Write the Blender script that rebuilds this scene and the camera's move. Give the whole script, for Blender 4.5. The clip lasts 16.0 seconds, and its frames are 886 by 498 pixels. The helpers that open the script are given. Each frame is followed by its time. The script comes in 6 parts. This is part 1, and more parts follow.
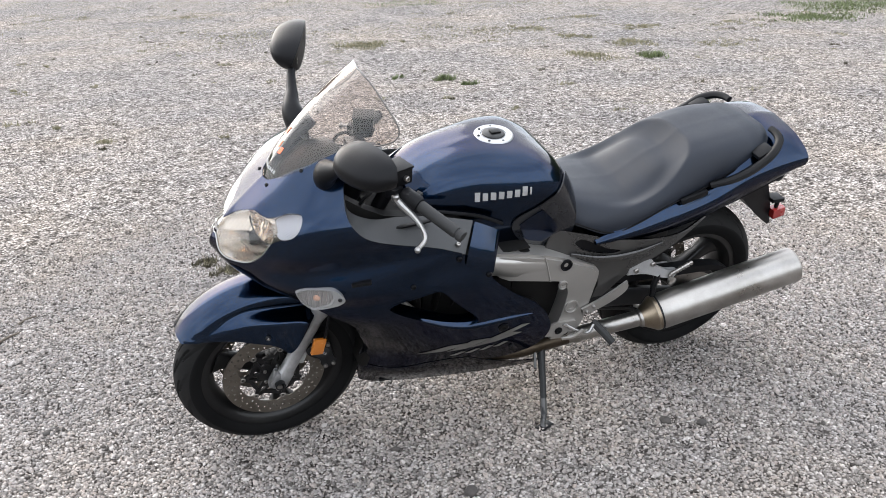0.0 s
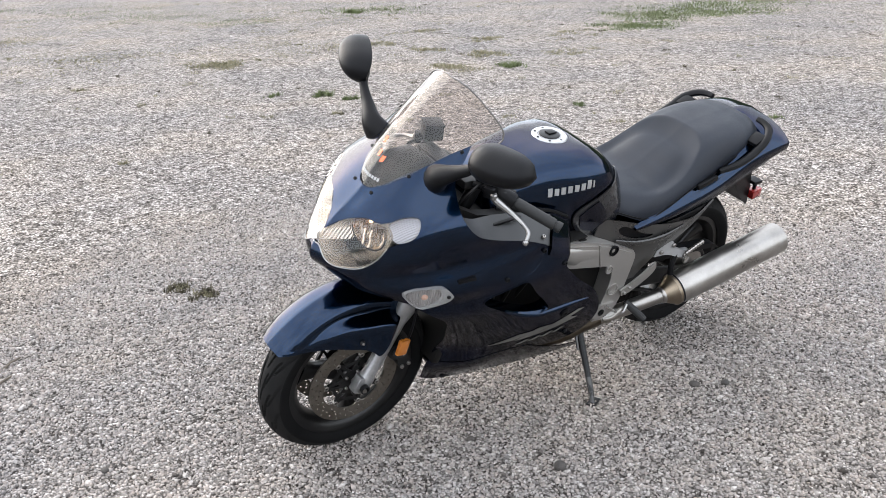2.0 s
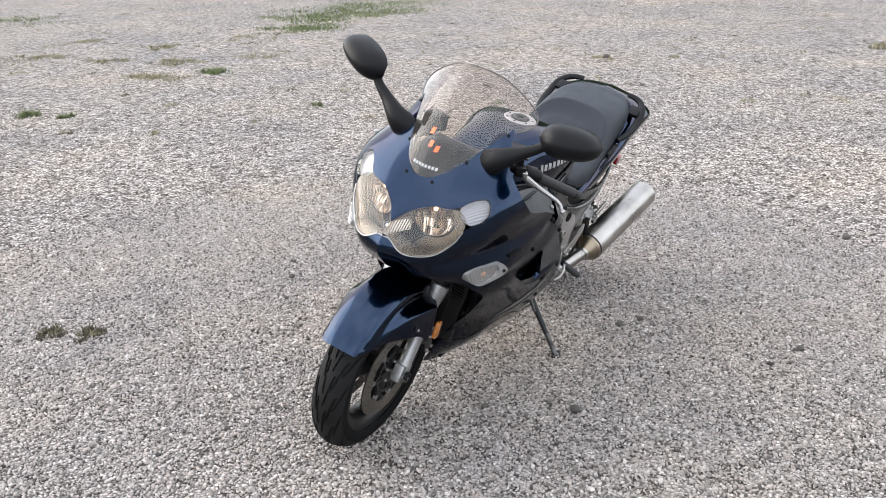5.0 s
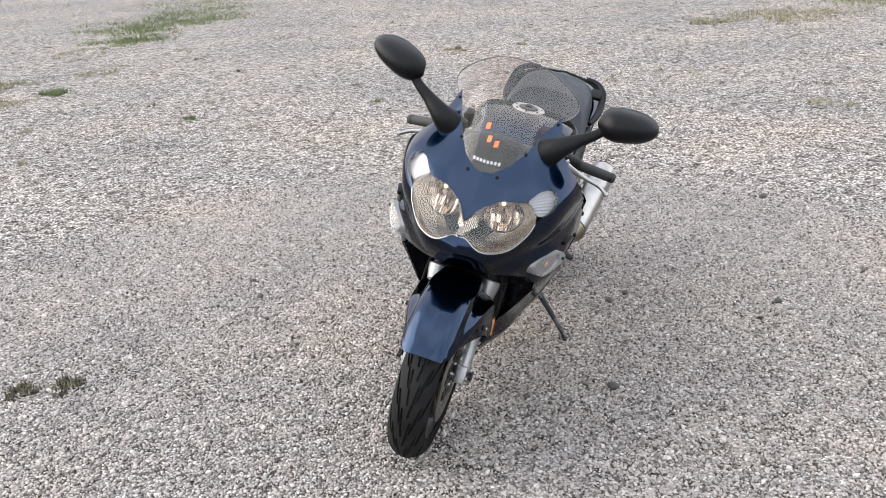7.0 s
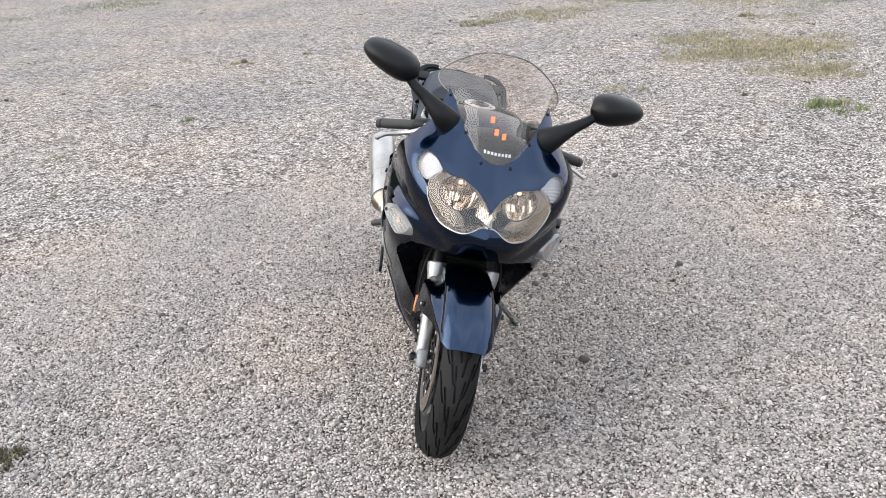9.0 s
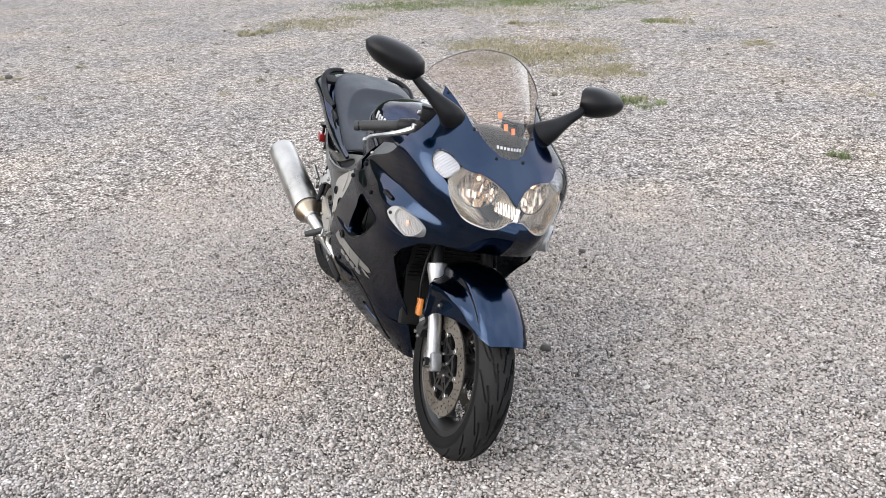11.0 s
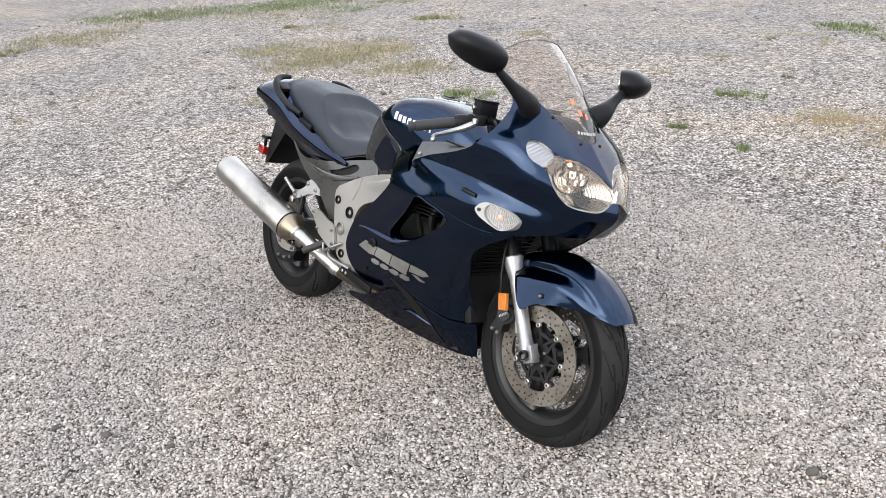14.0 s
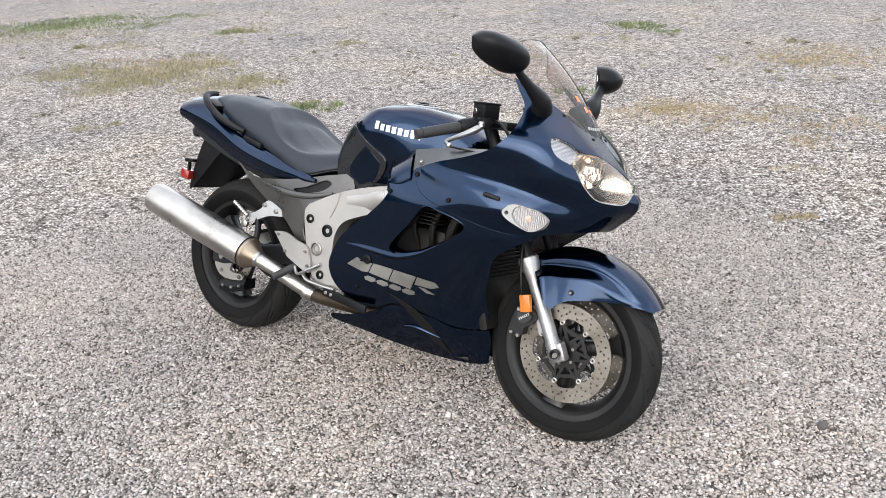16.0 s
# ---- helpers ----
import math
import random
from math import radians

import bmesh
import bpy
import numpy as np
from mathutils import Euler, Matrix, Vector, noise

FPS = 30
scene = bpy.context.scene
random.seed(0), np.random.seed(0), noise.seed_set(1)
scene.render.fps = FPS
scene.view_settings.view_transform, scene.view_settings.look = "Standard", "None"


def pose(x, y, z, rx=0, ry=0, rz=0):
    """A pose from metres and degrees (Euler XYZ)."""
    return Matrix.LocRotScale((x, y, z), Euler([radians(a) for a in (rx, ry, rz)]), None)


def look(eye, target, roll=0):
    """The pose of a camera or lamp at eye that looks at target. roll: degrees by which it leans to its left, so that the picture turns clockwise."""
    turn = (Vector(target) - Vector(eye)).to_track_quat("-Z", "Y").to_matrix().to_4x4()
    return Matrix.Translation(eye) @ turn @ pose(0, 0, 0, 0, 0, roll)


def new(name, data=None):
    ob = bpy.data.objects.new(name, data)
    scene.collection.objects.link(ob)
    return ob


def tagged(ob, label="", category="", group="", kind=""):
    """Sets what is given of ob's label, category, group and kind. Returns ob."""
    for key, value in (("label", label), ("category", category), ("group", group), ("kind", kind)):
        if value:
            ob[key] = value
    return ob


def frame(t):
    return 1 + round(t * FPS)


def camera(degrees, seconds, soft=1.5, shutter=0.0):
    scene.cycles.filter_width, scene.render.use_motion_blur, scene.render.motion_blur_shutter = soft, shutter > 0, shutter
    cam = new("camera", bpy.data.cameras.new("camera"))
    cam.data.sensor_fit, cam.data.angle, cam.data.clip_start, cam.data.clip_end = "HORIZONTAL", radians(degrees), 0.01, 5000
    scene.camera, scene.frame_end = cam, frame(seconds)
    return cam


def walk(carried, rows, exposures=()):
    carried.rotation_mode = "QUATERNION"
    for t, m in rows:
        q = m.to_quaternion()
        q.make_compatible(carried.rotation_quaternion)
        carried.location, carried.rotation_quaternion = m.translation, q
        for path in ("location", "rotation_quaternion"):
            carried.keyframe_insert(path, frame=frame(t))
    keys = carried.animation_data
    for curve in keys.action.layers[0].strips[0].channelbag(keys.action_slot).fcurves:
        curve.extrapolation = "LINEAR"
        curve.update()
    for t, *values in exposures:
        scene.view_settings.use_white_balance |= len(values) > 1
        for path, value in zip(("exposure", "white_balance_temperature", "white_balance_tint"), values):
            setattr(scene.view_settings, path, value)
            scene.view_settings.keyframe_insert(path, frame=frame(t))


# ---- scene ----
cam = camera(54.2, 16.0, soft=0.85)
METRES, EYE, TILT, LEAN, TURN = 6.623, 1.592, 0.0, 0.0, 0.0
ROWS = [
    (0.0, 0.0, 0.0, 0.0, -0.66, -21.28, 1.69),
    (0.5, -0.0318, -0.012, -0.0002, -5.59, -21.14, 0.43),
    (1.0, -0.063, -0.0232, 0.0035, -8.79, -21.18, 2.13),
    (1.5, -0.0878, -0.0144, 0.0043, -10.75, -20.8, 2.18),
    (2.0, -0.1221, -0.0097, 0.0042, -13.84, -20.62, 1.62),
    (2.5, -0.1574, -0.015, 0.0064, -19.41, -20.73, 1.51),
    (3.0, -0.179, -0.001, 0.0058, -23.44, -20.76, 2.6),
    (3.5, -0.1994, 0.0194, 0.0073, -27.43, -20.86, 2.75),
    (4.0, -0.2336, 0.0316, 0.0063, -32.37, -20.81, 1.65),
    (6.5, -0.3641, 0.1047, 0.009, -48.89, -21.3, 2.29),
    (7.0, -0.3741, 0.134, 0.0089, -53.2, -21.35, 2.67),
    (7.5, -0.3885, 0.156, 0.0088, -57.06, -21.32, 2.19),
    (8.0, -0.4192, 0.183, 0.0106, -61.9, -21.32, 2.79),
    (8.5, -0.4332, 0.2094, 0.0099, -64.83, -21.43, 3.39),
    (9.0, -0.4357, 0.2392, 0.0107, -71.22, -21.58, 3.18),
    (9.5, -0.4545, 0.269, 0.0087, -76.94, -21.68, 2.39),
    (12.0, -0.4497, 0.4194, 0.0085, -94.2, -21.49, 1.68),
    (12.5, -0.4322, 0.4422, 0.0091, -96.73, -21.53, 1.5),
    (13.0, -0.431, 0.4649, 0.007, -100.04, -21.64, 1.1),
    (13.5, -0.4386, 0.5008, 0.0094, -104.5, -21.71, 2.2),
    (14.0, -0.4248, 0.5257, 0.0082, -107.96, -21.89, 2.07),
    (14.5, -0.4036, 0.5453, 0.0075, -113.2, -22.13, 1.77),
    (15.0, -0.4034, 0.5806, 0.0063, -116.55, -22.14, 1.77),
    (15.5, -0.3976, 0.6116, 0.0079, -118.82, -22.13, 1.55),
    (16.0, -0.3661, 0.6231, 0.0072, -123.67, -21.76, 2.14),
]
walk(cam, [(t, pose(0, 0, EYE, TILT, LEAN, TURN) @ pose(METRES * x, METRES * y, METRES * z, 90 + pitch, roll, yaw)) for t, x, y, z, yaw, pitch, roll in ROWS], exposures=[(0.0, 1.66), (4.0, 1.66), (9.0, 1.64), (16.0, 1.62)])


# ---- light ----
world = bpy.data.worlds.new("sky")
scene.world = world
world.use_nodes = True
wn, wl = world.node_tree.nodes, world.node_tree.links
sky = wn.new("ShaderNodeTexSky")
sky.sky_type, sky.sun_disc = "NISHITA", False
sky.sun_elevation, sky.sun_rotation = radians(31), radians(-34)
sky.air_density, sky.dust_density, sky.ozone_density = 1.0, 4.0, 1.0
cloud = wn.new("ShaderNodeMixRGB")
cloud.inputs[0].default_value = 0.75
puff = wn.new("ShaderNodeTexNoise")
puff.inputs["Scale"].default_value, puff.inputs["Detail"].default_value, puff.inputs["Roughness"].default_value = 2.2, 6.0, 0.55
grey = wn.new("ShaderNodeValToRGB")
grey.color_ramp.elements[0].position, grey.color_ramp.elements[0].color = 0.36, (5.4, 5.85, 6.7, 1)
grey.color_ramp.elements[1].position, grey.color_ramp.elements[1].color = 0.64, (10.45, 10.65, 11.0, 1)
wl.new(puff.outputs[0], grey.inputs[0])
wl.new(grey.outputs[0], cloud.inputs[2])
wl.new(sky.outputs[0], cloud.inputs[1])
wl.new(cloud.outputs[0], wn["Background"].inputs[0])
wn["Background"].inputs[1].default_value = 0.132
sun = new("sun", bpy.data.lights.new("sun", "SUN"))
sun.data.energy, sun.data.angle, sun.data.color = 0.9, radians(60), (1.0, 0.985, 0.965)
sun.matrix_world = look((-3.6, 5.3, 3.8), (0, 0, 0))


# ---- materials ----
def shader(name, color, rough=0.5, metal=0.0, coat=0.0, spec=0.5):
    m = bpy.data.materials.new(name)
    m.use_nodes = True
    b = m.node_tree.nodes["Principled BSDF"]
    b.inputs["Base Color"].default_value = (*color, 1)
    b.inputs["Roughness"].default_value = rough
    b.inputs["Metallic"].default_value = metal
    b.inputs["Coat Weight"].default_value = coat
    b.inputs["Coat Roughness"].default_value = 0.03
    b.inputs["Specular IOR Level"].default_value = spec
    return m, m.node_tree.nodes, m.node_tree.links, b


def noise_node(n, l, scale, detail=4.0, rough=0.6, coords="Object"):
    c = n.new("ShaderNodeTexCoord")
    t = n.new("ShaderNodeTexNoise")
    t.inputs["Scale"].default_value, t.inputs["Detail"].default_value, t.inputs["Roughness"].default_value = scale, detail, rough
    l.new(c.outputs[coords], t.inputs["Vector"])
    return t


def ramp(n, l, src, *stops):
    r = n.new("ShaderNodeValToRGB")
    e = r.color_ramp.elements
    for k, (p, c) in enumerate(stops):
        s = e[k] if k < 2 else e.new(p)
        s.position, s.color = p, (*c, 1)
    l.new(src, r.inputs[0])
    return r


def remap(n, l, src, a, b, lo=0.3, hi=0.7):
    m = n.new("ShaderNodeMapRange")
    m.inputs[1].default_value, m.inputs[2].default_value, m.inputs[3].default_value, m.inputs[4].default_value = lo, hi, a, b
    l.new(src, m.inputs[0])
    return m


def bump(n, l, b, src, strength, dist, chain=None):
    k = n.new("ShaderNodeBump")
    k.inputs["Strength"].default_value, k.inputs["Distance"].default_value = strength, dist
    l.new(src, k.inputs["Height"])
    if chain:
        l.new(chain.outputs[0], k.inputs["Normal"])
    l.new(k.outputs[0], b.inputs["Normal"])
    return k


def worn(name, dark, light, rough, metal=0.0, coat=0.0, grain=60, relief=0.0, fine=400, spec=0.5):
    """A surface that varies at two scales: patches between dark and light, and a fine grain."""
    m, n, l, b = shader(name, light, rough, metal, coat, spec)
    big, small = noise_node(n, l, grain / 8, 5), noise_node(n, l, fine, 2)
    mix = n.new("ShaderNodeMath")
    mix.operation = "MULTIPLY_ADD"
    mix.inputs[1].default_value = 0.35
    l.new(small.outputs[0], mix.inputs[0])
    l.new(big.outputs[0], mix.inputs[2])
    r = ramp(n, l, mix.outputs[0], (0.45, dark), (0.85, light))
    l.new(r.outputs[0], b.inputs["Base Color"])
    q = remap(n, l, big.outputs[0], max(rough - 0.08, 0.02), min(rough + 0.1, 1))
    l.new(q.outputs[0], b.inputs["Roughness"])
    if relief:
        bump(n, l, b, small.outputs[0], 0.5, relief)
    return m


def paint(name, deep, flake):
    """Metallic paint under a clear coat, with a film of dust."""
    m, n, l, b = shader(name, deep, 0.2, 0.98, 0.65, 0.2)
    b.inputs["Coat IOR"].default_value = 1.4
    b.inputs["Specular Tint"].default_value = (0.26, 0.31, 0.34, 1)
    f = noise_node(n, l, 2500, 1)
    r = ramp(n, l, f.outputs[0], (0.35, deep), (0.75, flake))
    l.new(r.outputs[0], b.inputs["Base Color"])
    d = noise_node(n, l, 9, 6, 0.7)
    q = remap(n, l, d.outputs[0], 0.05, 0.13, 0.35, 0.75)
    l.new(q.outputs[0], b.inputs["Coat Roughness"])
    return m


BLUE = paint("blue_paint", (0.000702, 0.004056, 0.01365), (0.0042, 0.0252, 0.0675))
BLACK = worn("black_plastic", (0.002244, 0.002312, 0.002754), (0.005049, 0.005202, 0.00612), 0.42, relief=0.0002, fine=900, spec=0.13)
GLOSSBLACK = worn("dark_gloss_panel", (0.003, 0.0035, 0.005), (0.007, 0.008, 0.011), 0.25, coat=0.5, spec=0.3)
RUBBER = worn("tyre_rubber", (0.0025, 0.002562, 0.002841), (0.005714, 0.005674, 0.005759), 0.72, relief=0.0003, fine=700, spec=0.08)
TREAD = worn("dusty_tread", (0.005605, 0.005644, 0.005693), (0.01375, 0.01359, 0.01355), 0.7, relief=0.0003, fine=700, spec=0.11)
GROOVE = worn("clean_groove_rubber", (0.00225, 0.00225, 0.00225), (0.0045, 0.0045, 0.0045), 0.6, spec=0.2)
GRIP = worn("grip_rubber", (0.00448, 0.004608, 0.0048), (0.01008, 0.01037, 0.0108), 0.7, relief=0.0004, fine=900)
VINYL = worn("seat_vinyl", (0.00538, 0.007264, 0.0116), (0.009494, 0.0128, 0.02), 0.52, relief=0.00025, fine=1400, spec=0.27)
GREY = worn("grey_paint", (0.02964, 0.02886, 0.02808), (0.04836, 0.04719, 0.04524), 0.3, 0.5, 0.25)
COCKPIT = worn("cockpit_plastic", (0.022, 0.023, 0.024), (0.034, 0.035, 0.036), 0.45, relief=0.0002, fine=900, spec=0.35)
DARKGREY = worn("dark_grey_panel", (0.0034, 0.003655, 0.00425), (0.0085, 0.00867, 0.00935), 0.42, spec=0.25)
ALU = worn("cast_aluminium", (0.223, 0.2188, 0.2121), (0.328, 0.3232, 0.3164), 0.3, 0.9, relief=0.0003, fine=500)
FRAME = worn("frame_silver", (0.2681, 0.2577, 0.2426), (0.3282, 0.3169, 0.3001), 0.34, 0.7, grain=24, relief=0.0001, fine=900)
SILVER = worn("silver_paint", (0.289, 0.2924, 0.2992), (0.4046, 0.4094, 0.4114), 0.35, 0.55)
SIGBODY = worn("signal_body", (0.16, 0.16, 0.16), (0.22, 0.22, 0.22), 0.35, 0.2)
RIMGREY = worn("screen_edge", (0.0425, 0.0391, 0.03655), (0.102, 0.0935, 0.085), 0.2, spec=0.5)
LEGS = worn("fork_silver", (0.17, 0.17, 0.1742), (0.289, 0.289, 0.289), 0.34, 0.65, relief=0.0016, fine=70)
CHROME = worn("chrome", (0.75, 0.75, 0.75), (0.86, 0.86, 0.85), 0.09, 1.0)
STEEL = worn("brushed_steel", (0.21, 0.199, 0.184), (0.36, 0.347, 0.329), 0.33, 0.97, relief=0.0001, fine=900)
STAINED = worn("heat_stained_steel", (0.03267, 0.02435, 0.01593), (0.07186, 0.05741, 0.04174), 0.4, 0.9)
BROWNED = worn("browned_steel", (0.15, 0.12, 0.085), (0.27, 0.225, 0.17), 0.33, 0.95)
DISC = worn("brake_disc_steel", (0.125, 0.1086, 0.08884), (0.2172, 0.1974, 0.1711), 0.34, 0.88)
RIM = worn("black_wheel_paint", (0.00384, 0.00384, 0.00448), (0.01024, 0.00992, 0.0096), 0.36, 0.2, spec=0.35)
ENGINE = worn("black_engine", (0.00204, 0.00204, 0.00204), (0.00544, 0.0051, 0.00476), 0.55, relief=0.0006, fine=300, spec=0.2)
DECAL = worn("silver_decal", (0.07118, 0.06901, 0.06405), (0.1707, 0.1672, 0.1565), 0.4, 0.4)
ORANGE = shader("orange_sticker", (0.85, 0.13, 0.04), 0.5)[0]
WHITEINK = shader("white_marks", (0.3, 0.3, 0.3), 0.5)[0]


def clear(name, tint, rough, haze=0.0, dust=(0.5, 0.48, 0.46), weave=0.0, size=300):
    """A thin clear sheet: what lies behind it, tinted, under its gloss and a film of dust."""
    m, n, l, b = shader(name, tint, rough)
    n.remove(b)
    see, shine, film = n.new("ShaderNodeBsdfTransparent"), n.new("ShaderNodeBsdfGlossy"), n.new("ShaderNodeBsdfDiffuse")
    see.inputs[0].default_value, film.inputs[0].default_value = (*tint, 1), (*dust, 1)
    shine.inputs["Roughness"].default_value = rough
    face, edge = n.new("ShaderNodeLayerWeight"), n.new("ShaderNodeMath")
    power = n.new("ShaderNodeMath")
    power.operation, power.inputs[1].default_value = "POWER", 5.0
    edge.operation, edge.inputs[1].default_value, edge.inputs[2].default_value = "MULTIPLY_ADD", 0.95, 0.036
    l.new(face.outputs["Facing"], power.inputs[0])
    l.new(power.outputs[0], edge.inputs[0])
    one, two = n.new("ShaderNodeMixShader"), n.new("ShaderNodeMixShader")
    l.new(edge.outputs[0], two.inputs[0])
    l.new(remap(n, l, noise_node(n, l, 40, 5).outputs[0], haze * 0.6, haze * 1.4).outputs[0], one.inputs[0])
    l.new(see.outputs[0], one.inputs[1])
    l.new(film.outputs[0], one.inputs[2])
    l.new(one.outputs[0], two.inputs[1])
    l.new(shine.outputs[0], two.inputs[2])
    l.new(two.outputs[0], n["Material Output"].inputs[0])
    if weave:
        w = n.new("ShaderNodeTexWave")
        w.inputs["Scale"].default_value = size
        w.bands_direction = "DIAGONAL"
        l.new(n.new("ShaderNodeTexCoord").outputs["Object"], w.inputs["Vector"])
        k = n.new("ShaderNodeBump")
        k.inputs["Strength"].default_value, k.inputs["Distance"].default_value = 0.6, weave
        l.new(w.outputs[0], k.inputs["Height"])
        l.new(k.outputs[0], shine.inputs["Normal"])
    return m


def clean_back(ob, ahead):
    """The inner sheet of a clear part, bare of gloss and dust."""
    ob.data.materials.append(BACK)
    for q in ob.data.polygons:
        if q.normal.dot(Vector(ahead)) < 0:
            q.material_index = 1
    ob.visible_shadow = False


def bare_sheet():
    m, n, l, b = shader("clear_back", (1, 1, 1))
    n.remove(b)
    l.new(n.new("ShaderNodeBsdfTransparent").outputs[0], n["Material Output"].inputs[0])
    return m


BACK = bare_sheet()


def ribbed_mirror(name="ribbed_reflector", color=(0.50, 0.45, 0.395), rough=0.38, metal=0.75, ribs=55, depth=0.004, way="Y"):
    m, n, l, b = shader(name, color, rough, metal)
    c = n.new("ShaderNodeTexCoord")
    w = n.new("ShaderNodeTexWave")
    w.bands_direction = way
    w.inputs["Scale"].default_value = ribs
    l.new(c.outputs["Object"], w.inputs["Vector"])
    bump(n, l, b, w.outputs[0], 0.8, depth)
    return m


def faceted_mirror():
    """Bright pressed metal in upright strips."""
    m, n, l, b = shader("faceted_reflector", (0.50, 0.42, 0.34), 0.08, 1.0)
    c = n.new("ShaderNodeTexCoord")
    k = n.new("ShaderNodeMapping")
    k.inputs["Scale"].default_value = (60, 110, 38)
    l.new(c.outputs["Object"], k.inputs["Vector"])
    v = n.new("ShaderNodeTexVoronoi")
    v.inputs["Scale"].default_value = 1.0
    l.new(k.outputs[0], v.inputs["Vector"])
    bump(n, l, b, v.outputs["Distance"], 0.35, 0.004)
    return m


FACETS = faceted_mirror()
BOWL = ribbed_mirror("ribbed_reflector", (0.655, 0.58, 0.49), 0.18, 0.8, 80, 0.0022)
CITYREF = ribbed_mirror("position_reflector", (0.33, 0.33, 0.345), 0.32, 0.85, 85, 0.0015, "Z")
SIGREF = ribbed_mirror("signal_reflector", (0.27, 0.26, 0.257), 0.32, 0.6, 85, 0.0022)
SCREEN = clear("smoked_screen", (0.71, 0.63, 0.575), 0.03, 0.035)
LENS = clear("lamp_glass", (0.95, 0.95, 0.95), 0.03, 0.02, (0.75, 0.74, 0.73))
RIBBED = clear("ribbed_lens", (0.95, 0.95, 0.96), 0.1, 0.03, weave=0.001, size=60)
SIGLENS = clear("signal_lens", (0.95, 0.95, 0.95), 0.08, 0.05, (0.6, 0.58, 0.56), weave=0.002, size=70)
AMBERBODY = worn("amber_reflector", (0.272, 0.0816, 0.00816), (0.4216, 0.1428, 0.0204), 0.25, coat=0.6)
PALEBULB = shader("pale_amber_bulb", (0.42, 0.25, 0.18), 0.4)[0]
RED = worn("red_reflector", (0.136, 0.0085, 0.00765), (0.238, 0.017, 0.0153), 0.25, coat=0.6)
MIRROR = shader("mirror_glass", (0.85, 0.85, 0.85), 0.02, 1.0)[0]
GLOW = shader("lit_filament", (1, 0.8, 0.5), 0.4)[0]
GLOW.node_tree.nodes["Principled BSDF"].inputs["Emission Color"].default_value = (1.0, 0.5, 0.18, 1)
GLOW.node_tree.nodes["Principled BSDF"].inputs["Emission Strength"].default_value = 2.2


def gravel_ground():
    m, n, l, b = shader("gravel_bed", (0.3, 0.28, 0.26), 1.0, spec=0.05)
    c = n.new("ShaderNodeTexCoord")

    def cells(scale, feature="F1"):
        v = n.new("ShaderNodeTexVoronoi")
        v.inputs["Scale"].default_value = scale
        v.feature = feature
        l.new(c.outputs["Object"], v.inputs["Vector"])
        return v
    v1, v2 = cells(75), cells(140)
    tone = n.new("ShaderNodeSeparateColor")
    l.new(v1.outputs["Color"], tone.inputs[0])
    stone = ramp(n, l, tone.outputs[0], (0.0, (0.09, 0.082, 0.078)), (0.25, (0.30, 0.283, 0.27)), (0.7, (0.48, 0.462, 0.45)), (1.0, (0.64, 0.625, 0.61)))
    # shade between the stones, put into the colour by distance from each cell's centre
    gap_shade = ramp(n, l, v1.outputs["Distance"], (0.3, (0.81, 0.80, 0.80)), (0.7, (0.22, 0.215, 0.21)))
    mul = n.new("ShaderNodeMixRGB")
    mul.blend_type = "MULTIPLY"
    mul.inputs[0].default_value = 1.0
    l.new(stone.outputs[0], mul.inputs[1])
    l.new(gap_shade.outputs[0], mul.inputs[2])
    patch = noise_node(n, l, 0.55, 6, 0.65)
    tint = ramp(n, l, patch.outputs[0], (0.32, (0.80, 0.815, 0.85)), (0.5, (0.99, 0.98, 0.975)), (0.68, (1.14, 1.08, 1.0)))
    mul2 = n.new("ShaderNodeMixRGB")
    mul2.blend_type = "MULTIPLY"
    mul2.inputs[0].default_value = 1.0
    l.new(mul.outputs[0], mul2.inputs[1])
    l.new(tint.outputs[0], mul2.inputs[2])
    v3 = cells(26)
    clump = n.new("ShaderNodeSeparateColor")
    l.new(v3.outputs["Color"], clump.inputs[0])
    lump = ramp(n, l, clump.outputs[1], (0.0, (0.50, 0.485, 0.47)), (0.35, (0.94, 0.93, 0.92)), (1.0, (1.36, 1.35, 1.34)))
    mul4 = n.new("ShaderNodeMixRGB")
    mul4.blend_type = "MULTIPLY"
    mul4.inputs[0].default_value = 1.0
    l.new(mul2.outputs[0], mul4.inputs[1])
    l.new(lump.outputs[0], mul4.inputs[2])
    grit = noise_node(n, l, 14, 8, 0.75)
    speck = ramp(n, l, grit.outputs[0], (0.33, (0.40, 0.385, 0.37)), (0.44, (0.88, 0.87, 0.86)), (0.55, (1.06, 1.05, 1.03)), (0.68, (1.3, 1.3, 1.3)))
    mul3 = n.new("ShaderNodeMixRGB")
    mul3.blend_type = "MULTIPLY"
    mul3.inputs[0].default_value = 1.0
    l.new(mul4.outputs[0], mul3.inputs[1])
    l.new(speck.outputs[0], mul3.inputs[2])
    l.new(mul3.outputs[0], b.inputs["Base Color"])
    inv = n.new("ShaderNodeMath")
    inv.operation = "SUBTRACT"
    inv.inputs[0].default_value = 1.0
    l.new(v1.outputs["Distance"], inv.inputs[1])
    k = bump(n, l, b, inv.outputs[0], 0.9, 0.012)
    inv2 = n.new("ShaderNodeMath")
    inv2.operation = "SUBTRACT"
    inv2.inputs[0].default_value = 1.0
    l.new(v2.outputs["Distance"], inv2.inputs[1])
    bump(n, l, b, inv2.outputs[0], 0.5, 0.005, k)
    return m


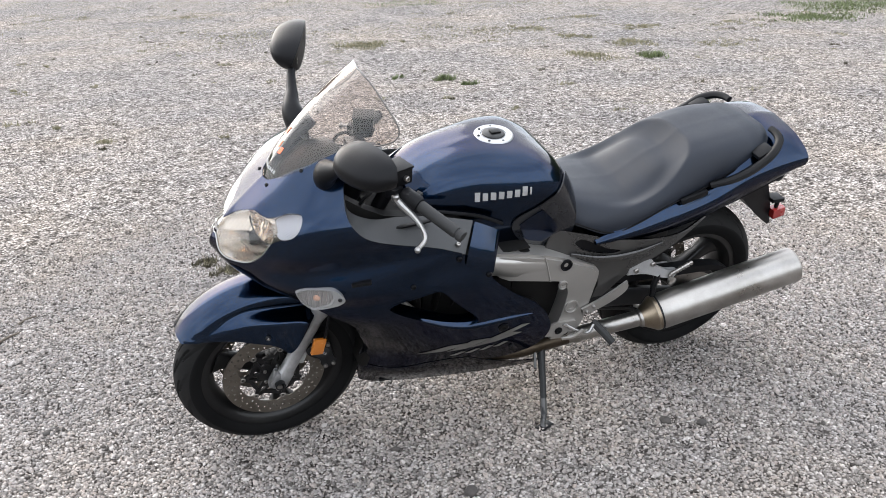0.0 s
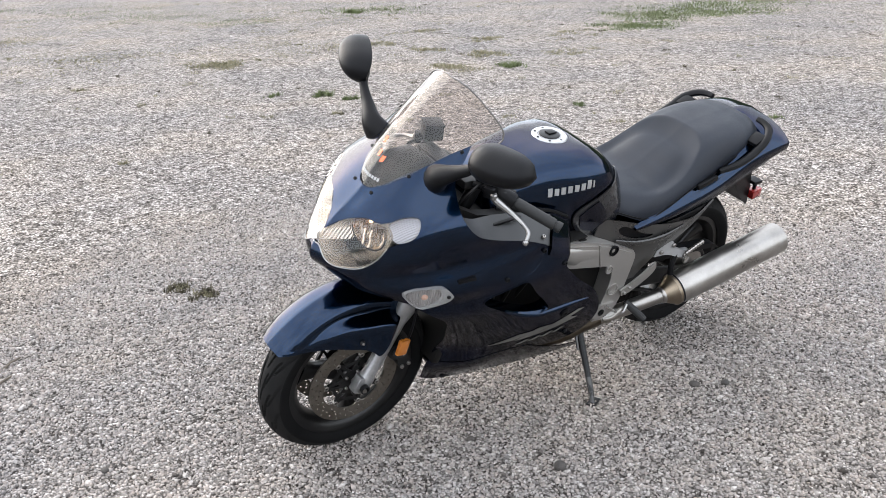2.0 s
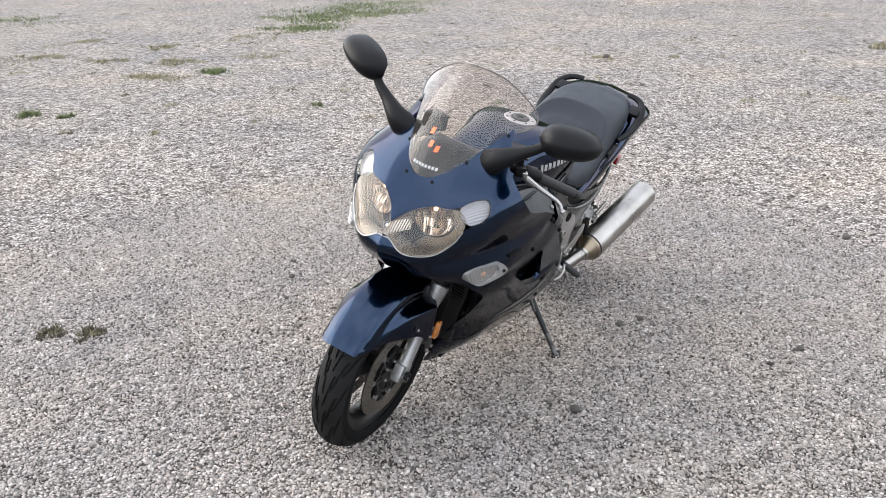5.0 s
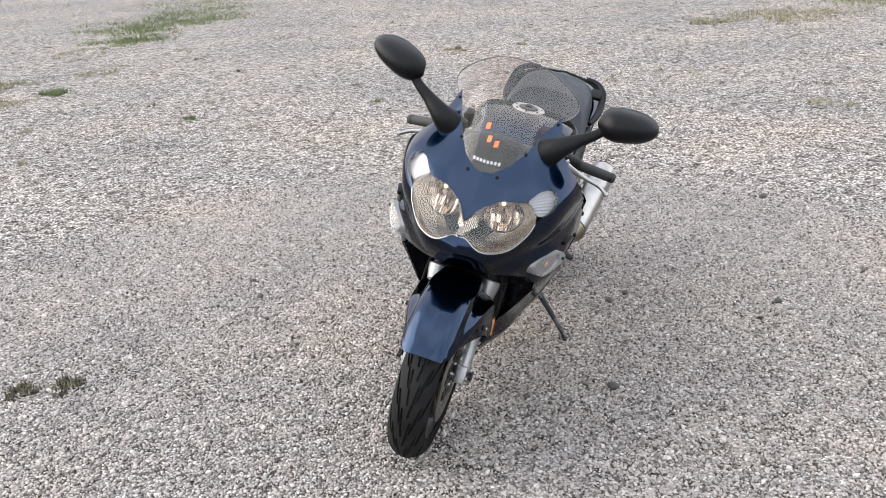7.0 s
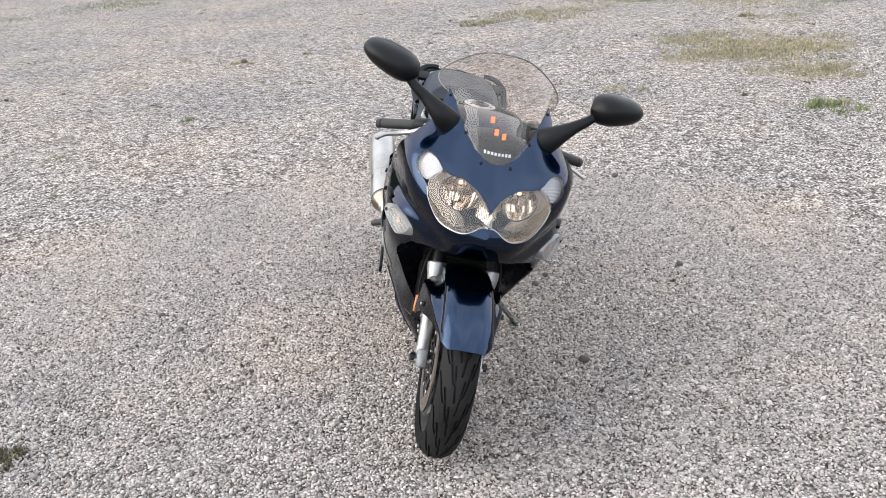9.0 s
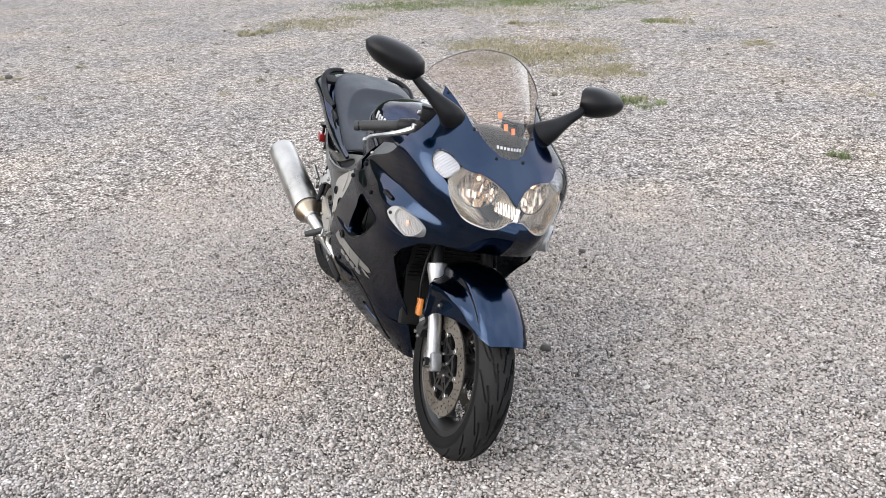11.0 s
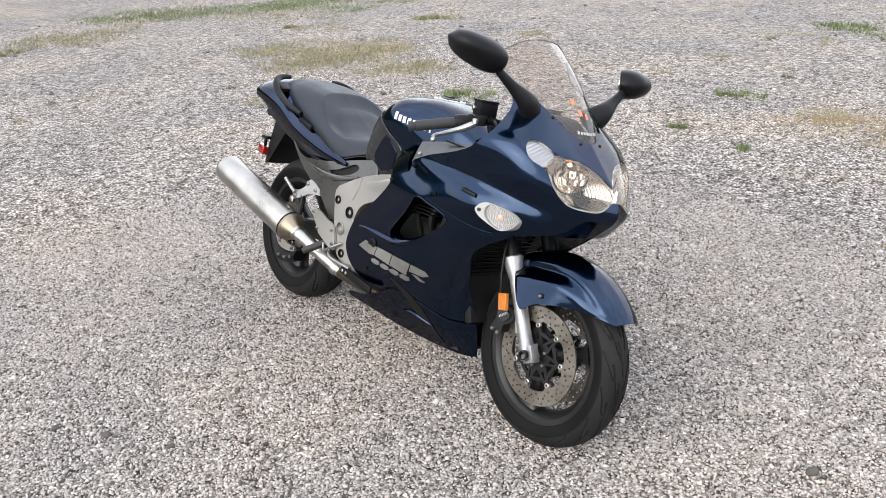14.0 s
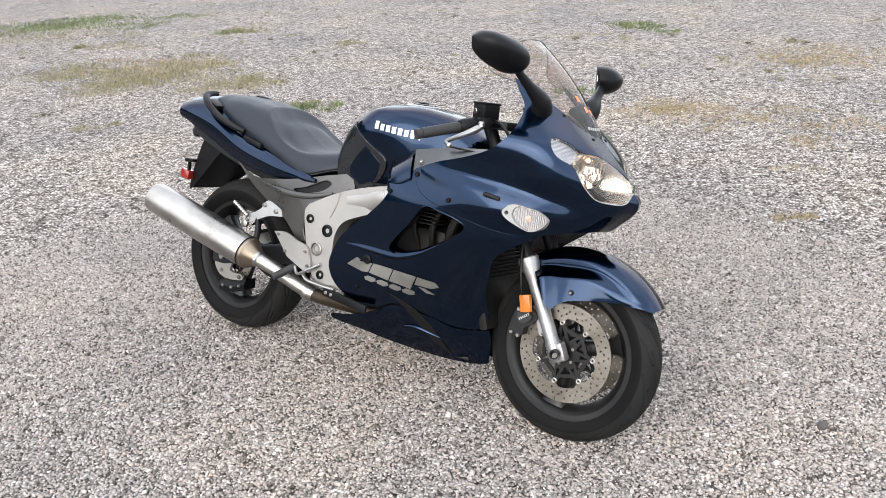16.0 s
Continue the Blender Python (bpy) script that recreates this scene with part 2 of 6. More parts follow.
def gravel_stone():
    m, n, l, b = shader("pebble", (0.4, 0.38, 0.35), 0.9, spec=0.1)
    g = n.new("ShaderNodeNewGeometry")
    stone = ramp(n, l, g.outputs["Random Per Island"], (0.0, (0.07, 0.064, 0.06)), (0.08, (0.215, 0.205, 0.197)), (0.3, (0.38, 0.366, 0.357)), (0.42, (0.45, 0.407, 0.374)), (0.55, (0.39, 0.377, 0.368)), (0.7, (0.54, 0.50, 0.47)), (0.85, (0.48, 0.466, 0.452)), (1.0, (0.71, 0.69, 0.67)))
    t = noise_node(n, l, 160, 4)
    r = ramp(n, l, t.outputs[0], (0.3, (0.475, 0.46, 0.447)), (0.7, (0.803, 0.775, 0.753)))
    mul = n.new("ShaderNodeMixRGB")
    mul.blend_type = "MULTIPLY"
    mul.inputs[0].default_value = 1.0
    l.new(stone.outputs[0], mul.inputs[1])
    l.new(r.outputs[0], mul.inputs[2])
    patch = noise_node(n, l, 0.55, 6, 0.65)
    tint = ramp(n, l, patch.outputs[0], (0.32, (0.80, 0.815, 0.85)), (0.5, (0.99, 0.98, 0.975)), (0.68, (1.14, 1.08, 1.0)))
    mul2 = n.new("ShaderNodeMixRGB")
    mul2.blend_type = "MULTIPLY"
    mul2.inputs[0].default_value = 1.0
    l.new(mul.outputs[0], mul2.inputs[1])
    l.new(tint.outputs[0], mul2.inputs[2])
    l.new(mul2.outputs[0], b.inputs["Base Color"])
    bump(n, l, b, t.outputs[0], 0.4, 0.002)
    return m


def leafy(name, a, c):
    m, n, l, b = shader(name, a, 0.6, spec=0.3)
    g = n.new("ShaderNodeNewGeometry")
    r = ramp(n, l, g.outputs["Random Per Island"], (0.0, a), (1.0, c))
    l.new(r.outputs[0], b.inputs["Base Color"])
    return m


GROUND, PEBBLE = gravel_ground(), gravel_stone()
GREEN = leafy("green_blades", (0.045, 0.058, 0.022), (0.125, 0.155, 0.06))
DRY = leafy("dry_blades", (0.136, 0.102, 0.051), (0.306, 0.2465, 0.1445))
OLIVE = leafy("weed_blades", (0.0935, 0.08925, 0.051), (0.238, 0.2125, 0.1318))
DARKWEED = leafy("dead_tuft", (0.022, 0.019, 0.011), (0.085, 0.072, 0.042))
DARKSTONE = worn("dark_stone", (0.0255, 0.02295, 0.02125), (0.0595, 0.0527, 0.04675), 0.85, relief=0.001, fine=200)
BARK = worn("twig_bark", (0.05, 0.04, 0.03), (0.12, 0.1, 0.08), 0.9, relief=0.001, fine=200)


# ---- smooth sheets ----
def hermite(ts, vals, q):
    """Smooth curve through vals at ts, read at q (first axis)."""
    ts, vals, q = np.asarray(ts, float), np.asarray(vals, float), np.asarray(q, float)
    d = np.diff(vals, axis=0) / np.diff(ts).reshape(-1, *[1] * (vals.ndim - 1))
    m = np.empty_like(vals)
    m[0], m[-1] = d[0], d[-1]
    if len(ts) > 2:
        h = np.diff(ts)
        w = (h[1:] / (h[1:] + h[:-1])).reshape(-1, *[1] * (vals.ndim - 1))
        m[1:-1] = d[:-1] * w + d[1:] * (1 - w)
    k = np.clip(np.searchsorted(ts, q) - 1, 0, len(ts) - 2)
    shape = (-1, *[1] * (vals.ndim - 1))
    h = (ts[k + 1] - ts[k]).reshape(shape)
    s = ((q - ts[k]) / (ts[k + 1] - ts[k])).reshape(shape)
    return (vals[k] * (2 * s**3 - 3 * s**2 + 1) + m[k] * h * (s**3 - 2 * s**2 + s)
            + vals[k + 1] * (3 * s**2 - 2 * s**3) + m[k + 1] * h * (s**3 - s**2))


class Surface:
    """A smooth sheet through rows of points: row i lies at level h[i], its points at u = 0..1."""

    def __init__(self, levels, us, rows, nu=241, nh=401, shape=None):
        rows = np.array(rows, float)
        self.h0, self.h1 = levels[0], levels[-1]
        uu, hh = np.linspace(0, 1, nu), np.linspace(levels[0], levels[-1], nh)
        a = np.swapaxes(hermite(us, np.swapaxes(rows, 0, 1), uu), 0, 1)
        self.t = hermite(levels, a, hh)
        if shape:
            self.t = shape(self.t)
        du, dh = np.gradient(self.t, axis=1), np.gradient(self.t, axis=0)
        n = np.cross(du, dh)
        self.n = n / (np.linalg.norm(n, axis=2, keepdims=True) + 1e-12)
        self.nu, self.nh = nu, nh

    def _read(self, tab, u, h):
        a = np.clip(np.asarray(u, float), 0, 1) * (self.nu - 1)
        b = np.clip((np.asarray(h, float) - self.h0) / (self.h1 - self.h0), 0, 1) * (self.nh - 1)
        i, j = np.minimum(a.astype(int), self.nu - 2), np.minimum(b.astype(int), self.nh - 2)
        fa, fb = (a - i)[..., None], (b - j)[..., None]
        return (tab[j, i] * (1 - fa) * (1 - fb) + tab[j, i + 1] * fa * (1 - fb)
                + tab[j + 1, i] * (1 - fa) * fb + tab[j + 1, i + 1] * fa * fb)

    def at(self, u, h):
        return self._read(self.t, u, h)

    def normal(self, u, h):
        n = self._read(self.n, u, h)
        return n / (np.linalg.norm(n, axis=-1, keepdims=True) + 1e-12)

    def u_of(self, axis, value, h):
        """The first u at which the sheet's x, y or z (axis 0, 1, 2) takes this value at level h."""
        uu = np.linspace(0, 1, 500)
        p = self.at(uu, np.full(500, h))[:, axis] - value
        k = np.nonzero(np.sign(p[:-1]) != np.sign(p[1:]))[0]
        if len(k) == 0:
            return float(uu[np.argmin(np.abs(p))])
        i = k[0]
        return float(uu[i] + (uu[i + 1] - uu[i]) * p[i] / (p[i] - p[i + 1]))


US = (0, 0.1, 0.22, 0.36, 0.56, 0.78, 1.0)


def level(z, *xy):
    return [(x, y, z) for x, y in zip(xy[::2], xy[1::2])]


FAIRING_ROWS = [
    level(0.12, 1.27, 0, 1.23, 0.03, 1.18, 0.045, 1.08, 0.06, 0.94, 0.09, 0.76, 0.12, 0.55, 0.15),
    level(0.25, 1.29, 0, 1.265, 0.05, 1.23, 0.095, 1.12, 0.145, 0.96, 0.17, 0.77, 0.2, 0.55, 0.215),
    level(0.37, 1.33, 0, 1.3, 0.08, 1.23, 0.14, 1.13, 0.185, 0.98, 0.225, 0.78, 0.245, 0.55, 0.25),
    level(0.50, 1.45, 0, 1.42, 0.1, 1.34, 0.165, 1.23, 0.22, 1.05, 0.257, 0.8, 0.27, 0.55, 0.262),
    level(0.62, 1.50, 0, 1.48, 0.1, 1.42, 0.193, 1.30, 0.258, 1.09, 0.284, 0.83, 0.285, 0.55, 0.266),
    level(0.70, 1.60, 0, 1.57, 0.1, 1.445, 0.192, 1.33, 0.258, 1.10, 0.298, 0.85, 0.29, 0.56, 0.266),
    level(0.76, 1.655, 0, 1.615, 0.1, 1.474, 0.197, 1.338, 0.248, 1.09, 0.284, 0.85, 0.29, 0.57, 0.264),
    level(0.84, 1.617, 0, 1.59, 0.11, 1.487, 0.224, 1.338, 0.266, 1.08, 0.288, 0.85, 0.284, 0.58, 0.26),
    level(0.93, 1.53, 0, 1.515, 0.11, 1.445, 0.232, 1.30, 0.288, 1.08, 0.298, 0.85, 0.268, 0.58, 0.25),
    level(1.02, 1.435, 0, 1.41, 0.11, 1.345, 0.196, 1.22, 0.245, 1.08, 0.262, 0.85, 0.24, 0.58, 0.24),
    level(1.13, 1.325, 0, 1.30, 0.1, 1.235, 0.168, 1.13, 0.2, 1.03, 0.215, 0.85, 0.22, 0.58, 0.22),
]


def ledge(t):
    """The shelf that runs from the side of the cowl down to the turn signal, under a sharp crease."""
    x, z = t[..., 0], t[..., 2]
    line = np.interp(x, (1.03, 1.06, 1.2, 1.31, 1.4, 1.51, 1.58), (0.812, 0.809, 0.803, 0.793, 0.776, 0.750, 0.735))
    wide = np.interp(x, (1.03, 1.15, 1.3, 1.45), (0.010, 0.035, 0.055, 0.05))
    tall = np.interp(x, (1.03, 1.10, 1.2, 1.3, 1.42, 1.5, 1.57), (0.0, 0.010, 0.020, 0.026, 0.027, 0.018, 0.0))
    d = line - z
    d = (d + np.sqrt(d * d + 0.008**2)) / 2
    up = np.sin(np.clip(d / wide, 0, 1) * np.pi / 2)
    down = np.clip(1 - (d - wide) / 0.09, 0, 1)
    t = t.copy()
    t[..., 1] += tall * up * down * down * (3 - 2 * down)
    return t


FAIRING = Surface([r[0][2] for r in FAIRING_ROWS], US, FAIRING_ROWS, shape=ledge)


# ---- building helpers ----
def part(name, mesh, mat, parent=None, label=""):
    ob = new(name, mesh)
    if not mesh.materials:
        mesh.materials.append(mat)
    if parent:
        ob.parent = parent
    if label:
        ob["label"] = label
    return ob


def mesh_of(verts, faces, smooth=True, angle=35, normals=None):
    me = bpy.data.meshes.new("m")
    me.from_pydata([tuple(map(float, v)) for v in verts], [], [tuple(map(int, f)) for f in faces])
    me.update()
    if smooth:
        me.shade_smooth()
        if normals is not None:
            me.normals_split_custom_set_from_vertices([tuple(map(float, v)) for v in normals])
        elif angle < 180:
            me.set_sharp_from_angle(angle=radians(angle))
    return me


def join(*pieces):
    """One mesh out of (verts, faces) pieces."""
    vs, fs, k = [], [], 0
    for v, f in pieces:
        vs += [tuple(p) for p in v]
        fs += [tuple(i + k for i in q) for q in f]
        k += len(v)
    return vs, fs


def loft(rings, cap=True, closed=True):
    """Skin over rings of equal length."""
    n = len(rings[0])
    vs = [tuple(p) for r in rings for p in r]
    fs = []
    for i in range(len(rings) - 1):
        for j in range(n if closed else n - 1):
            a, b = i * n + j, i * n + (j + 1) % n
            fs.append((a, b, b + n, a + n))
    if cap and closed:
        fs.append(tuple(range(n - 1, -1, -1)))
        fs.append(tuple(range((len(rings) - 1) * n, len(rings) * n)))
    return vs, fs


def frame_of(d):
    d = Vector(d).normalized()
    a = Vector((0, 0, 1)) if abs(d.z) < 0.9 else Vector((1, 0, 0))
    s = d.cross(a).normalized()
    return s, s.cross(d).normalized()


def curve_points(pts, n=8):
    pts = np.array(pts, float)
    d = np.concatenate([[0], np.cumsum(np.linalg.norm(np.diff(pts, axis=0), axis=1))])
    return hermite(d, pts, np.linspace(0, d[-1], n * (len(pts) - 1) + 1))


def tube(pts, r, seg=12, smooth_n=8, flat=1.0):
    """A rod along a curve; r may be a list of radii, flat squeezes it sideways."""
    raw = np.array(pts, float)
    p = curve_points(raw, smooth_n) if len(raw) > 2 and smooth_n > 1 else raw
    rr = np.full(len(p), r) if np.isscalar(r) else np.interp(np.linspace(0, 1, len(p)), np.linspace(0, 1, len(r)), r)
    rings, s0 = [], None
    for i in range(len(p)):
        d = Vector(p[min(i + 1, len(p) - 1)] - p[max(i - 1, 0)]).normalized()
        if s0 is None:
            s0, _ = frame_of(d)
        s0 = (s0 - d * s0.dot(d)).normalized()
        t = s0.cross(d)
        rings.append([Vector(p[i]) + (s0 * math.cos(a) * flat + t * math.sin(a)) * rr[i] for a in np.linspace(0, 2 * math.pi, seg, endpoint=False)])
    return loft(rings)


def lathe(profile, at=(0, 0, 0), axis=(0, 1, 0), seg=32, cap=True):
    """Turn (radius, distance along the axis) round the axis."""
    d = Vector(axis).normalized()
    s, t = frame_of(d)
    rings = [[Vector(at) + d * h + (s * math.cos(a) + t * math.sin(a)) * r for a in np.linspace(0, 2 * math.pi, seg, endpoint=False)] for r, h in profile]
    return loft(rings, cap)


def box(at, size, rot=None, bevel=0.004):
    bm = bmesh.new()
    bmesh.ops.create_cube(bm, size=1)
    bmesh.ops.scale(bm, vec=size, verts=bm.verts)
    if bevel:
        bmesh.ops.bevel(bm, geom=bm.edges[:], offset=bevel, segments=2, affect="EDGES", profile=0.6)
    m = Matrix.Translation(at) @ (rot if rot else Matrix())
    vs = [m @ v.co for v in bm.verts]
    fs = [[v.index for v in f.verts] for f in bm.faces]
    bm.free()
    return vs, fs


def smooth_loop(pts, corners=(), n=6):
    pts = np.array(pts, float)
    k, out = len(pts), []
    for i in range(k):
        p, q = pts[i], pts[(i + 1) % k]
        a = (q - pts[i - 1]) / 2 if i not in corners else q - p
        b = (pts[(i + 2) % k] - p) / 2 if (i + 1) % k not in corners else q - p
        for s in np.linspace(0, 1, n, endpoint=False):
            out.append(p * (2 * s**3 - 3 * s**2 + 1) + a * (s**3 - 2 * s**2 + s) + q * (3 * s**2 - 2 * s**3) + b * (s**3 - s**2))
    return np.array(out)


def rounded(pts, k=0.2):
    """A loop with straight sides and rounded corners."""
    pts = np.array(pts, float)
    out = []
    for a, b, c in zip(np.roll(pts, 1, 0), pts, np.roll(pts, -1, 0)):
        out += [b + (a - b) * k, b * 0.55 + (b + (a - b) * k + b + (c - b) * k) * 0.225, b + (c - b) * k]
    return [tuple(map(float, q)) for q in out]


def inside(poly, q):
    x, y = q[:, 0], q[:, 1]
    hit = np.zeros(len(q), bool)
    a, b = poly, np.roll(poly, -1, 0)
    for (x0, y0), (x1, y1) in zip(a, b):
        c = (y0 > y) != (y1 > y)
        if y0 != y1:
            hit ^= c & (x < (x1 - x0) * (y - y0) / (y1 - y0) + x0)
    return hit


def resample(poly, step):
    out = []
    for p, q in zip(poly, np.roll(poly, -1, 0)):
        d = np.linalg.norm(q - p)
        if d < 1e-6:
            continue
        for s in np.linspace(0, 1, max(1, math.ceil(d / step)), endpoint=False):
            out.append(p + (q - p) * s)
    return np.array(out)


def fill(outline, holes=(), step=0.02, edge=0.012):
    """Triangles that fill a flat outline less its holes."""
    from mathutils.geometry import delaunay_2d_cdt
    loops = [resample(np.asarray(o, float), edge) for o in (outline, *holes)]
    allp = np.concatenate(loops)
    lo, hi = loops[0].min(0), loops[0].max(0)
    gx, gy = np.meshgrid(np.arange(lo[0] + step / 2, hi[0], step), np.arange(lo[1] + step / 2, hi[1], step))
    g = np.stack([gx.ravel(), gy.ravel()], 1)
    if len(g):
        ok = inside(loops[0], g)
        for h in loops[1:]:
            ok &= ~inside(h, g)
        g = g[ok]
    if len(g):
        g = g[np.array([np.min(np.hypot(*(allp - p).T)) > 0.45 * edge for p in g], bool)]
    pts = np.concatenate([allp, g]) if len(g) else allp
    edges, k = [], 0
    for o in loops:
        edges += [(k + i, k + (i + 1) % len(o)) for i in range(len(o))]
        k += len(o)
    vs, _, fs, *_ = delaunay_2d_cdt([Vector(p) for p in pts], edges, [], 0, 1e-6)
    vs = np.array([tuple(v) for v in vs])
    fs = np.array([tuple(f) for f in fs])
    c = vs[fs].mean(1)
    ok = inside(loops[0], c)
    for h in loops[1:]:
        ok &= ~inside(h, c)
    return vs, fs[ok]


def slab(vs2, fs, top, low, normals=None):
    """A closed slab from a flat filling: its upper and lower sheets and the rim between."""
    n = len(vs2)
    faces = [tuple(f) for f in fs] + [tuple(i + n for i in f[::-1]) for f in fs]
    count = {}
    for f in fs:
        for a, b in zip(f, np.roll(f, -1)):
            count[(int(a), int(b))] = 1
    for a, b in list(count):
        if (b, a) not in count:
            faces.append((b, a, a + n, b + n))
    return list(map(tuple, top)) + list(map(tuple, low)), faces


def plate(outline, holes, axis_y0, axis_y1, step=0.03, edge=0.012, bevel=0.0):
    """A flat plate: outline in (x, z), between two values of y."""
    v, f = fill(outline, holes, step, edge)
    hi, lo = max(axis_y0, axis_y1), min(axis_y0, axis_y1)
    top = [(x, hi, z) for x, z in v]
    low = [(x, lo, z) for x, z in v]
    vs, fs = slab(v, f, top, low)
    return vs, [q[::-1] for q in fs]


class Skin:
    """Panels cut from a Surface. Points of an outline: ('x', x, h), ('y', y, h), ('z', z, h) or ('u', u, h)."""

    def __init__(self, surf, su, outward=1):
        self.s, self.su, self.o = surf, su, outward

    def where(self, p):
        kind, v, h = p
        if kind == "u":
            return (v * self.su, h)
        return (self.s.u_of("xyz".index(kind), v, h) * self.su, h)

    def panel(self, name, outline, mat, parent, side=1, corners=(), holes=(), thick=0.003, offset=0.0, both=False, label="", step=0.02, edge=0.012, smooth_n=5):
        loop = smooth_loop([self.where(p) for p in outline], corners, smooth_n)
        cut = [smooth_loop([self.where(p) for p in h], (), smooth_n) for h in holes]
        v, f = fill(loop, cut, step, edge)
        u, h = v[:, 0] / self.su, v[:, 1]
        p, nn = self.s.at(u, h), self.s.normal(u, h) * self.o
        out = []
        for sd in ((1, -1) if both else (side,)):
            m = np.array([1, sd, 1.0])
            q, nm = p * m, nn * m
            if both:
                mid = np.abs(q[:, 1]) < 1e-4
                nm[mid, 1] = 0
                nm[mid] /= np.linalg.norm(nm[mid], axis=1, keepdims=True)
            ff = f if (self.o > 0) == (sd > 0) else f[:, ::-1]
            a, b = q + nm * offset, q + nm * (offset - thick)
            vs, fs = slab(v, ff, a, b)
            if both:
                fs = [g for g in fs if len(g) == 3 or any(abs(vs[i][1]) > 1e-3 for i in g)]
            out.append((vs, fs, np.concatenate([nm, -nm])))
        vs, fs = join(*[(a, b) for a, b, _ in out])
        me = mesh_of(vs, fs, True, 180, np.concatenate([c for *_, c in out]))
        return part(name, me, mat, parent, label)


def bolt(at, axis, r, parent, mat, h=0.006):
    v, f = lathe([(r * 0.9, -h), (r, 0), (r, h * 0.6), (r * 0.8, h), (r * 0.45, h), (r * 0.4, h * 0.4)], at, axis, 10)
    return part("bolt", mesh_of(v, f), mat, parent)


# ---- motorcycle, leaning on its side stand ----
# built upright: x ahead from the rear axle, y to its left, z up; then turned and leaned as one thing
HEADING, LEANING = -158.823, -15.2
BIKE = tagged(new("motorcycle"), "dark blue faired touring motorcycle leaning on its side stand", "motorcycle")
BIKE.empty_display_size = 0.2
BIKE.matrix_world = pose(0.8282, 3.0323, 0.087, 0, 0, HEADING) @ pose(0, 0, 0, LEANING, 0, 0) @ pose(0, 0, -0.079)
FRONT, REAR = (1.508, 0.0, 0.277), (0.0, 0.0, 0.311)
SIDES = (1, -1)
skin = Skin(FAIRING, 1.7)


def Y(y, z):
    return ("y", y, z)


def X(x, z):
    return ("x", x, z)


LAMP_TOP = [Y(0.033, 0.882), Y(0.085, 0.909), Y(0.135, 0.914)]
LAMP_LOW = [Y(0.022, 0.803), Y(0.062, 0.778), Y(0.1, 0.774), Y(0.142, 0.783), Y(0.174, 0.82), Y(0.190, 0.862)]
CITY = [Y(0.207, 0.882), Y(0.226, 0.895), Y(0.232, 0.915), Y(0.224, 0.938), Y(0.205, 0.952), Y(0.178, 0.945), Y(0.158, 0.925)]
SCREEN_EDGE = [Y(0.03, 0.964), Y(0.055, 0.982), Y(0.08, 1.013), Y(0.112, 1.046), Y(0.142, 1.09)]

# upper cowl
cowl_loop = ([("u", 0, 0.960)] + SCREEN_EDGE + [X(1.26, 1.118), X(1.285, 1.085), X(1.322, 1.04), X(1.336, 0.99), X(1.33, 0.945), X(1.28, 0.895), X(1.19, 0.86), X(1.09, 0.832), X(1.012, 0.80)]
             + [X(1.018, 0.765), X(1.05, 0.727), X(1.12, 0.698), X(1.22, 0.67), X(1.34, 0.648), X(1.44, 0.652), X(1.505, 0.672), X(1.555, 0.678), ("u", 0.035, 0.680), ("u", 0, 0.680)]
             + [("u", 0, 0.808)] + LAMP_LOW + CITY + LAMP_TOP[::-1] + [("u", 0, 0.845)])
cowl = skin.panel("upper_cowl", cowl_loop, BLUE, BIKE, both=True, corners=(6, 14, 23, 24, 25, 32, 38, 42, 0), label="glossy dark blue front cowl", step=0.0062)
skin.panel("lamp_surround", [("u", 0, 0.838)] + LAMP_TOP + CITY[::-1] + LAMP_LOW[::-1] + [("u", 0, 0.80)], BLACK, BIKE, both=True, offset=-0.085, thick=0.003, corners=(0,), label="black lamp housing")


def signal_face(x):
    """How far out the upright face of the turn signal stands at x."""
    return 0.295 - 0.6 * (x - 1.35) - 1.6 * np.maximum(x - 1.42, 0) ** 1.6


def side_slab(name, outline, holes, s, offset, thick, mat, parent, label=""):
    v, f = fill(outline, holes, 0.012, 0.006)
    y = signal_face(v[:, 0]) + offset
    top, low = [np.stack([v[:, 0], (y - d) * s, v[:, 1]], 1) for d in (0, thick)]
    vs, fs = slab(v, f, top, low)
    return part(name, mesh_of(vs, [q[::-1] for q in fs] if s > 0 else fs, angle=40), mat, parent, label)


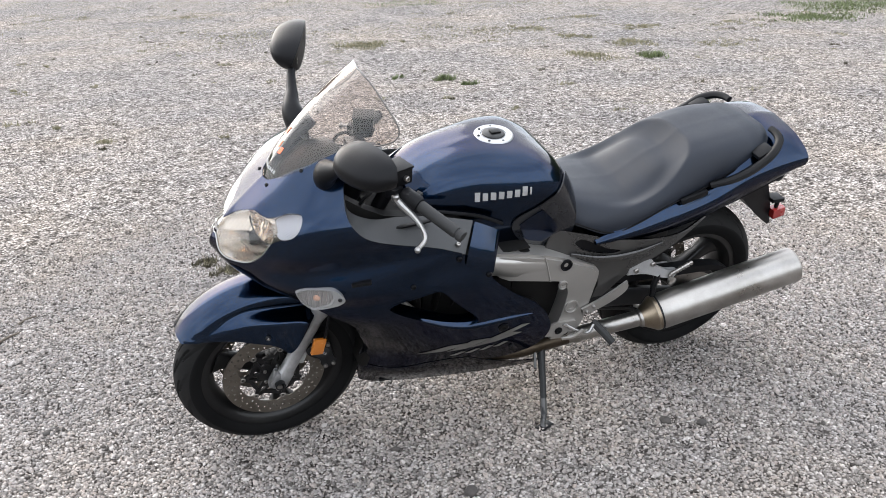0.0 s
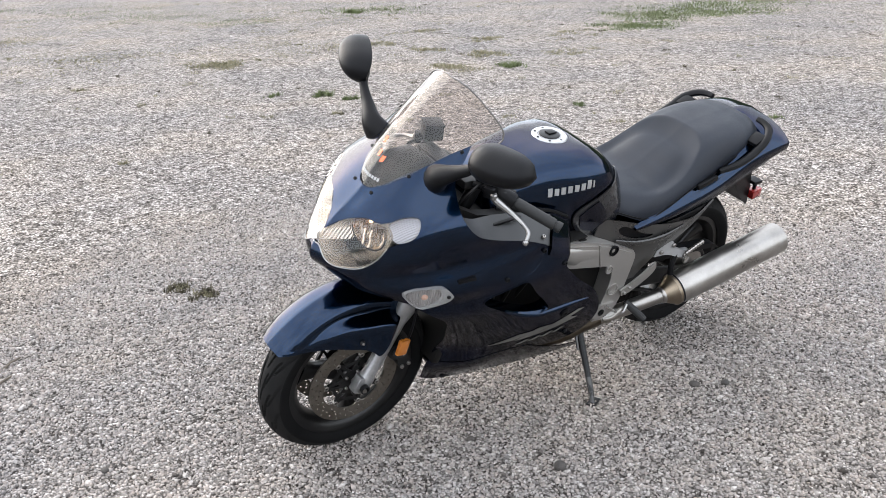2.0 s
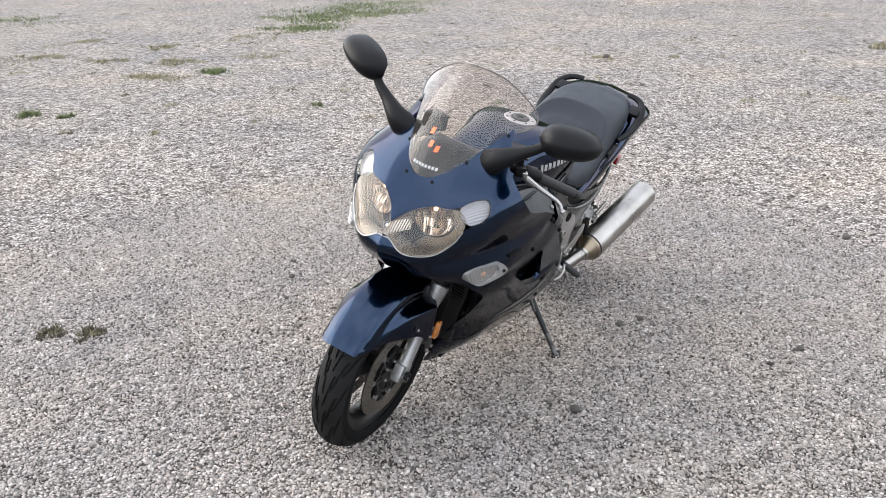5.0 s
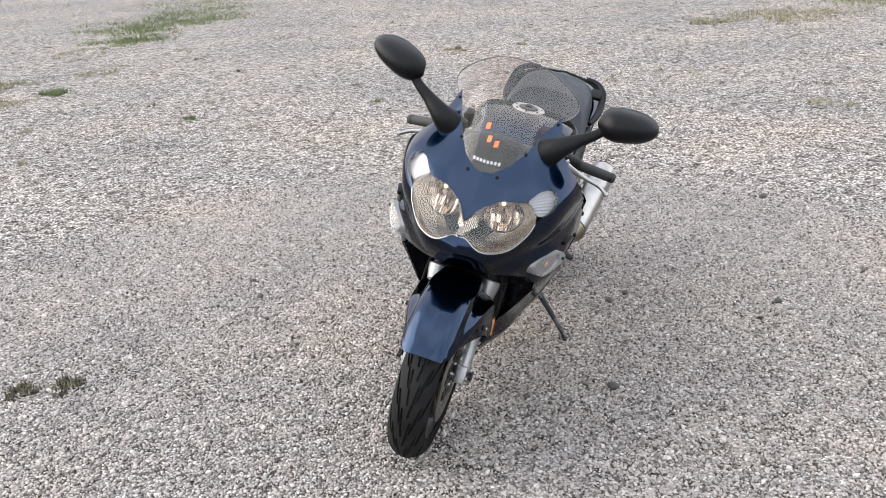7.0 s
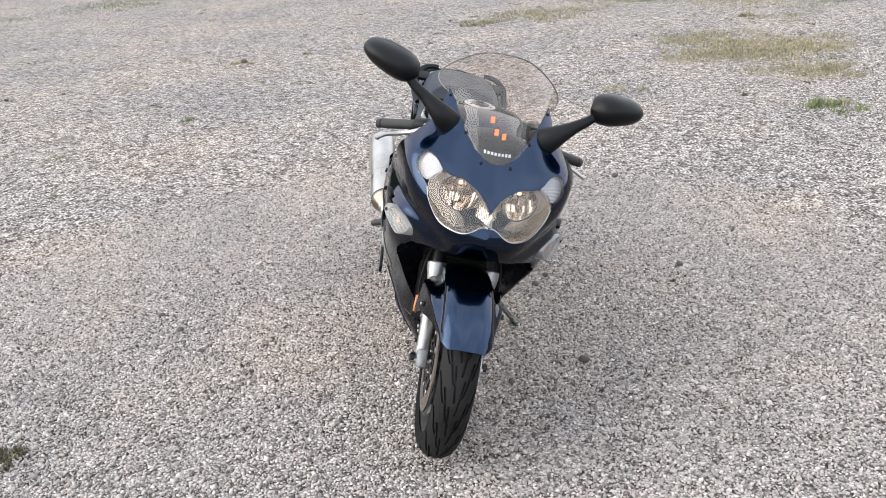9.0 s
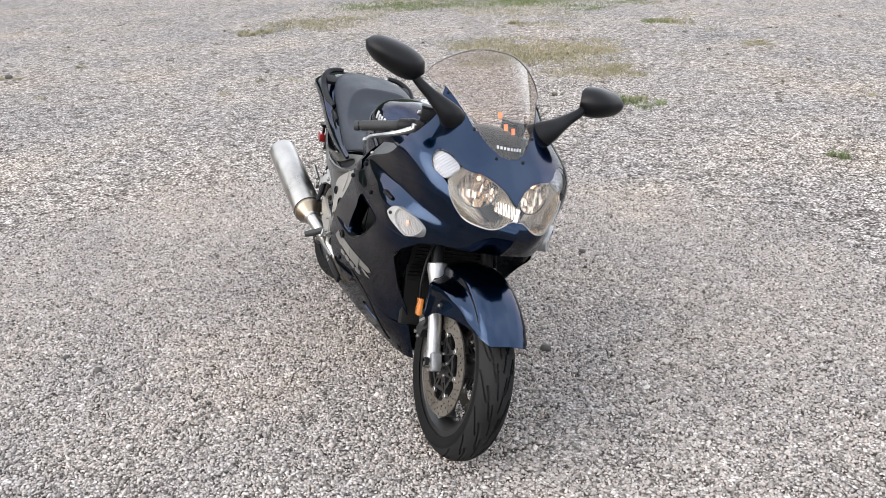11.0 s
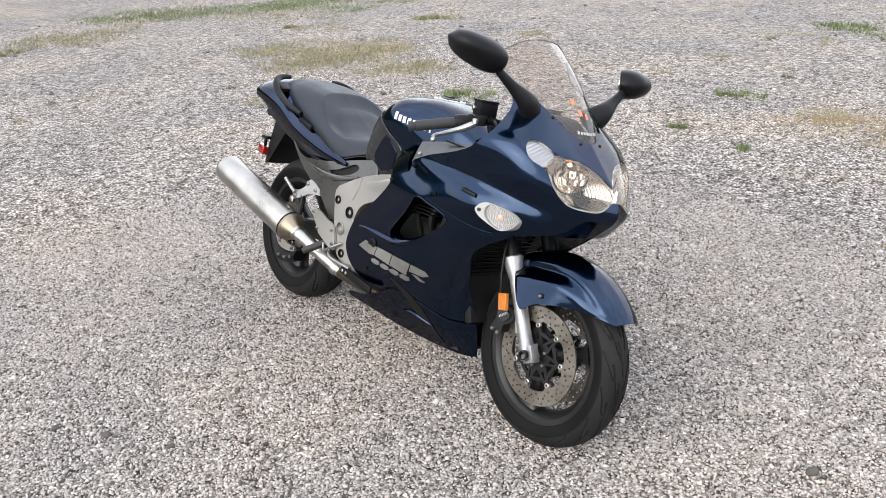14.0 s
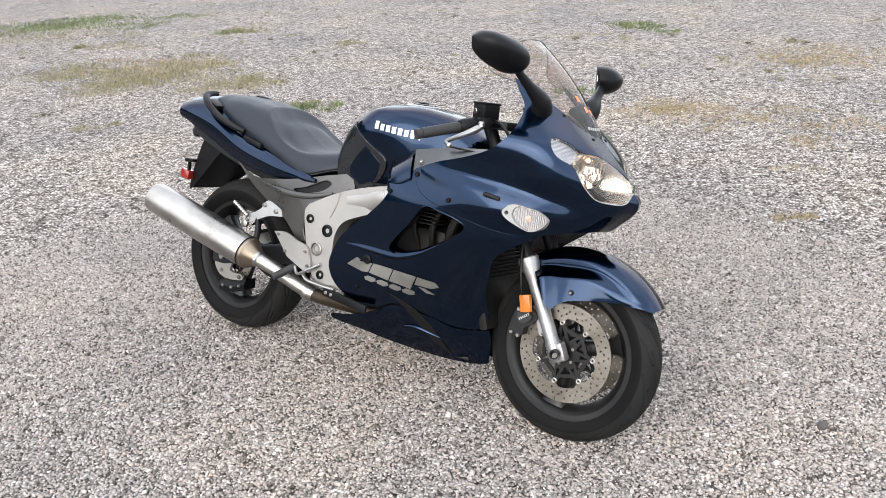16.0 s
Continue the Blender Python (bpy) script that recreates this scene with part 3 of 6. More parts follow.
for s in SIDES:
    # side fairing with its air outlet
    DUCT = [X(0.925, 0.522), X(0.955, 0.566), X(1.012, 0.625), X(1.07, 0.69), X(1.13, 0.682), X(1.205, 0.66), X(1.213, 0.633), X(1.124, 0.574), X(1.041, 0.530), X(0.97, 0.508)]
    side_loop = [X(1.008, 0.797), X(0.91, 0.75), X(0.918, 0.712), X(0.831, 0.62), X(0.733, 0.545), X(0.682, 0.478), X(0.66, 0.41), X(0.69, 0.345), X(0.76, 0.308), X(0.85, 0.297), X(0.93, 0.331), X(1.044, 0.318), X(1.15, 0.29), X(1.245, 0.30),
                 X(1.250, 0.36), X(1.262, 0.457), X(1.298, 0.548), X(1.357, 0.60), X(1.43, 0.6487), X(1.34, 0.6465), X(1.22, 0.6687), X(1.1188, 0.6967), X(1.0490, 0.7257), X(1.0167, 0.7637)]
    fairing = skin.panel("side_fairing", side_loop, BLUE, BIKE, s, corners=(0, 1, 13, 18), holes=[DUCT], label="glossy dark blue side fairing with an air outlet")
    belly_loop = [X(0.65, 0.228), X(0.70, 0.236), X(0.76, 0.250), X(0.85, 0.287), X(0.93, 0.323), X(1.044, 0.311), X(1.15, 0.283), X(1.247, 0.293), X(1.245, 0.24), X(1.23, 0.165), X(1.10, 0.152), X(0.9, 0.168), X(0.77, 0.192), X(0.66, 0.206), X(0.64, 0.216)]
    skin.panel("belly_pan", belly_loop, BLUE, BIKE, s, corners=(7, 9), label="dark blue lower belly panel")
    # black liner between the front edge and the radiator
    edge_l = np.array([FAIRING.at(FAIRING.u_of(0, x, z), z) for x, z in ((1.226, 0.18), (1.239, 0.25), (1.239, 0.31), (1.244, 0.37), (1.256, 0.457), (1.291, 0.546), (1.352, 0.598), (1.425, 0.643))])
    deep_l = np.array([(1.17, 0.03, 0.18), (1.165, 0.07, 0.25), (1.165, 0.10, 0.31), (1.17, 0.115, 0.37), (1.18, 0.12, 0.457), (1.21, 0.13, 0.550), (1.24, 0.13, 0.60), (1.30, 0.13, 0.66)])
    rings = []
    for a_, b_ in zip(edge_l, deep_l):
        a_ = a_ - np.array((0.004, 0.004, 0))
        m_ = (a_ + b_) / 2 - np.array((0.03, 0.0, 0))
        rings.append([q * (1, s, 1) for q in (a_, m_, b_, b_ - np.array((0.006, 0, 0)), m_ - np.array((0.006, 0, 0)), a_ - np.array((0.006, 0, 0)))])
    part("fairing_liner", mesh_of(*loft(rings if s < 0 else [r[::-1] for r in rings]), angle=60), GLOSSBLACK, fairing, "black inner liner")
    # wall of the outlet
    rim_uv = smooth_loop([skin.where(p) for p in DUCT], (), 5)
    pr, nr = FAIRING.at(rim_uv[:, 0] / 1.7, rim_uv[:, 1]), FAIRING.normal(rim_uv[:, 0] / 1.7, rim_uv[:, 1])
    cen = pr.mean(0)
    rings = [(pr - nr * d + (cen - pr) * k) * (1, s, 1) for d, k in ((-0.001, 0), (-0.002, 0.03), (0.012, 0.06), (0.045, 0.02), (0.045, 0.0), (0.003, 0.0))]
    part("outlet_wall", mesh_of(*loft(rings, False)), BLUE, fairing)
    # bright lip that runs back from the outlet
    lip_uv = smooth_loop([skin.where(p) for p in (X(0.742, 0.508), X(0.80, 0.510), X(0.86, 0.508), X(0.915, 0.505), X(0.97, 0.507), X(1.041, 0.529), X(1.10, 0.560), X(1.124, 0.574))], (0, 7), 6)[:43]
    lp_, ln_ = FAIRING.at(lip_uv[:, 0] / 1.7, lip_uv[:, 1]), FAIRING.normal(lip_uv[:, 0] / 1.7, lip_uv[:, 1])
    rings = []
    for k, (p, q) in enumerate(zip(lp_, ln_)):
        w = max(0.06, math.sin(math.pi * min(1, (k + 0.5) / 43) ** 0.75)) ** 0.8
        up = np.array((0, 0, 1.0))
        rings.append([(p + up * 0.013 * w - q * 0.004) * (1, s, 1), (p + up * 0.004 * w + q * 0.006 * w) * (1, s, 1), (p - up * 0.003 * w + q * 0.0095 * w) * (1, s, 1), (p - up * 0.009 * w + q * 0.006 * w) * (1, s, 1), (p - up * 0.016 * w - q * 0.004) * (1, s, 1)])
    part("outlet_lip", mesh_of(*loft(rings if s < 0 else [r[::-1] for r in rings]), angle=70), BLUE, fairing)
    # turn signal
    sig_out = np.array(rounded(((1.468, 0.711), (1.440, 0.739), (1.372, 0.750), (1.346, 0.716), (1.362, 0.690), (1.424, 0.656), (1.453, 0.676)), 0.36))
    sig_in = np.array(rounded(((1.4655, 0.7105), (1.439, 0.7365), (1.386, 0.746), (1.374, 0.716), (1.383, 0.686), (1.424, 0.6585), (1.451, 0.677)), 0.36))
    sig_out, sig_in = [smooth_loop(np.stack([q[:, 0], 0.703 + (q[:, 1] - 0.703) * 0.86 + (1.41 - q[:, 0]) * 0.06], 1), (), 2) for q in (sig_out, sig_in)]
    sig = side_slab("turn_signal", sig_out, [sig_in], s, 0.0, 0.035, SIGBODY, BIKE, "clear front turn signal")
    side_slab("signal_reflector", sig_in, [], s, -0.010, 0.004, SIGREF, sig)
    clean_back(side_slab("lens", sig_in, [], s, 0.003, 0.002, SIGLENS, sig), (0.3, s, 0))
    bolt((1.362, (signal_face(1.362) + 0.001) * s, 0.716), (0.5, 0.85 * s, 0), 0.006, sig, DARKGREY, 0.003)
    part("signal_bulb", mesh_of(*lathe([(0.0005, -0.004), (0.008, -0.002), (0.010, 0.003), (0.0005, 0.008)], (1.415, (signal_face(1.415) - 0.0115) * s, 0.704), (0.4, s, 0), 12)), PALEBULB, sig)
    # headlamp
    lamp_loop = [("u", 0.004, 0.842)] + LAMP_TOP + [Y(0.168, 0.907), Y(0.187, 0.888)] + LAMP_LOW[::-1] + [("u", 0.004, 0.812)]
    # the way the reflector faces: level, ahead and a little outward
    face = np.array((0.94, 0.34, 0.0))
    edge_uv = smooth_loop([skin.where(p) for p in lamp_loop], (0, 12), 4)
    edge_p = FAIRING.at(edge_uv[:, 0] / 1.7, edge_uv[:, 1])
    edge_n = FAIRING.normal(edge_uv[:, 0] / 1.7, edge_uv[:, 1])
    back = (edge_p @ face).min() - 0.012
    sink = edge_p - edge_n * 0.003
    deep = sink - face * ((sink @ face) - back)[:, None]
    lamp_v, lamp_f = fill(edge_uv, (), 0.015, 0.012)
    lamp_p = FAIRING.at(lamp_v[:, 0] / 1.7, lamp_v[:, 1])
    lamp_p = lamp_p - face * ((lamp_p @ face) - back + 0.028)[:, None]
    v, f = slab(lamp_v, lamp_f if s > 0 else lamp_f[:, ::-1], lamp_p * (1, s, 1), (lamp_p - face * 0.004) * (1, s, 1))
    lamp = part("headlamp", mesh_of(v, f, angle=40), BOWL, BIKE, "lit clear headlamp with chrome reflectors")
    rings = [q * (1, s, 1) for q in (sink, deep, deep - face * 0.03, deep - face * 0.03 - (0, 0, 0.004), sink - edge_n * 0.004)]
    part("lamp_wall", mesh_of(*loft(rings if s > 0 else [q[::-1] for q in rings], False), angle=40), BOWL, lamp)
    low_i = [i for i in range(len(sink)) if edge_p[i, 2] < 0.838 and edge_p[i, 1] > 0.02]
    ribs = []
    for i, j in zip(low_i, low_i[1:]):
        if j - i > 1:
            continue
        steps = max(1, round(float(np.linalg.norm(sink[j] - sink[i])) / 0.0042))
        for k in range(steps):
            a_, b_ = sink[i] + (sink[j] - sink[i]) * k / steps, deep[i] + (deep[j] - deep[i]) * k / steps
            lift = np.array((0, 0, 0.0006))
            ribs.append(tube([tuple((q + lift) * (1, s, 1)) for q in (a_ * 0.96 + b_ * 0.04, b_)], 0.0011, 5, 1))
    part("reflector_ribs", mesh_of(*join(*ribs)), CHROME, lamp)
    clean_back(skin.panel("lens", lamp_loop, LENS, lamp, s, corners=(0, 12), offset=-0.001, thick=0.002, step=0.015), face * (1, s, 1))
    city_loop = [Y(0.17, 0.905), Y(0.19, 0.888)] + CITY
    city = skin.panel("position_lamp", city_loop, CITYREF, BIKE, s, offset=-0.012, thick=0.003, edge=0.008, label="clear ribbed position lamp")
    clean_back(skin.panel("lens", city_loop, RIBBED, city, s, offset=-0.001, thick=0.004, edge=0.008), (0.7, 0.4 * s, 0.5))
    # reflector bowl of the headlamp
    rnd = random.Random(5)
    bu0 = FAIRING.u_of(1, 0.112, 0.863)
    bax = Vector(face * (1, s, 1))
    bc = Vector(FAIRING.at(bu0, 0.863) * (1, s, 1))
    bc -= bax * (bc.dot(bax) - back)
    bside = bax.cross(Vector((0, 0, 1))).normalized()
    bup = bside.cross(bax)
    # upright strips of mirror, each split and tilted a little, in a shallow bowl
    vs, fs = [], []
    cols, rows_n, rb = 18, 5, 0.060
    for i in range(cols):
        for j in range(rows_n):
            quad = []
            tip = rnd.uniform(-0.010, 0.010)
            tiq = rnd.uniform(-0.009, 0.009)
            for di, dj in ((0, 0), (1, 0), (1, 1), (0, 1)):
                a1, b1 = -1 + 2 * (i + di) / cols, -1 + 2 * (j + dj) / rows_n
                # square to disc
                e1, e2 = a1 * math.sqrt(1 - b1 * b1 / 2), b1 * math.sqrt(1 - a1 * a1 / 2)
                dep = -0.026 * (1 - e1 * e1 - e2 * e2 * 0.9) + tip * (di - 0.5) + tiq * (dj - 0.5)
                quad.append(bc + bside * rb * e1 + bup * rb * 0.92 * e2 + bax * dep)
            k0 = len(vs)
            vs += quad + [p - bax * 0.004 for p in quad]
            fs += [(k0, k0 + 1, k0 + 2, k0 + 3), (k0 + 7, k0 + 6, k0 + 5, k0 + 4)] + [(k0 + e, k0 + 4 + e, k0 + 4 + (e + 1) % 4, k0 + (e + 1) % 4) for e in range(4)]
    part("reflector", mesh_of(vs, fs, False), FACETS, lamp)
    ring = [bc + bside * 0.06 * math.cos(q) + bup * 0.0555 * math.sin(q) + bax * 0.002 for q in np.linspace(math.pi * 1.0, math.pi * 2.0, 16)]
    part("reflector_lip", mesh_of(*tube(ring, 0.0024, 6, 1)), DARKGREY, lamp)
    v, f = lathe([(0.0005, -0.004), (0.0045, 0.0), (0.0058, 0.005), (0.0045, 0.010), (0.0005, 0.012)], bc + bup * 0.030 + bside * 0.004 - bax * 0.016, bax, 14)
    part("bulb", mesh_of(v, f), GLOW, lamp, "glowing warm filament")
    # bright trim under the lamp
    tl = smooth_loop([skin.where(("u", 0.002, 0.806))] + [skin.where(p) for p in LAMP_LOW], (0, 6), 5)[:31]
    tp = (FAIRING.at(tl[:, 0] / 1.7, tl[:, 1]) + FAIRING.normal(tl[:, 0] / 1.7, tl[:, 1]) * 0.0005) * (1, s, 1)
    part("lamp_trim", mesh_of(*tube(tp, 0.0018, 6, 1)), ALU, lamp)
    # cockpit side panel and its blue end cap
    outer = curve_points([tuple(FAIRING.at(FAIRING.u_of(0, x, z), z)) for x, z in ((1.338, 0.985), (1.335, 0.945), (1.275, 0.89), (1.18, 0.853), (1.08, 0.826), (1.002, 0.793))], 6)
    inner_c = curve_points([(1.325, 0.19, 0.985), (1.31, 0.185, 0.93), (1.25, 0.19, 0.895), (1.17, 0.185, 0.885), (1.08, 0.195, 0.878), (0.955, 0.217, 0.856)], 6)
    mid_c = (outer + inner_c) / 2 + (0, 0, 0.002)
    low_o, low_i = outer - (0, 0.025, 0.012), inner_c - (0, 0.0, 0.03)
    rings = [np.array([low_o[i], outer[i] - (0, 0.002, 0.0), mid_c[i], inner_c[i], low_i[i]]) * (1, s, 1) for i in range(len(outer))]
    if s < 0:
        rings = [r[::-1] for r in rings]
    cp = part("cockpit_panel", mesh_of(*loft([r[::-1] for r in rings])), COCKPIT, BIKE, "matt dark grey inner fairing panel")
    v, f = box((1.145, 0.222 * s, 0.878), (0.12, 0.012, 0.006), pose(0, 0, 0, 0, 4, 0), 0.002)
    part("vent_slot", mesh_of(v, f), BLACK, cp)
    bolt((1.02, 0.272 * s, 0.822), (0, 0.5 * s, 1), 0.007, cp, STEEL)
    a = curve_points([(1.0, 0.298, 0.792), (0.955, 0.297, 0.768), (0.908, 0.293, 0.742)], 4)
    b = curve_points([(0.95, 0.22, 0.853), (0.91, 0.22, 0.832), (0.866, 0.22, 0.807)], 4)
    rings = [[p * (1, s, 1) for p in (a[i] - (0, 0.004, 0.03), a[i], a[i] * 0.55 + b[i] * 0.45 + (0, 0.002, 0.007), b[i], b[i] - (0, 0, 0.03))] for i in range(len(a))]
    part("fairing_cap", mesh_of(*loft([r[::-1] for r in rings] if s > 0 else rings), angle=60), BLUE, BIKE, "blue end cap of the fairing")
    # bolts of the fairing
    for x, z in ((0.925, 0.715), (0.835, 0.468), (1.02, 0.783), (0.785, 0.36), (1.155, 0.72)):
        u = FAIRING.u_of(0, x, z)
        p, q = FAIRING.at(u, z), FAIRING.normal(u, z)
        bolt(p * (1, s, 1), q * (1, s, 1), 0.008 if z != 0.468 else 0.017, fairing, BLACK)
    for y, z in ((0.045, 0.957), (0.10, 1.02), (0.158, 1.10)):
        u = FAIRING.u_of(1, y, z)
        p, q = FAIRING.at(u, z), FAIRING.normal(u, z)
        bolt(p * (1, s, 1), q * (1, s, 1), 0.0055, cowl, BLACK, 0.003)
    # small stub in front of the shelf
    u = FAIRING.u_of(0, 1.30, 0.755)
    p = FAIRING.at(u, 0.755) * (1, s, 1)
    part("cowl_grommet", mesh_of(*box(p, (0.055, 0.02, 0.012), pose(0, 0, 0, 0, 10, -15 * s), 0.004)), BLACK, cowl)
    # silver side decal: plain slanted shapes
    def decal(pts, mat=DECAL):
        skin.panel("side_decal", [X(*p) for p in pts], mat, fairing, s, corners=range(len(pts)), offset=0.0025, thick=0.0015, edge=0.01, smooth_n=1)

    if s < 0:
        decal([(0.748, 0.437), (0.792, 0.468), (0.808, 0.462), (0.800, 0.455), (0.858, 0.459), (0.838, 0.424), (0.812, 0.422)])
        decal([(0.862, 0.459), (0.895, 0.458), (0.942, 0.454), (0.920, 0.411), (0.880, 0.418), (0.842, 0.4235)])
        decal([(0.946, 0.4535), (1.010, 0.448), (1.030, 0.4455), (1.005, 0.398), (0.957, 0.407), (0.924, 0.4105)])
        decal([(1.034, 0.445), (1.098, 0.438), (1.108, 0.424), (1.081, 0.414), (1.022, 0.418)])
        decal([(1.034, 0.412), (1.056, 0.411), (1.088, 0.395), (1.062, 0.394)])
        for k in range(4):
            xd, zd = 0.846 + 0.050 * k, 0.4015 - 0.0048 * k
            decal([(xd - 0.024, zd + 0.004), (xd - 0.006, zd + 0.0105), (xd + 0.022, zd + 0.006), (xd + 0.022, zd - 0.005), (xd + 0.004, zd - 0.0105), (xd - 0.022, zd - 0.006)])
    else:
        decal([(1.09, 0.372), (1.0, 0.415), (0.93, 0.42), (1.01, 0.385)])
        decal([(1.0, 0.38), (0.93, 0.428), (0.87, 0.428), (0.94, 0.39)])
        decal([(0.93, 0.392), (0.86, 0.43), (0.77, 0.468), (0.745, 0.465), (0.80, 0.44), (0.765, 0.43), (0.85, 0.405)])
        for k in range(4):
            x0 = 0.985 - 0.045 * k
            decal([(x0, 0.352 + 0.008 * k), (x0 - 0.03, 0.372 + 0.008 * k), (x0 - 0.045, 0.37 + 0.008 * k), (x0 - 0.02, 0.352 + 0.008 * k)])
    # slit in the belly side
    if s < 0:
        slit = [X(0.921, 0.363), X(0.944, 0.357), X(0.99, 0.335), X(1.035, 0.302), X(1.068, 0.268), X(1.10, 0.207), X(1.112, 0.180), X(1.075, 0.212), X(1.042, 0.245), X(1.010, 0.280), X(0.965, 0.328)]
        skin.panel("belly_slit", slit, ENGINE, fairing, s, offset=0.003, thick=0.003, corners=(0, 6), edge=0.01)
        lip_a = [FAIRING.at(FAIRING.u_of(0, x, z), z) * (1, s, 1) + np.array((0, 0.003 * s, 0)) for x, z in ((0.955, 0.252), (0.985, 0.257), (1.02, 0.254), (1.055, 0.246), (1.088, 0.238))]
        part("slit_lip", mesh_of(*tube(lip_a, [0.002, 0.005, 0.007, 0.006, 0.002], 8, 4)), BLUE, fairing)
    # mirrors
    stalk = tube([(1.35, 0.135 * s, 1.01), (1.37, 0.18 * s, 1.052), (1.358, 0.232 * s, 1.088), (1.345, 0.285 * s, 1.125), (1.335, 0.31 * s, 1.15)], [0.05, 0.040, 0.028, 0.019, 0.015, 0.014], 14, flat=0.8)
    mir = part("mirror", mesh_of(*stalk, angle=60), BLACK, BIKE, "matt black stalked rear view mirror")
    rings = []
    ax = Vector((-0.40, 0.90 * s, 0.05 if s > 0 else 0.30)).normalized()
    fw = Vector((0.95, 0.38 * s, 0.05))
    fw = (fw - ax * fw.dot(ax)).normalized()
    up = ax.cross(fw) if s < 0 else fw.cross(ax)
    up = up if up.z > 0 else -up
    hc = Vector((1.318, 0.362 * s, 1.178 if s < 0 else 1.160))
    for k in np.linspace(-1, 1, 13):
        w = max(1e-3, 1 - abs(k) ** 2.6) ** 0.5
        hh = (0.046 if s < 0 else 0.049) * w * (1 - 0.15 * k)
        dd = 0.076 * w
        rings.append([hc + ax * (0.094 if s > 0 else 0.1) * k + up * hh * math.sin(a) + fw * (dd * max(math.cos(a), -0.25) - 0.01) for a in np.linspace(0, 2 * math.pi, 24, endpoint=False)])
    head = part("mirror_head", mesh_of(*loft(rings), angle=50), BLACK, mir)
    glass = [hc + ax * 0.083 * math.cos(a) * (1 - 0.08 * math.cos(2 * a)) + up * 0.038 * math.sin(a) - fw * 0.0235 for a in np.linspace(0, 2 * math.pi, 28, endpoint=False)]
    part("mirror_glass", mesh_of(*loft([[g + fw * 0.004 for g in glass], [g - fw * 0.0005 for g in glass]]), angle=30), MIRROR, mir)

# nose lip in bright metal between the lamps
v, f = loft([[(1.632, -0.012, 0.803), (1.638, 0, 0.797), (1.632, 0.012, 0.803), (1.634, 0, 0.808)], [(1.632, -0.004, 0.84), (1.636, 0, 0.836), (1.632, 0.004, 0.84), (1.628, 0, 0.845)]])
part("lamp_bridge", mesh_of(v, f), CHROME, BIKE)

# windscreen
SCR_Z = (0.94, 1.0, 1.05, 1.1, 1.15, 1.2, 1.28)
SCR_X = (1.503, 1.475, 1.44, 1.4, 1.353, 1.298, 1.195)
SCREEN_SURF = Surface(SCR_Z, (0, 0.25, 0.5, 0.75, 1), [[(x - 5.0 * y * y + 12 * y**4, y, z) for y in (0, 0.055, 0.11, 0.165, 0.23)] for x, z in zip(SCR_X, SCR_Z)])
scr = Skin(SCREEN_SURF, 0.23)
scr_loop = [("u", 0, 0.952), Y(0.035, 0.958), Y(0.06, 0.977), Y(0.085, 1.008), Y(0.117, 1.042), Y(0.148, 1.088), Y(0.172, 1.108), Y(0.188, 1.116), Y(0.199, 1.132), Y(0.19, 1.158), Y(0.158, 1.19), Y(0.115, 1.22), Y(0.072, 1.24), Y(0.03, 1.248), ("u", 0, 1.249)]
screen = scr.panel("windscreen", scr_loop, SCREEN, BIKE, both=True, corners=(0, 14), thick=0.003, label="smoke tinted plastic windscreen with orange stickers")
clean_back(screen, (0.7, 0, 0.7))
for y, z, r in ((-0.028, 1.075, 20), (-0.012, 1.045, 0), (0.012, 1.037, 0)):
    q = [("y", abs(y) + a if y > 0 else abs(y) - a, z + b) for a, b in ((-0.006, -0.009), (0.006, -0.007), (0.006, 0.009), (-0.006, 0.007))]
    scr.panel("sticker", q, ORANGE, screen, 1 if y > 0 else -1, corners=range(4), offset=0.0015, thick=0.001, edge=0.01, smooth_n=1)
for k in range(8):
    y = -0.038 + 0.0108 * k
    for sd in SIDES:
        if y * sd < 0 and not (y == 0 and sd < 0):
            continue
        a = abs(y)
        scr.panel("screen_mark", [Y(a - 0.0035, 0.984), Y(a + 0.0035, 0.984), Y(a + 0.0035, 0.994 if k in (0, 6, 7) else 0.992), Y(a - 0.0035, 0.992)], WHITEINK, screen, sd, corners=range(4), offset=0.0012, thick=0.0008, edge=0.01, smooth_n=1)
# rim of the screen
edge_uv = smooth_loop([scr.where(p) for p in scr_loop], (0, 14), 5)[:-5]
ep = SCREEN_SURF.at(edge_uv[:, 0] / 0.23, edge_uv[:, 1])
edge_pts = np.concatenate([ep[30:], (ep * (1, -1, 1))[30:][::-1]])
part("screen_rim", mesh_of(*tube(edge_pts, 0.0022, 6, 1)), RIMGREY, screen)

# instrument hood under the screen
rings = []
for x, z, w, h in ((1.465, 0.955, 0.05, 0.018), (1.43, 0.985, 0.075, 0.032), (1.37, 1.01, 0.105, 0.045), (1.30, 1.01, 0.115, 0.045), (1.27, 0.995, 0.11, 0.035)):
    rings.append([(x, w * math.cos(a), z + h * (math.sin(a) if math.sin(a) > 0 else math.sin(a) * 0.8) - 0.03) for a in np.linspace(0, 2 * math.pi, 20, endpoint=False)])
part("instrument_hood", mesh_of(*loft(rings)), BLACK, BIKE, "black instrument hood")

# ---- tank ----
TANK_H = (-1.12, -1.03, -0.92, -0.80, -0.70, -0.63, -0.58)


def ring_row(x, *yz):
    return [(x, y, z) for y, z in zip(yz[::2], yz[1::2])]


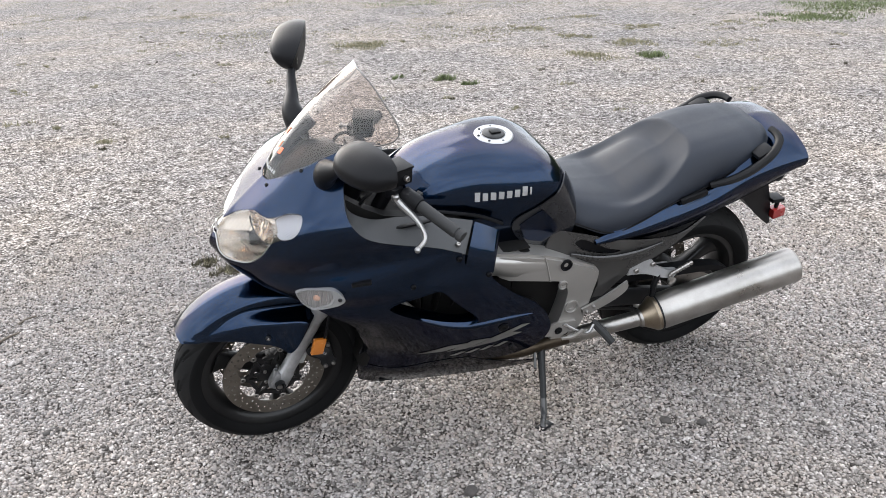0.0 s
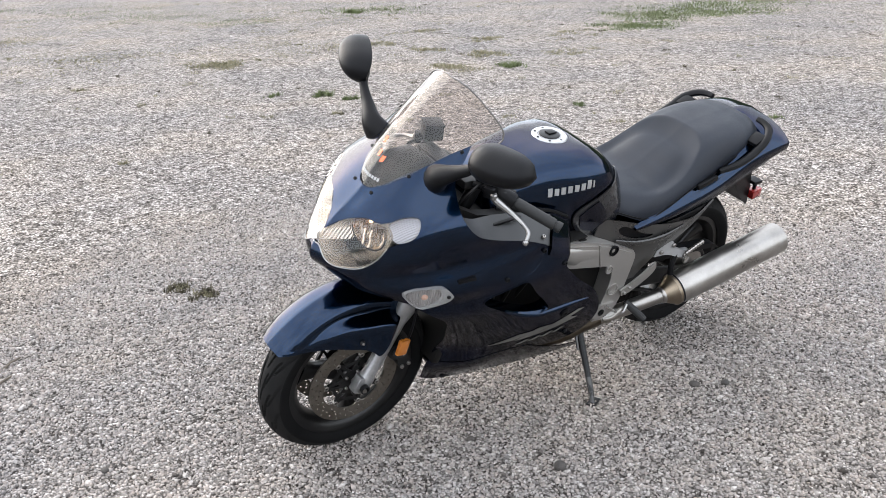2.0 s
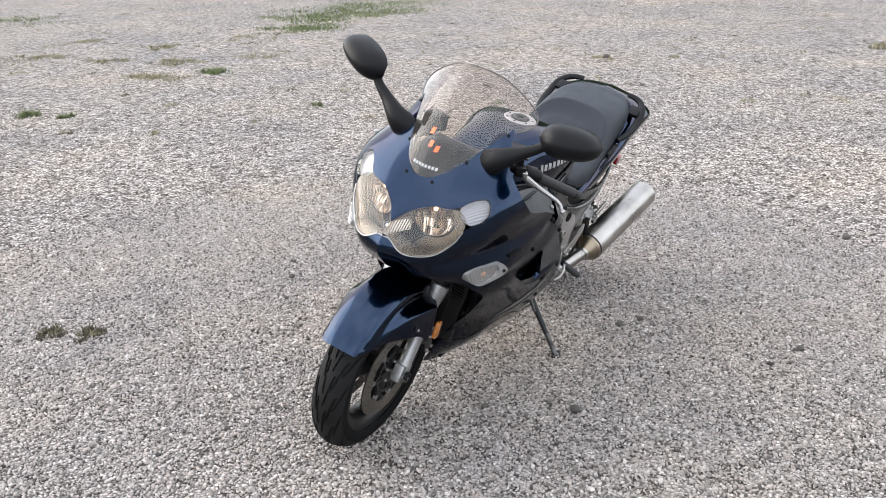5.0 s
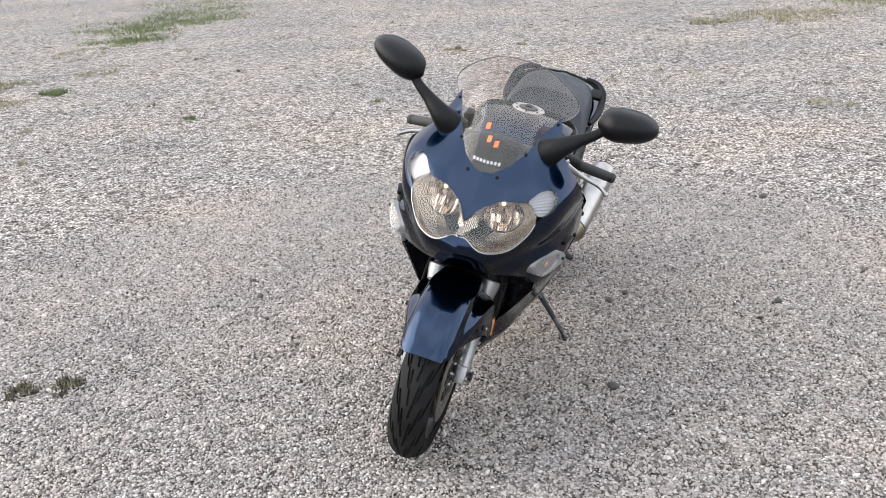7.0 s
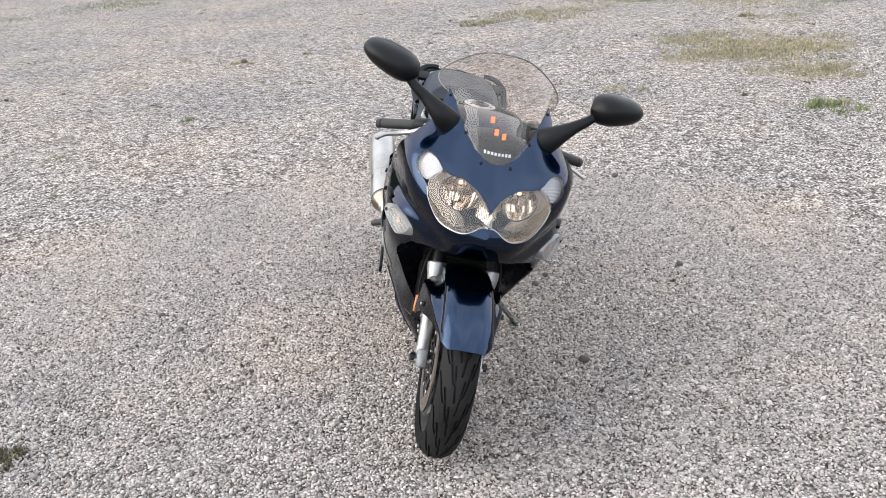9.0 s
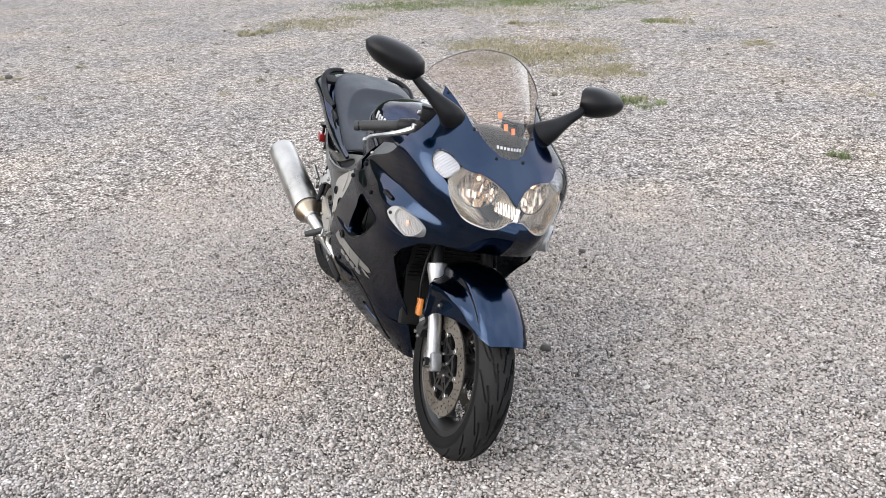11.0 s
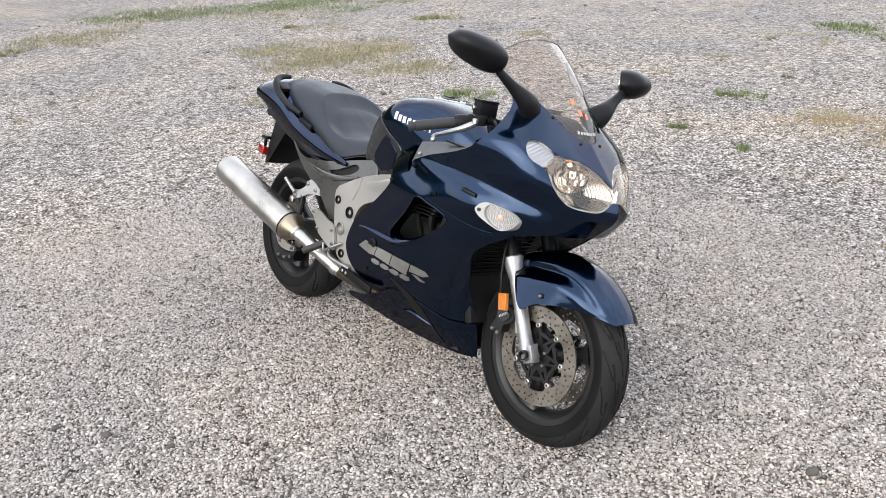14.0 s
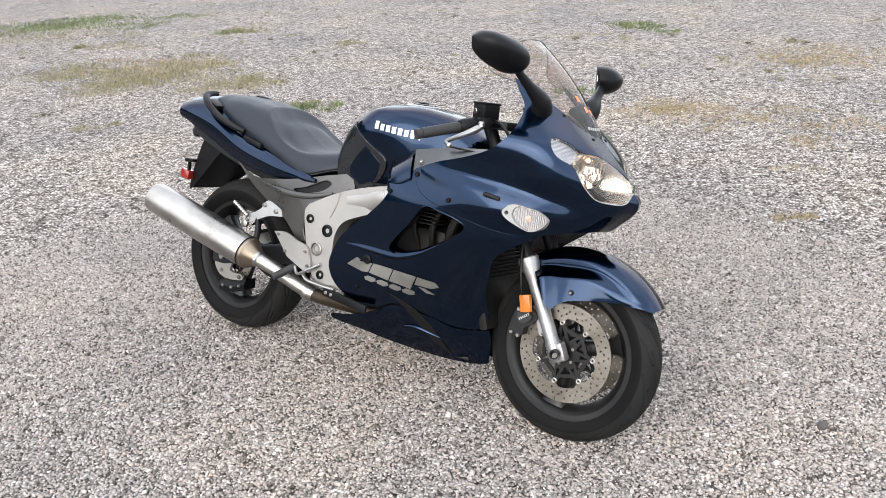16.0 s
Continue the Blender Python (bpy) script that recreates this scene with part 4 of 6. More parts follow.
TU = (0, 0.25, 0.45, 0.6, 0.8, 1)
TANK_ROWS = [
    ring_row(1.12, 0, 0.915, 0.07, 0.91, 0.115, 0.888, 0.13, 0.855, 0.135, 0.8, 0.13, 0.72),
    ring_row(1.03, 0, 0.963, 0.085, 0.956, 0.135, 0.925, 0.152, 0.88, 0.155, 0.81, 0.15, 0.72),
    ring_row(0.92, 0, 0.990, 0.10, 0.982, 0.152, 0.945, 0.170, 0.895, 0.170, 0.82, 0.155, 0.70),
    ring_row(0.80, 0, 0.998, 0.11, 0.99, 0.172, 0.962, 0.196, 0.915, 0.185, 0.83, 0.155, 0.69),
    ring_row(0.70, 0, 0.980, 0.11, 0.974, 0.172, 0.95, 0.197, 0.905, 0.185, 0.82, 0.155, 0.68),
    ring_row(0.63, 0, 0.93, 0.10, 0.925, 0.155, 0.9, 0.178, 0.86, 0.175, 0.79, 0.155, 0.67),
    ring_row(0.58, 0, 0.85, 0.08, 0.848, 0.13, 0.83, 0.155, 0.8, 0.165, 0.75, 0.15, 0.66),
]
TANK = Surface(TANK_H, TU, TANK_ROWS)


def closed_body(surf, nu=33, nh=40):
    uu = np.linspace(0, 1, nu)
    rings = []
    for h in np.linspace(surf.h0, surf.h1, nh):
        left = surf.at(uu, np.full(nu, h))
        rings.append(np.concatenate([left[::-1], (left * (1, -1, 1))[1:]])[::-1])
    return loft(rings)


tank = part("fuel_tank", mesh_of(*closed_body(TANK), angle=70), BLUE, BIKE, "glossy dark blue fuel tank")
tk = Skin(TANK, 0.45, -1)
for nm in (TANK.normal(np.array([0.6]), np.array([-0.8]))[0],):
    if nm[1] > 0:
        tk.o = 1


def Z(z, x):
    return ("z", z, -x)


v, f = lathe([(0.0005, 0.006), (0.02, 0.0065), (0.036, 0.006), (0.0365, 0.003), (0.038, 0.003), (0.0385, 0.006), (0.057, 0.0055), (0.06, 0.002), (0.06, -0.012)], (0.81, 0, 0.994), (0.03, 0, 1), 40)
cap = part("filler_cap", mesh_of(v, f, angle=25), SILVER, tank, "round aluminium filler cap ring with a black centre")
v, f = lathe([(0.0005, 0.011), (0.026, 0.011), (0.033, 0.009), (0.035, 0.006)], (0.81, 0, 0.994), (0.03, 0, 1), 32)
part("cap_centre", mesh_of(v, f, angle=25), DARKGREY, cap)
part("cap_flap", mesh_of(*box((0.806, 0, 1.007), (0.032, 0.024, 0.006), None, 0.002)), BLACK, cap)
for k in range(7):
    a = k * 2 * math.pi / 7
    bolt((0.81 + 0.048 * math.cos(a), 0.048 * math.sin(a), 0.999), (0.03, 0, 1), 0.004, cap, BLACK, 0.002)
for s in SIDES:
    # black rear cover of the tank and its blue inset
    cover = tk.panel("tank_side_cover", [Z(0.915, 0.63), Z(0.90, 0.672), Z(0.855, 0.73), Z(0.80, 0.805), Z(0.725, 0.77), Z(0.672, 0.68), Z(0.67, 0.60), Z(0.75, 0.585), Z(0.82, 0.595), Z(0.87, 0.605)], GLOSSBLACK, tank, s, offset=0.007, thick=0.009, label="glossy dark tank side cover")
    tk.panel("cover_inset", [Z(0.84, 0.722), Z(0.79, 0.785), Z(0.728, 0.752), Z(0.703, 0.69), Z(0.752, 0.648)], BLUE, cover, s, corners=(0, 1, 3), offset=0.0105, thick=0.004)
    # plain silver marks of the tank badge
    xs = np.linspace(0.935, 0.755, 9)
    for k in range(8):
        tall = 0.027 if k in ((0, 6) if s > 0 else (7, 1)) else 0.022
        xa, xb = xs[k] - 0.003, xs[k + 1] + (0.0045 if k != (7 if s > 0 else 0) else 0.014)
        zb = np.interp((xa + xb) / 2, (0.755, 0.935), (0.905, 0.883))
        tk.panel("tank_mark", [Z(zb, xa), Z(zb, xb), Z(zb + tall, xb), Z(zb + tall, xa)], SILVER, tank, s, corners=range(4), offset=0.0025, thick=0.002, edge=0.01, smooth_n=1)
    # seam strip between tank and fairing
    v, f = tube([(1.11, 0.14 * s, 0.868), (1.0, 0.165 * s, 0.855), (0.90, 0.176 * s, 0.83), (0.84, 0.18 * s, 0.80)], 0.006, 8)
    part("tank_trim", mesh_of(v, f), BLACK, tank)

# ---- seat ----
SEAT_H = (-0.615, -0.55, -0.45, -0.37, -0.31, -0.255, -0.19, -0.08, 0.05, 0.13, 0.175)
SEAT_ROWS = [
    ring_row(0.615, 0, 0.822, 0.06, 0.818, 0.1, 0.80, 0.125, 0.775, 0.135, 0.745),
    ring_row(0.55, 0, 0.806, 0.08, 0.802, 0.135, 0.785, 0.168, 0.752, 0.178, 0.728),
    ring_row(0.45, 0, 0.804, 0.1, 0.800, 0.168, 0.780, 0.197, 0.735, 0.2, 0.70),
    ring_row(0.37, 0, 0.818, 0.11, 0.812, 0.175, 0.790, 0.2, 0.75, 0.2, 0.722),
    ring_row(0.31, 0, 0.856, 0.108, 0.848, 0.17, 0.814, 0.197, 0.772, 0.195, 0.745),
    ring_row(0.255, 0, 0.893, 0.104, 0.884, 0.164, 0.843, 0.192, 0.795, 0.19, 0.765),
    ring_row(0.19, 0, 0.917, 0.1, 0.909, 0.160, 0.874, 0.188, 0.815, 0.184, 0.785),
    ring_row(0.08, 0, 0.938, 0.1, 0.934, 0.158, 0.908, 0.181, 0.85, 0.176, 0.818),
    ring_row(-0.05, 0, 0.953, 0.09, 0.949, 0.143, 0.928, 0.162, 0.895, 0.158, 0.87),
    ring_row(-0.13, 0, 0.952, 0.075, 0.948, 0.115, 0.932, 0.132, 0.912, 0.13, 0.892),
    ring_row(-0.175, 0, 0.932, 0.04, 0.93, 0.07, 0.92, 0.082, 0.91, 0.08, 0.895),
]


def dish(t):
    """The scooped rider's place, with a curved rim behind."""
    x, y = t[..., 0], t[..., 1]
    ahead = np.clip((0.42 - x) / 0.28, 0, 2)
    rho = (ahead**3 + (np.abs(y) / 0.18) ** 3) ** (1 / 3)
    f = np.clip((x - 0.26) / 0.3, 0, 1)
    s = np.sin(np.clip((1 - rho) / 0.26, 0, 1) * np.pi / 2) * (1 - f * f * (3 - 2 * f))
    t = t.copy()
    t[..., 2] -= 0.036 * s
    return t


SEAT = Surface(SEAT_H, (0, 0.35, 0.65, 0.87, 1), SEAT_ROWS, shape=dish)
seat = part("seat", mesh_of(*closed_body(SEAT, 41, 120), angle=80), VINYL, BIKE, "black vinyl stepped dual seat")
for s in SIDES:
    hs = np.linspace(-0.60, 0.12, 30)
    piping = [SEAT.at(0.97, h) * (1, s, 1) + np.array([0, 0.001 * s, 0]) for h in hs]
    part("seat_piping", mesh_of(*tube(piping, 0.003, 6, 1)), BLACK, seat)

# ---- tail ----
TAIL_H = (-0.52, -0.30, -0.10, 0.05, 0.16, 0.225, 0.25)
TAIL_ROWS = [
    ring_row(0.52, 0.214, 0.683, 0.216, 0.688, 0.214, 0.692, 0.208, 0.694, 0.19, 0.696, 0, 0.696),
    ring_row(0.30, 0.205, 0.676, 0.213, 0.706, 0.213, 0.72, 0.204, 0.735, 0.18, 0.757, 0, 0.765),
    ring_row(0.10, 0.196, 0.708, 0.206, 0.75, 0.207, 0.768, 0.197, 0.783, 0.176, 0.808, 0, 0.825),
    ring_row(-0.05, 0.196, 0.768, 0.207, 0.815, 0.208, 0.838, 0.196, 0.856, 0.162, 0.888, 0, 0.915),
    ring_row(-0.16, 0.197, 0.812, 0.209, 0.845, 0.21, 0.868, 0.196, 0.887, 0.15, 0.918, 0, 0.95),
    ring_row(-0.225, 0.197, 0.838, 0.208, 0.858, 0.209, 0.878, 0.193, 0.896, 0.135, 0.924, 0, 0.947),
    ring_row(-0.25, 0.196, 0.843, 0.206, 0.861, 0.206, 0.878, 0.19, 0.895, 0.133, 0.922, 0, 0.943),
]
TAIL = Surface(TAIL_H, (0, 0.3, 0.46, 0.56, 0.68, 1), [r[::-1] for r in TAIL_ROWS])
tail = part("tail_cowl", mesh_of(*closed_body(TAIL, 33, 50), angle=50), BLUE, BIKE, "glossy dark blue tail cowl")
v, f = loft([[(x, y * k, z) for y, z in ((0.16, 0.858), (0.165, 0.875), (0.12, 0.905), (0, 0.922), (-0.12, 0.905), (-0.165, 0.875), (-0.16, 0.858), (0, 0.865))] for x, k in ((-0.245, 1.1), (-0.258, 1.08), (-0.264, 1.0))])
part("tail_lamp", mesh_of(v, f), RED, tail, "red tail lamp")
for s in SIDES:
    v, f = tube([(0.115, 0.19 * s, 0.822), (0.05, 0.208 * s, 0.843), (-0.04, 0.211 * s, 0.882), (-0.10, 0.2 * s, 0.922), (-0.135, 0.17 * s, 0.942), (-0.145, 0.135 * s, 0.950), (-0.145, 0.11 * s, 0.951)], [0.010, 0.012, 0.0125, 0.0125, 0.012, 0.011, 0.009], 10, flat=1.25)
    part("grab_rail", mesh_of(v, f), BLACK, tail, "black passenger grab rail")
    part("rail_foot", mesh_of(*box((-0.075, 0.175 * s, 0.91), (0.06, 0.05, 0.018), pose(0, 0, 0, 0, 25, 0), 0.006)), BLACK, tail)
    part("tail_vent", mesh_of(*box((0.17, 0.193 * s, 0.79), (0.10, 0.02, 0.022), pose(0, 0, 0, 0, 14, 0), 0.007)), BLACK, tail)

# ---- grey side covers ----
SIDE = Surface((0.40, 0.55, 0.66, 0.80), (0, 0.5, 1), [[(x, y, z) for x, y in zip((0.75, 0.4, 0.05), ys)] for z, ys in ((0.40, (0.2, 0.2, 0.19)), (0.55, (0.205, 0.214, 0.2)), (0.66, (0.168, 0.22, 0.203)), (0.80, (0.135, 0.192, 0.188)))])
sd = Skin(SIDE, 0.7)
sd.o = 1 if SIDE.normal(np.array([0.5]), np.array([0.6]))[0][1] > 0 else -1
for s in SIDES:
    hole = [X(0.582, 0.686), X(0.552, 0.697), X(0.48, 0.664), X(0.43, 0.650), X(0.425, 0.640), X(0.47, 0.638), X(0.545, 0.656)]
    cov = sd.panel("side_cover", [X(0.655, 0.735), X(0.545, 0.712), X(0.457, 0.69), X(0.326, 0.67), X(0.2, 0.665), X(0.105, 0.708), X(0.2, 0.64), X(0.29, 0.585), X(0.38, 0.535), X(0.45, 0.462), X(0.49, 0.462), X(0.478, 0.52), X(0.505, 0.578), X(0.56, 0.622), X(0.68, 0.662)],
                   GREY, BIKE, s, corners=(0, 5, 9, 10, 14), holes=[hole], thick=0.012, label="grey painted side cover")
    sd.panel("cover_recess", [X(0.59, 0.69), X(0.545, 0.70), X(0.46, 0.67), X(0.415, 0.64), X(0.51, 0.64)], BLACK, cov, s, offset=-0.012, thick=0.004)
    v, f = tube([(0.60, 0.205 * s, 0.655), (0.5, 0.222 * s, 0.632), (0.38, 0.230 * s, 0.632), (0.27, 0.222 * s, 0.65)], [0.006, 0.011, 0.011, 0.003], 8, flat=0.6)
    part("cover_blade", mesh_of(v, f), GREY, cov)

    # frame casting
    fr_out = smooth_loop([(0.875, 0.725), (0.745, 0.697), (0.63, 0.66), (0.51, 0.605), (0.492, 0.57), (0.51, 0.47), (0.53, 0.40), (0.56, 0.345), (0.63, 0.315), (0.70, 0.33), (0.65, 0.41), (0.645, 0.47), (0.655, 0.53), (0.70, 0.58), (0.83, 0.63), (0.88, 0.66)] if s < 0 else
                         [(0.875, 0.725), (0.745, 0.697), (0.63, 0.66), (0.51, 0.605), (0.492, 0.57), (0.505, 0.47), (0.515, 0.40), (0.54, 0.35), (0.585, 0.325), (0.63, 0.33), (0.612, 0.41), (0.60, 0.47), (0.598, 0.53), (0.625, 0.575), (0.70, 0.595), (0.83, 0.625), (0.88, 0.66)], (0, 3, 8, 9, 15), 4)
    fr = part("frame_plate", mesh_of(*plate(fr_out, [], 0.16 * s, 0.222 * s), angle=30), FRAME, BIKE, "cast aluminium frame plate")
    mid_f = fr_out.mean(0)
    rim_i = mid_f + (fr_out - mid_f) * 0.93
    part("frame_boss", mesh_of(*plate(rim_i, [], 0.222 * s, 0.229 * s), angle=30), FRAME, fr)
    for x, z, r, m in (((0.625, 0.639, 0.016, BLACK), (0.624, 0.561, 0.013, FRAME), (0.577, 0.463, 0.02, FRAME), (0.585, 0.36, 0.011, BLACK)) if s > 0 else ((0.53, 0.555, 0.013, BLACK), (0.615, 0.525, 0.018, BLACK), (0.572, 0.452, 0.02, STEEL), (0.60, 0.362, 0.013, BLACK))):
        v, f = lathe([(r * 1.25, -0.004), (r * 1.25, 0.003), (r * 1.05, 0.004), (r, -0.001), (r * 0.5, -0.001), (r * 0.4, -0.004)], (x, 0.231 * s, z), (0, s, 0), 20)
        part("frame_bolt", mesh_of(v, f), m, fr)
    # rounded rail that runs forward into the fairing
    rings = []
    for x, zt, zb, out in ((0.90, 0.722, 0.640, 0.232), (0.86, 0.716, 0.636, 0.240), (0.82, 0.704, 0.622, 0.238), (0.78, 0.695, 0.606, 0.233), (0.73, 0.687, 0.597, 0.2315), (0.69, 0.677, 0.593, 0.231)):
        prof = ((0.0, 0.19), (0.02, 0.212), (0.10, out - 0.006), (0.24, out), (0.55, out - 0.002), (0.82, out - 0.006), (0.95, 0.218), (1.0, 0.19))
        rings.append([(x, y * s, zt + (zb - zt) * k) for k, y in prof])
    part("frame_rail", mesh_of(*loft(rings if s > 0 else [r[::-1] for r in rings]), angle=50), FRAME, fr)
    # seam of the casting
    v, f = tube([(0.705, 0.2295 * s, 0.683), (0.69, 0.2295 * s, 0.64), (0.672, 0.2295 * s, 0.585)] if s > 0 else [(0.66, 0.2295 * s, 0.668), (0.645, 0.2295 * s, 0.62), (0.622, 0.2295 * s, 0.575)], 0.003, 6)
    part("frame_seam", mesh_of(v, f), FRAME, fr)
    # heel guard, footrests
    v, f = plate(smooth_loop([(0.54, 0.449), (0.46, 0.485), (0.386, 0.531), (0.380, 0.50), (0.415, 0.467), (0.493, 0.431), (0.53, 0.425)] if s > 0 else [(0.367, 0.482), (0.424, 0.487), (0.48, 0.468), (0.537, 0.447), (0.56, 0.37), (0.525, 0.365), (0.44, 0.40)], (0, 2, 6), 3), [], 0.232 * s, 0.24 * s)
    hg = part("heel_guard", mesh_of(v, f, angle=30), FRAME, BIKE, "aluminium heel guard")
    for x, z in (((0.52, 0.437), (0.50, 0.455)) if s > 0 else ((0.39, 0.475), (0.53, 0.435), (0.545, 0.385), (0.43, 0.42))):
        bolt((x, 0.242 * s, z), (0, s, 0), 0.006, hg, STEEL)
    v, f = tube([(0.478, 0.225 * s, 0.372), (0.457, 0.25 * s, 0.352), (0.432, 0.295 * s, 0.325)], [0.011, 0.014, 0.014, 0.014, 0.012], 10)
    part("footrest", mesh_of(v, f), GRIP, BIKE, "black rubber footrest")
    v, f = tube([(0.60, 0.235 * s, 0.40), (0.55, 0.25 * s, 0.37), (0.50, 0.245 * s, 0.35), (0.48, 0.235 * s, 0.37)], 0.006, 8)
    part("pedal_link", mesh_of(v, f), ALU, BIKE)
    if s < 0:
        v, f = tube([(0.527, -0.24, 0.352), (0.548, -0.245, 0.338), (0.60, -0.245, 0.330), (0.683, -0.243, 0.326)], [0.007, 0.007, 0.006, 0.005], 8)
        part("foot_pedal", mesh_of(v, f), STEEL, BIKE, "steel brake pedal")
        rail = part("pedal_bracket", mesh_of(*box((0.735, -0.243, 0.300), (0.20, 0.012, 0.030), pose(0, 0, 0, 0, 7, 0), 0.004)), BLACK, BIKE)
        for x in (0.652, 0.676):
            bolt((x, -0.250, 0.310 - (x - 0.652) * 0.12), (0, -1, 0), 0.0065, rail, STEEL, 0.003)
    else:
        v, f = plate(smooth_loop([(0.718, 0.380), (0.63, 0.408), (0.555, 0.405), (0.565, 0.372), (0.60, 0.352), (0.66, 0.362)], (0, 2), 3), [], 0.228, 0.238)
        br = part("pedal_bracket", mesh_of(v, f, angle=30), FRAME, BIKE, "aluminium gear lever bracket")
        bolt((0.615, 0.239, 0.378), (0, 1, 0), 0.014, br, BLACK, 0.004)
        v, f = tube([(0.60, 0.245, 0.345), (0.565, 0.255, 0.352), (0.53, 0.255, 0.374)], [0.006, 0.006, 0.008], 8)
        part("foot_pedal", mesh_of(v, f), STEEL, BIKE, "steel gear lever")
    # passenger hanger
    v, f = plate(smooth_loop([(0.37, 0.56), (0.30, 0.585), (0.265, 0.55), (0.22, 0.525), (0.175, 0.515), (0.185, 0.487), (0.23, 0.495), (0.30, 0.525), (0.375, 0.535)], (0, 8), 3), [], 0.2 * s, 0.216 * s)
    ph = part("passenger_hanger", mesh_of(v, f, angle=30), SILVER, BIKE, "silver passenger footrest hanger")
    peg_a, peg_d = Vector((0.205, 0.226 * s, 0.512)), Vector((-0.066, 0.012 * s, 0.046))
    prof = []
    for k in range(8):
        prof += [(0.0085, k / 8.0), (0.0085, k / 8.0 + 0.06), (0.006, k / 8.0 + 0.075), (0.006, k / 8.0 + 0.115)]
    v, f = lathe([(r_, q * peg_d.length) for r_, q in prof], peg_a, peg_d, 10)
    part("folded_footrest", mesh_of(v, f, angle=20), STEEL, ph, "ridged folding footrest")
    v, f = lathe([(0.013, 0.0), (0.015, 0.003), (0.015, 0.014), (0.009, 0.017), (0.0005, 0.017)], (0.193, 0.216 * s, 0.480), (0, s, 0), 16)
    part("footrest_pivot", mesh_of(v, f, angle=30), STEEL, ph)
    for x, z in ((0.345, 0.55), (0.285, 0.565), (0.20, 0.50)):
        bolt((x, 0.219 * s, z), (0, s, 0), 0.009, ph, STEEL)
    # silencer
    a, b = Vector((0.262, 0.252 * s, 0.376)), Vector((-0.236, 0.304 * s, 0.516))
    d = b - a
    L = d.length
    v, f = lathe([(0.0265, -0.055), (0.031, -0.05), (0.033, -0.04), (0.045, -0.02), (0.057, -0.002), (0.0595, 0.0), (0.0595, 0.014), (0.058, 0.016), (0.0615, 0.03), (0.063, L * 0.5), (0.0615, L - 0.012), (0.0605, L), (0.056, L + 0.004), (0.05, L + 0.002), (0.05, L - 0.02), (0.024, L - 0.022), (0.022, L - 0.06)], a, d, 40)
    muf = part("silencer", mesh_of(v, f, angle=28), STEEL, BIKE, "brushed steel silencer with scuffs")
    v, f = lathe([(0.0612, 0), (0.063, 0.001), (0.063, 0.005), (0.0612, 0.006)], a + d.normalized() * 0.013, d, 40, cap=False)
    v2, f2 = lathe([(0.0285, -0.05), (0.0337, -0.04), (0.0457, -0.02), (0.0577, -0.002), (0.0602, 0.001), (0.0602, 0.012), (0.057, 0.013)], a, d, 40, cap=False)
    part("silencer_cone", mesh_of(v2, f2, angle=28), BROWNED, muf, "brown heat stained front cone")
    part("silencer_band", mesh_of(v, f), DARKGREY, muf)
    # dark scuff on the left silencer, built from flat black bolt heads
    if s > 0:
        for k, (da, dz) in enumerate(((0.10, 0.046), (0.115, 0.05), (0.125, 0.047))):
            bolt(a + d * da + Vector((0, 0.035, dz)), (0, 0.6, 0.8), 0.006 - 0.001 * k, muf, BLACK, 0.0015)
    v, f = tube([a - d.normalized() * 0.04, (0.37, 0.222 * s, 0.335), (0.47, 0.175 * s, 0.282), (0.53, 0.155 * s, 0.26)], 0.0275, 16)
    pipe = part("exhaust_pipe", mesh_of(v, f), STEEL, BIKE, "heat stained steel exhaust pipe")
    v, f = tube([(0.51, 0.158 * s, 0.262), (0.60, 0.165 * s, 0.262), (0.72, 0.178 * s, 0.268), (0.84, 0.15 * s, 0.258), (0.95, 0.1 * s, 0.235)], 0.0262, 16)
    part("header_pipe", mesh_of(v, f), STAINED, pipe, "brown heat stained header pipe")
    v, f = lathe([(0.029, 0), (0.0315, 0.002), (0.0315, 0.022), (0.029, 0.024)], (0.478, 0.17 * s, 0.276), (1, -0.42 * s, -0.42), 20)
    part("pipe_clamp", mesh_of(v, f), STEEL, pipe)
    v, f = tube([(0.26, 0.225 * s, 0.43), (0.255, 0.215 * s, 0.47), (0.24, 0.205 * s, 0.51)], 0.011, 8)
    part("silencer_strap", mesh_of(v, f), BLACK, muf)

# ---- engine and what fills the fairing ----
def fillbox(name, at, size, mat, bevel=0.02, rot=None, label="", parent=BIKE):
    return part(name, mesh_of(*box(at, size, rot, bevel)), mat, parent, label)


eng = fillbox("engine", (0.86, 0, 0.42), (0.42, 0.32, 0.36), ENGINE, 0.03, label="black engine block")
for k in range(9):
    fillbox("cooling_fin", (0.90, 0, 0.62 + 0.012 * k), (0.30, 0.42, 0.004), ENGINE, 0.001, parent=eng)
rad = fillbox("radiator", (1.19, 0, 0.46), (0.03, 0.26, 0.34), ENGINE, 0.006, pose(0, 0, 0, 0, -18, 0), "black radiator behind the front wheel")
for k in range(22):
    z = 0.31 + 0.014 * k
    fillbox("radiator_fin", (1.209 + (z - 0.46) * 0.32, 0, z), (0.008, 0.25, 0.003), ENGINE, 0, parent=rad)
fillbox("airbox", (1.05, 0, 0.76), (0.34, 0.3, 0.16), ENGINE, 0.03)
fillbox("oil_sump", (0.92, 0, 0.215), (0.44, 0.16, 0.08), ENGINE, 0.02)
fillbox("belly_floor", (0.92, 0, 0.172), (0.5, 0.17, 0.012), DARKGREY, 0.004)
fillbox("battery_box", (0.40, 0, 0.62), (0.42, 0.3, 0.12), ENGINE, 0.02)
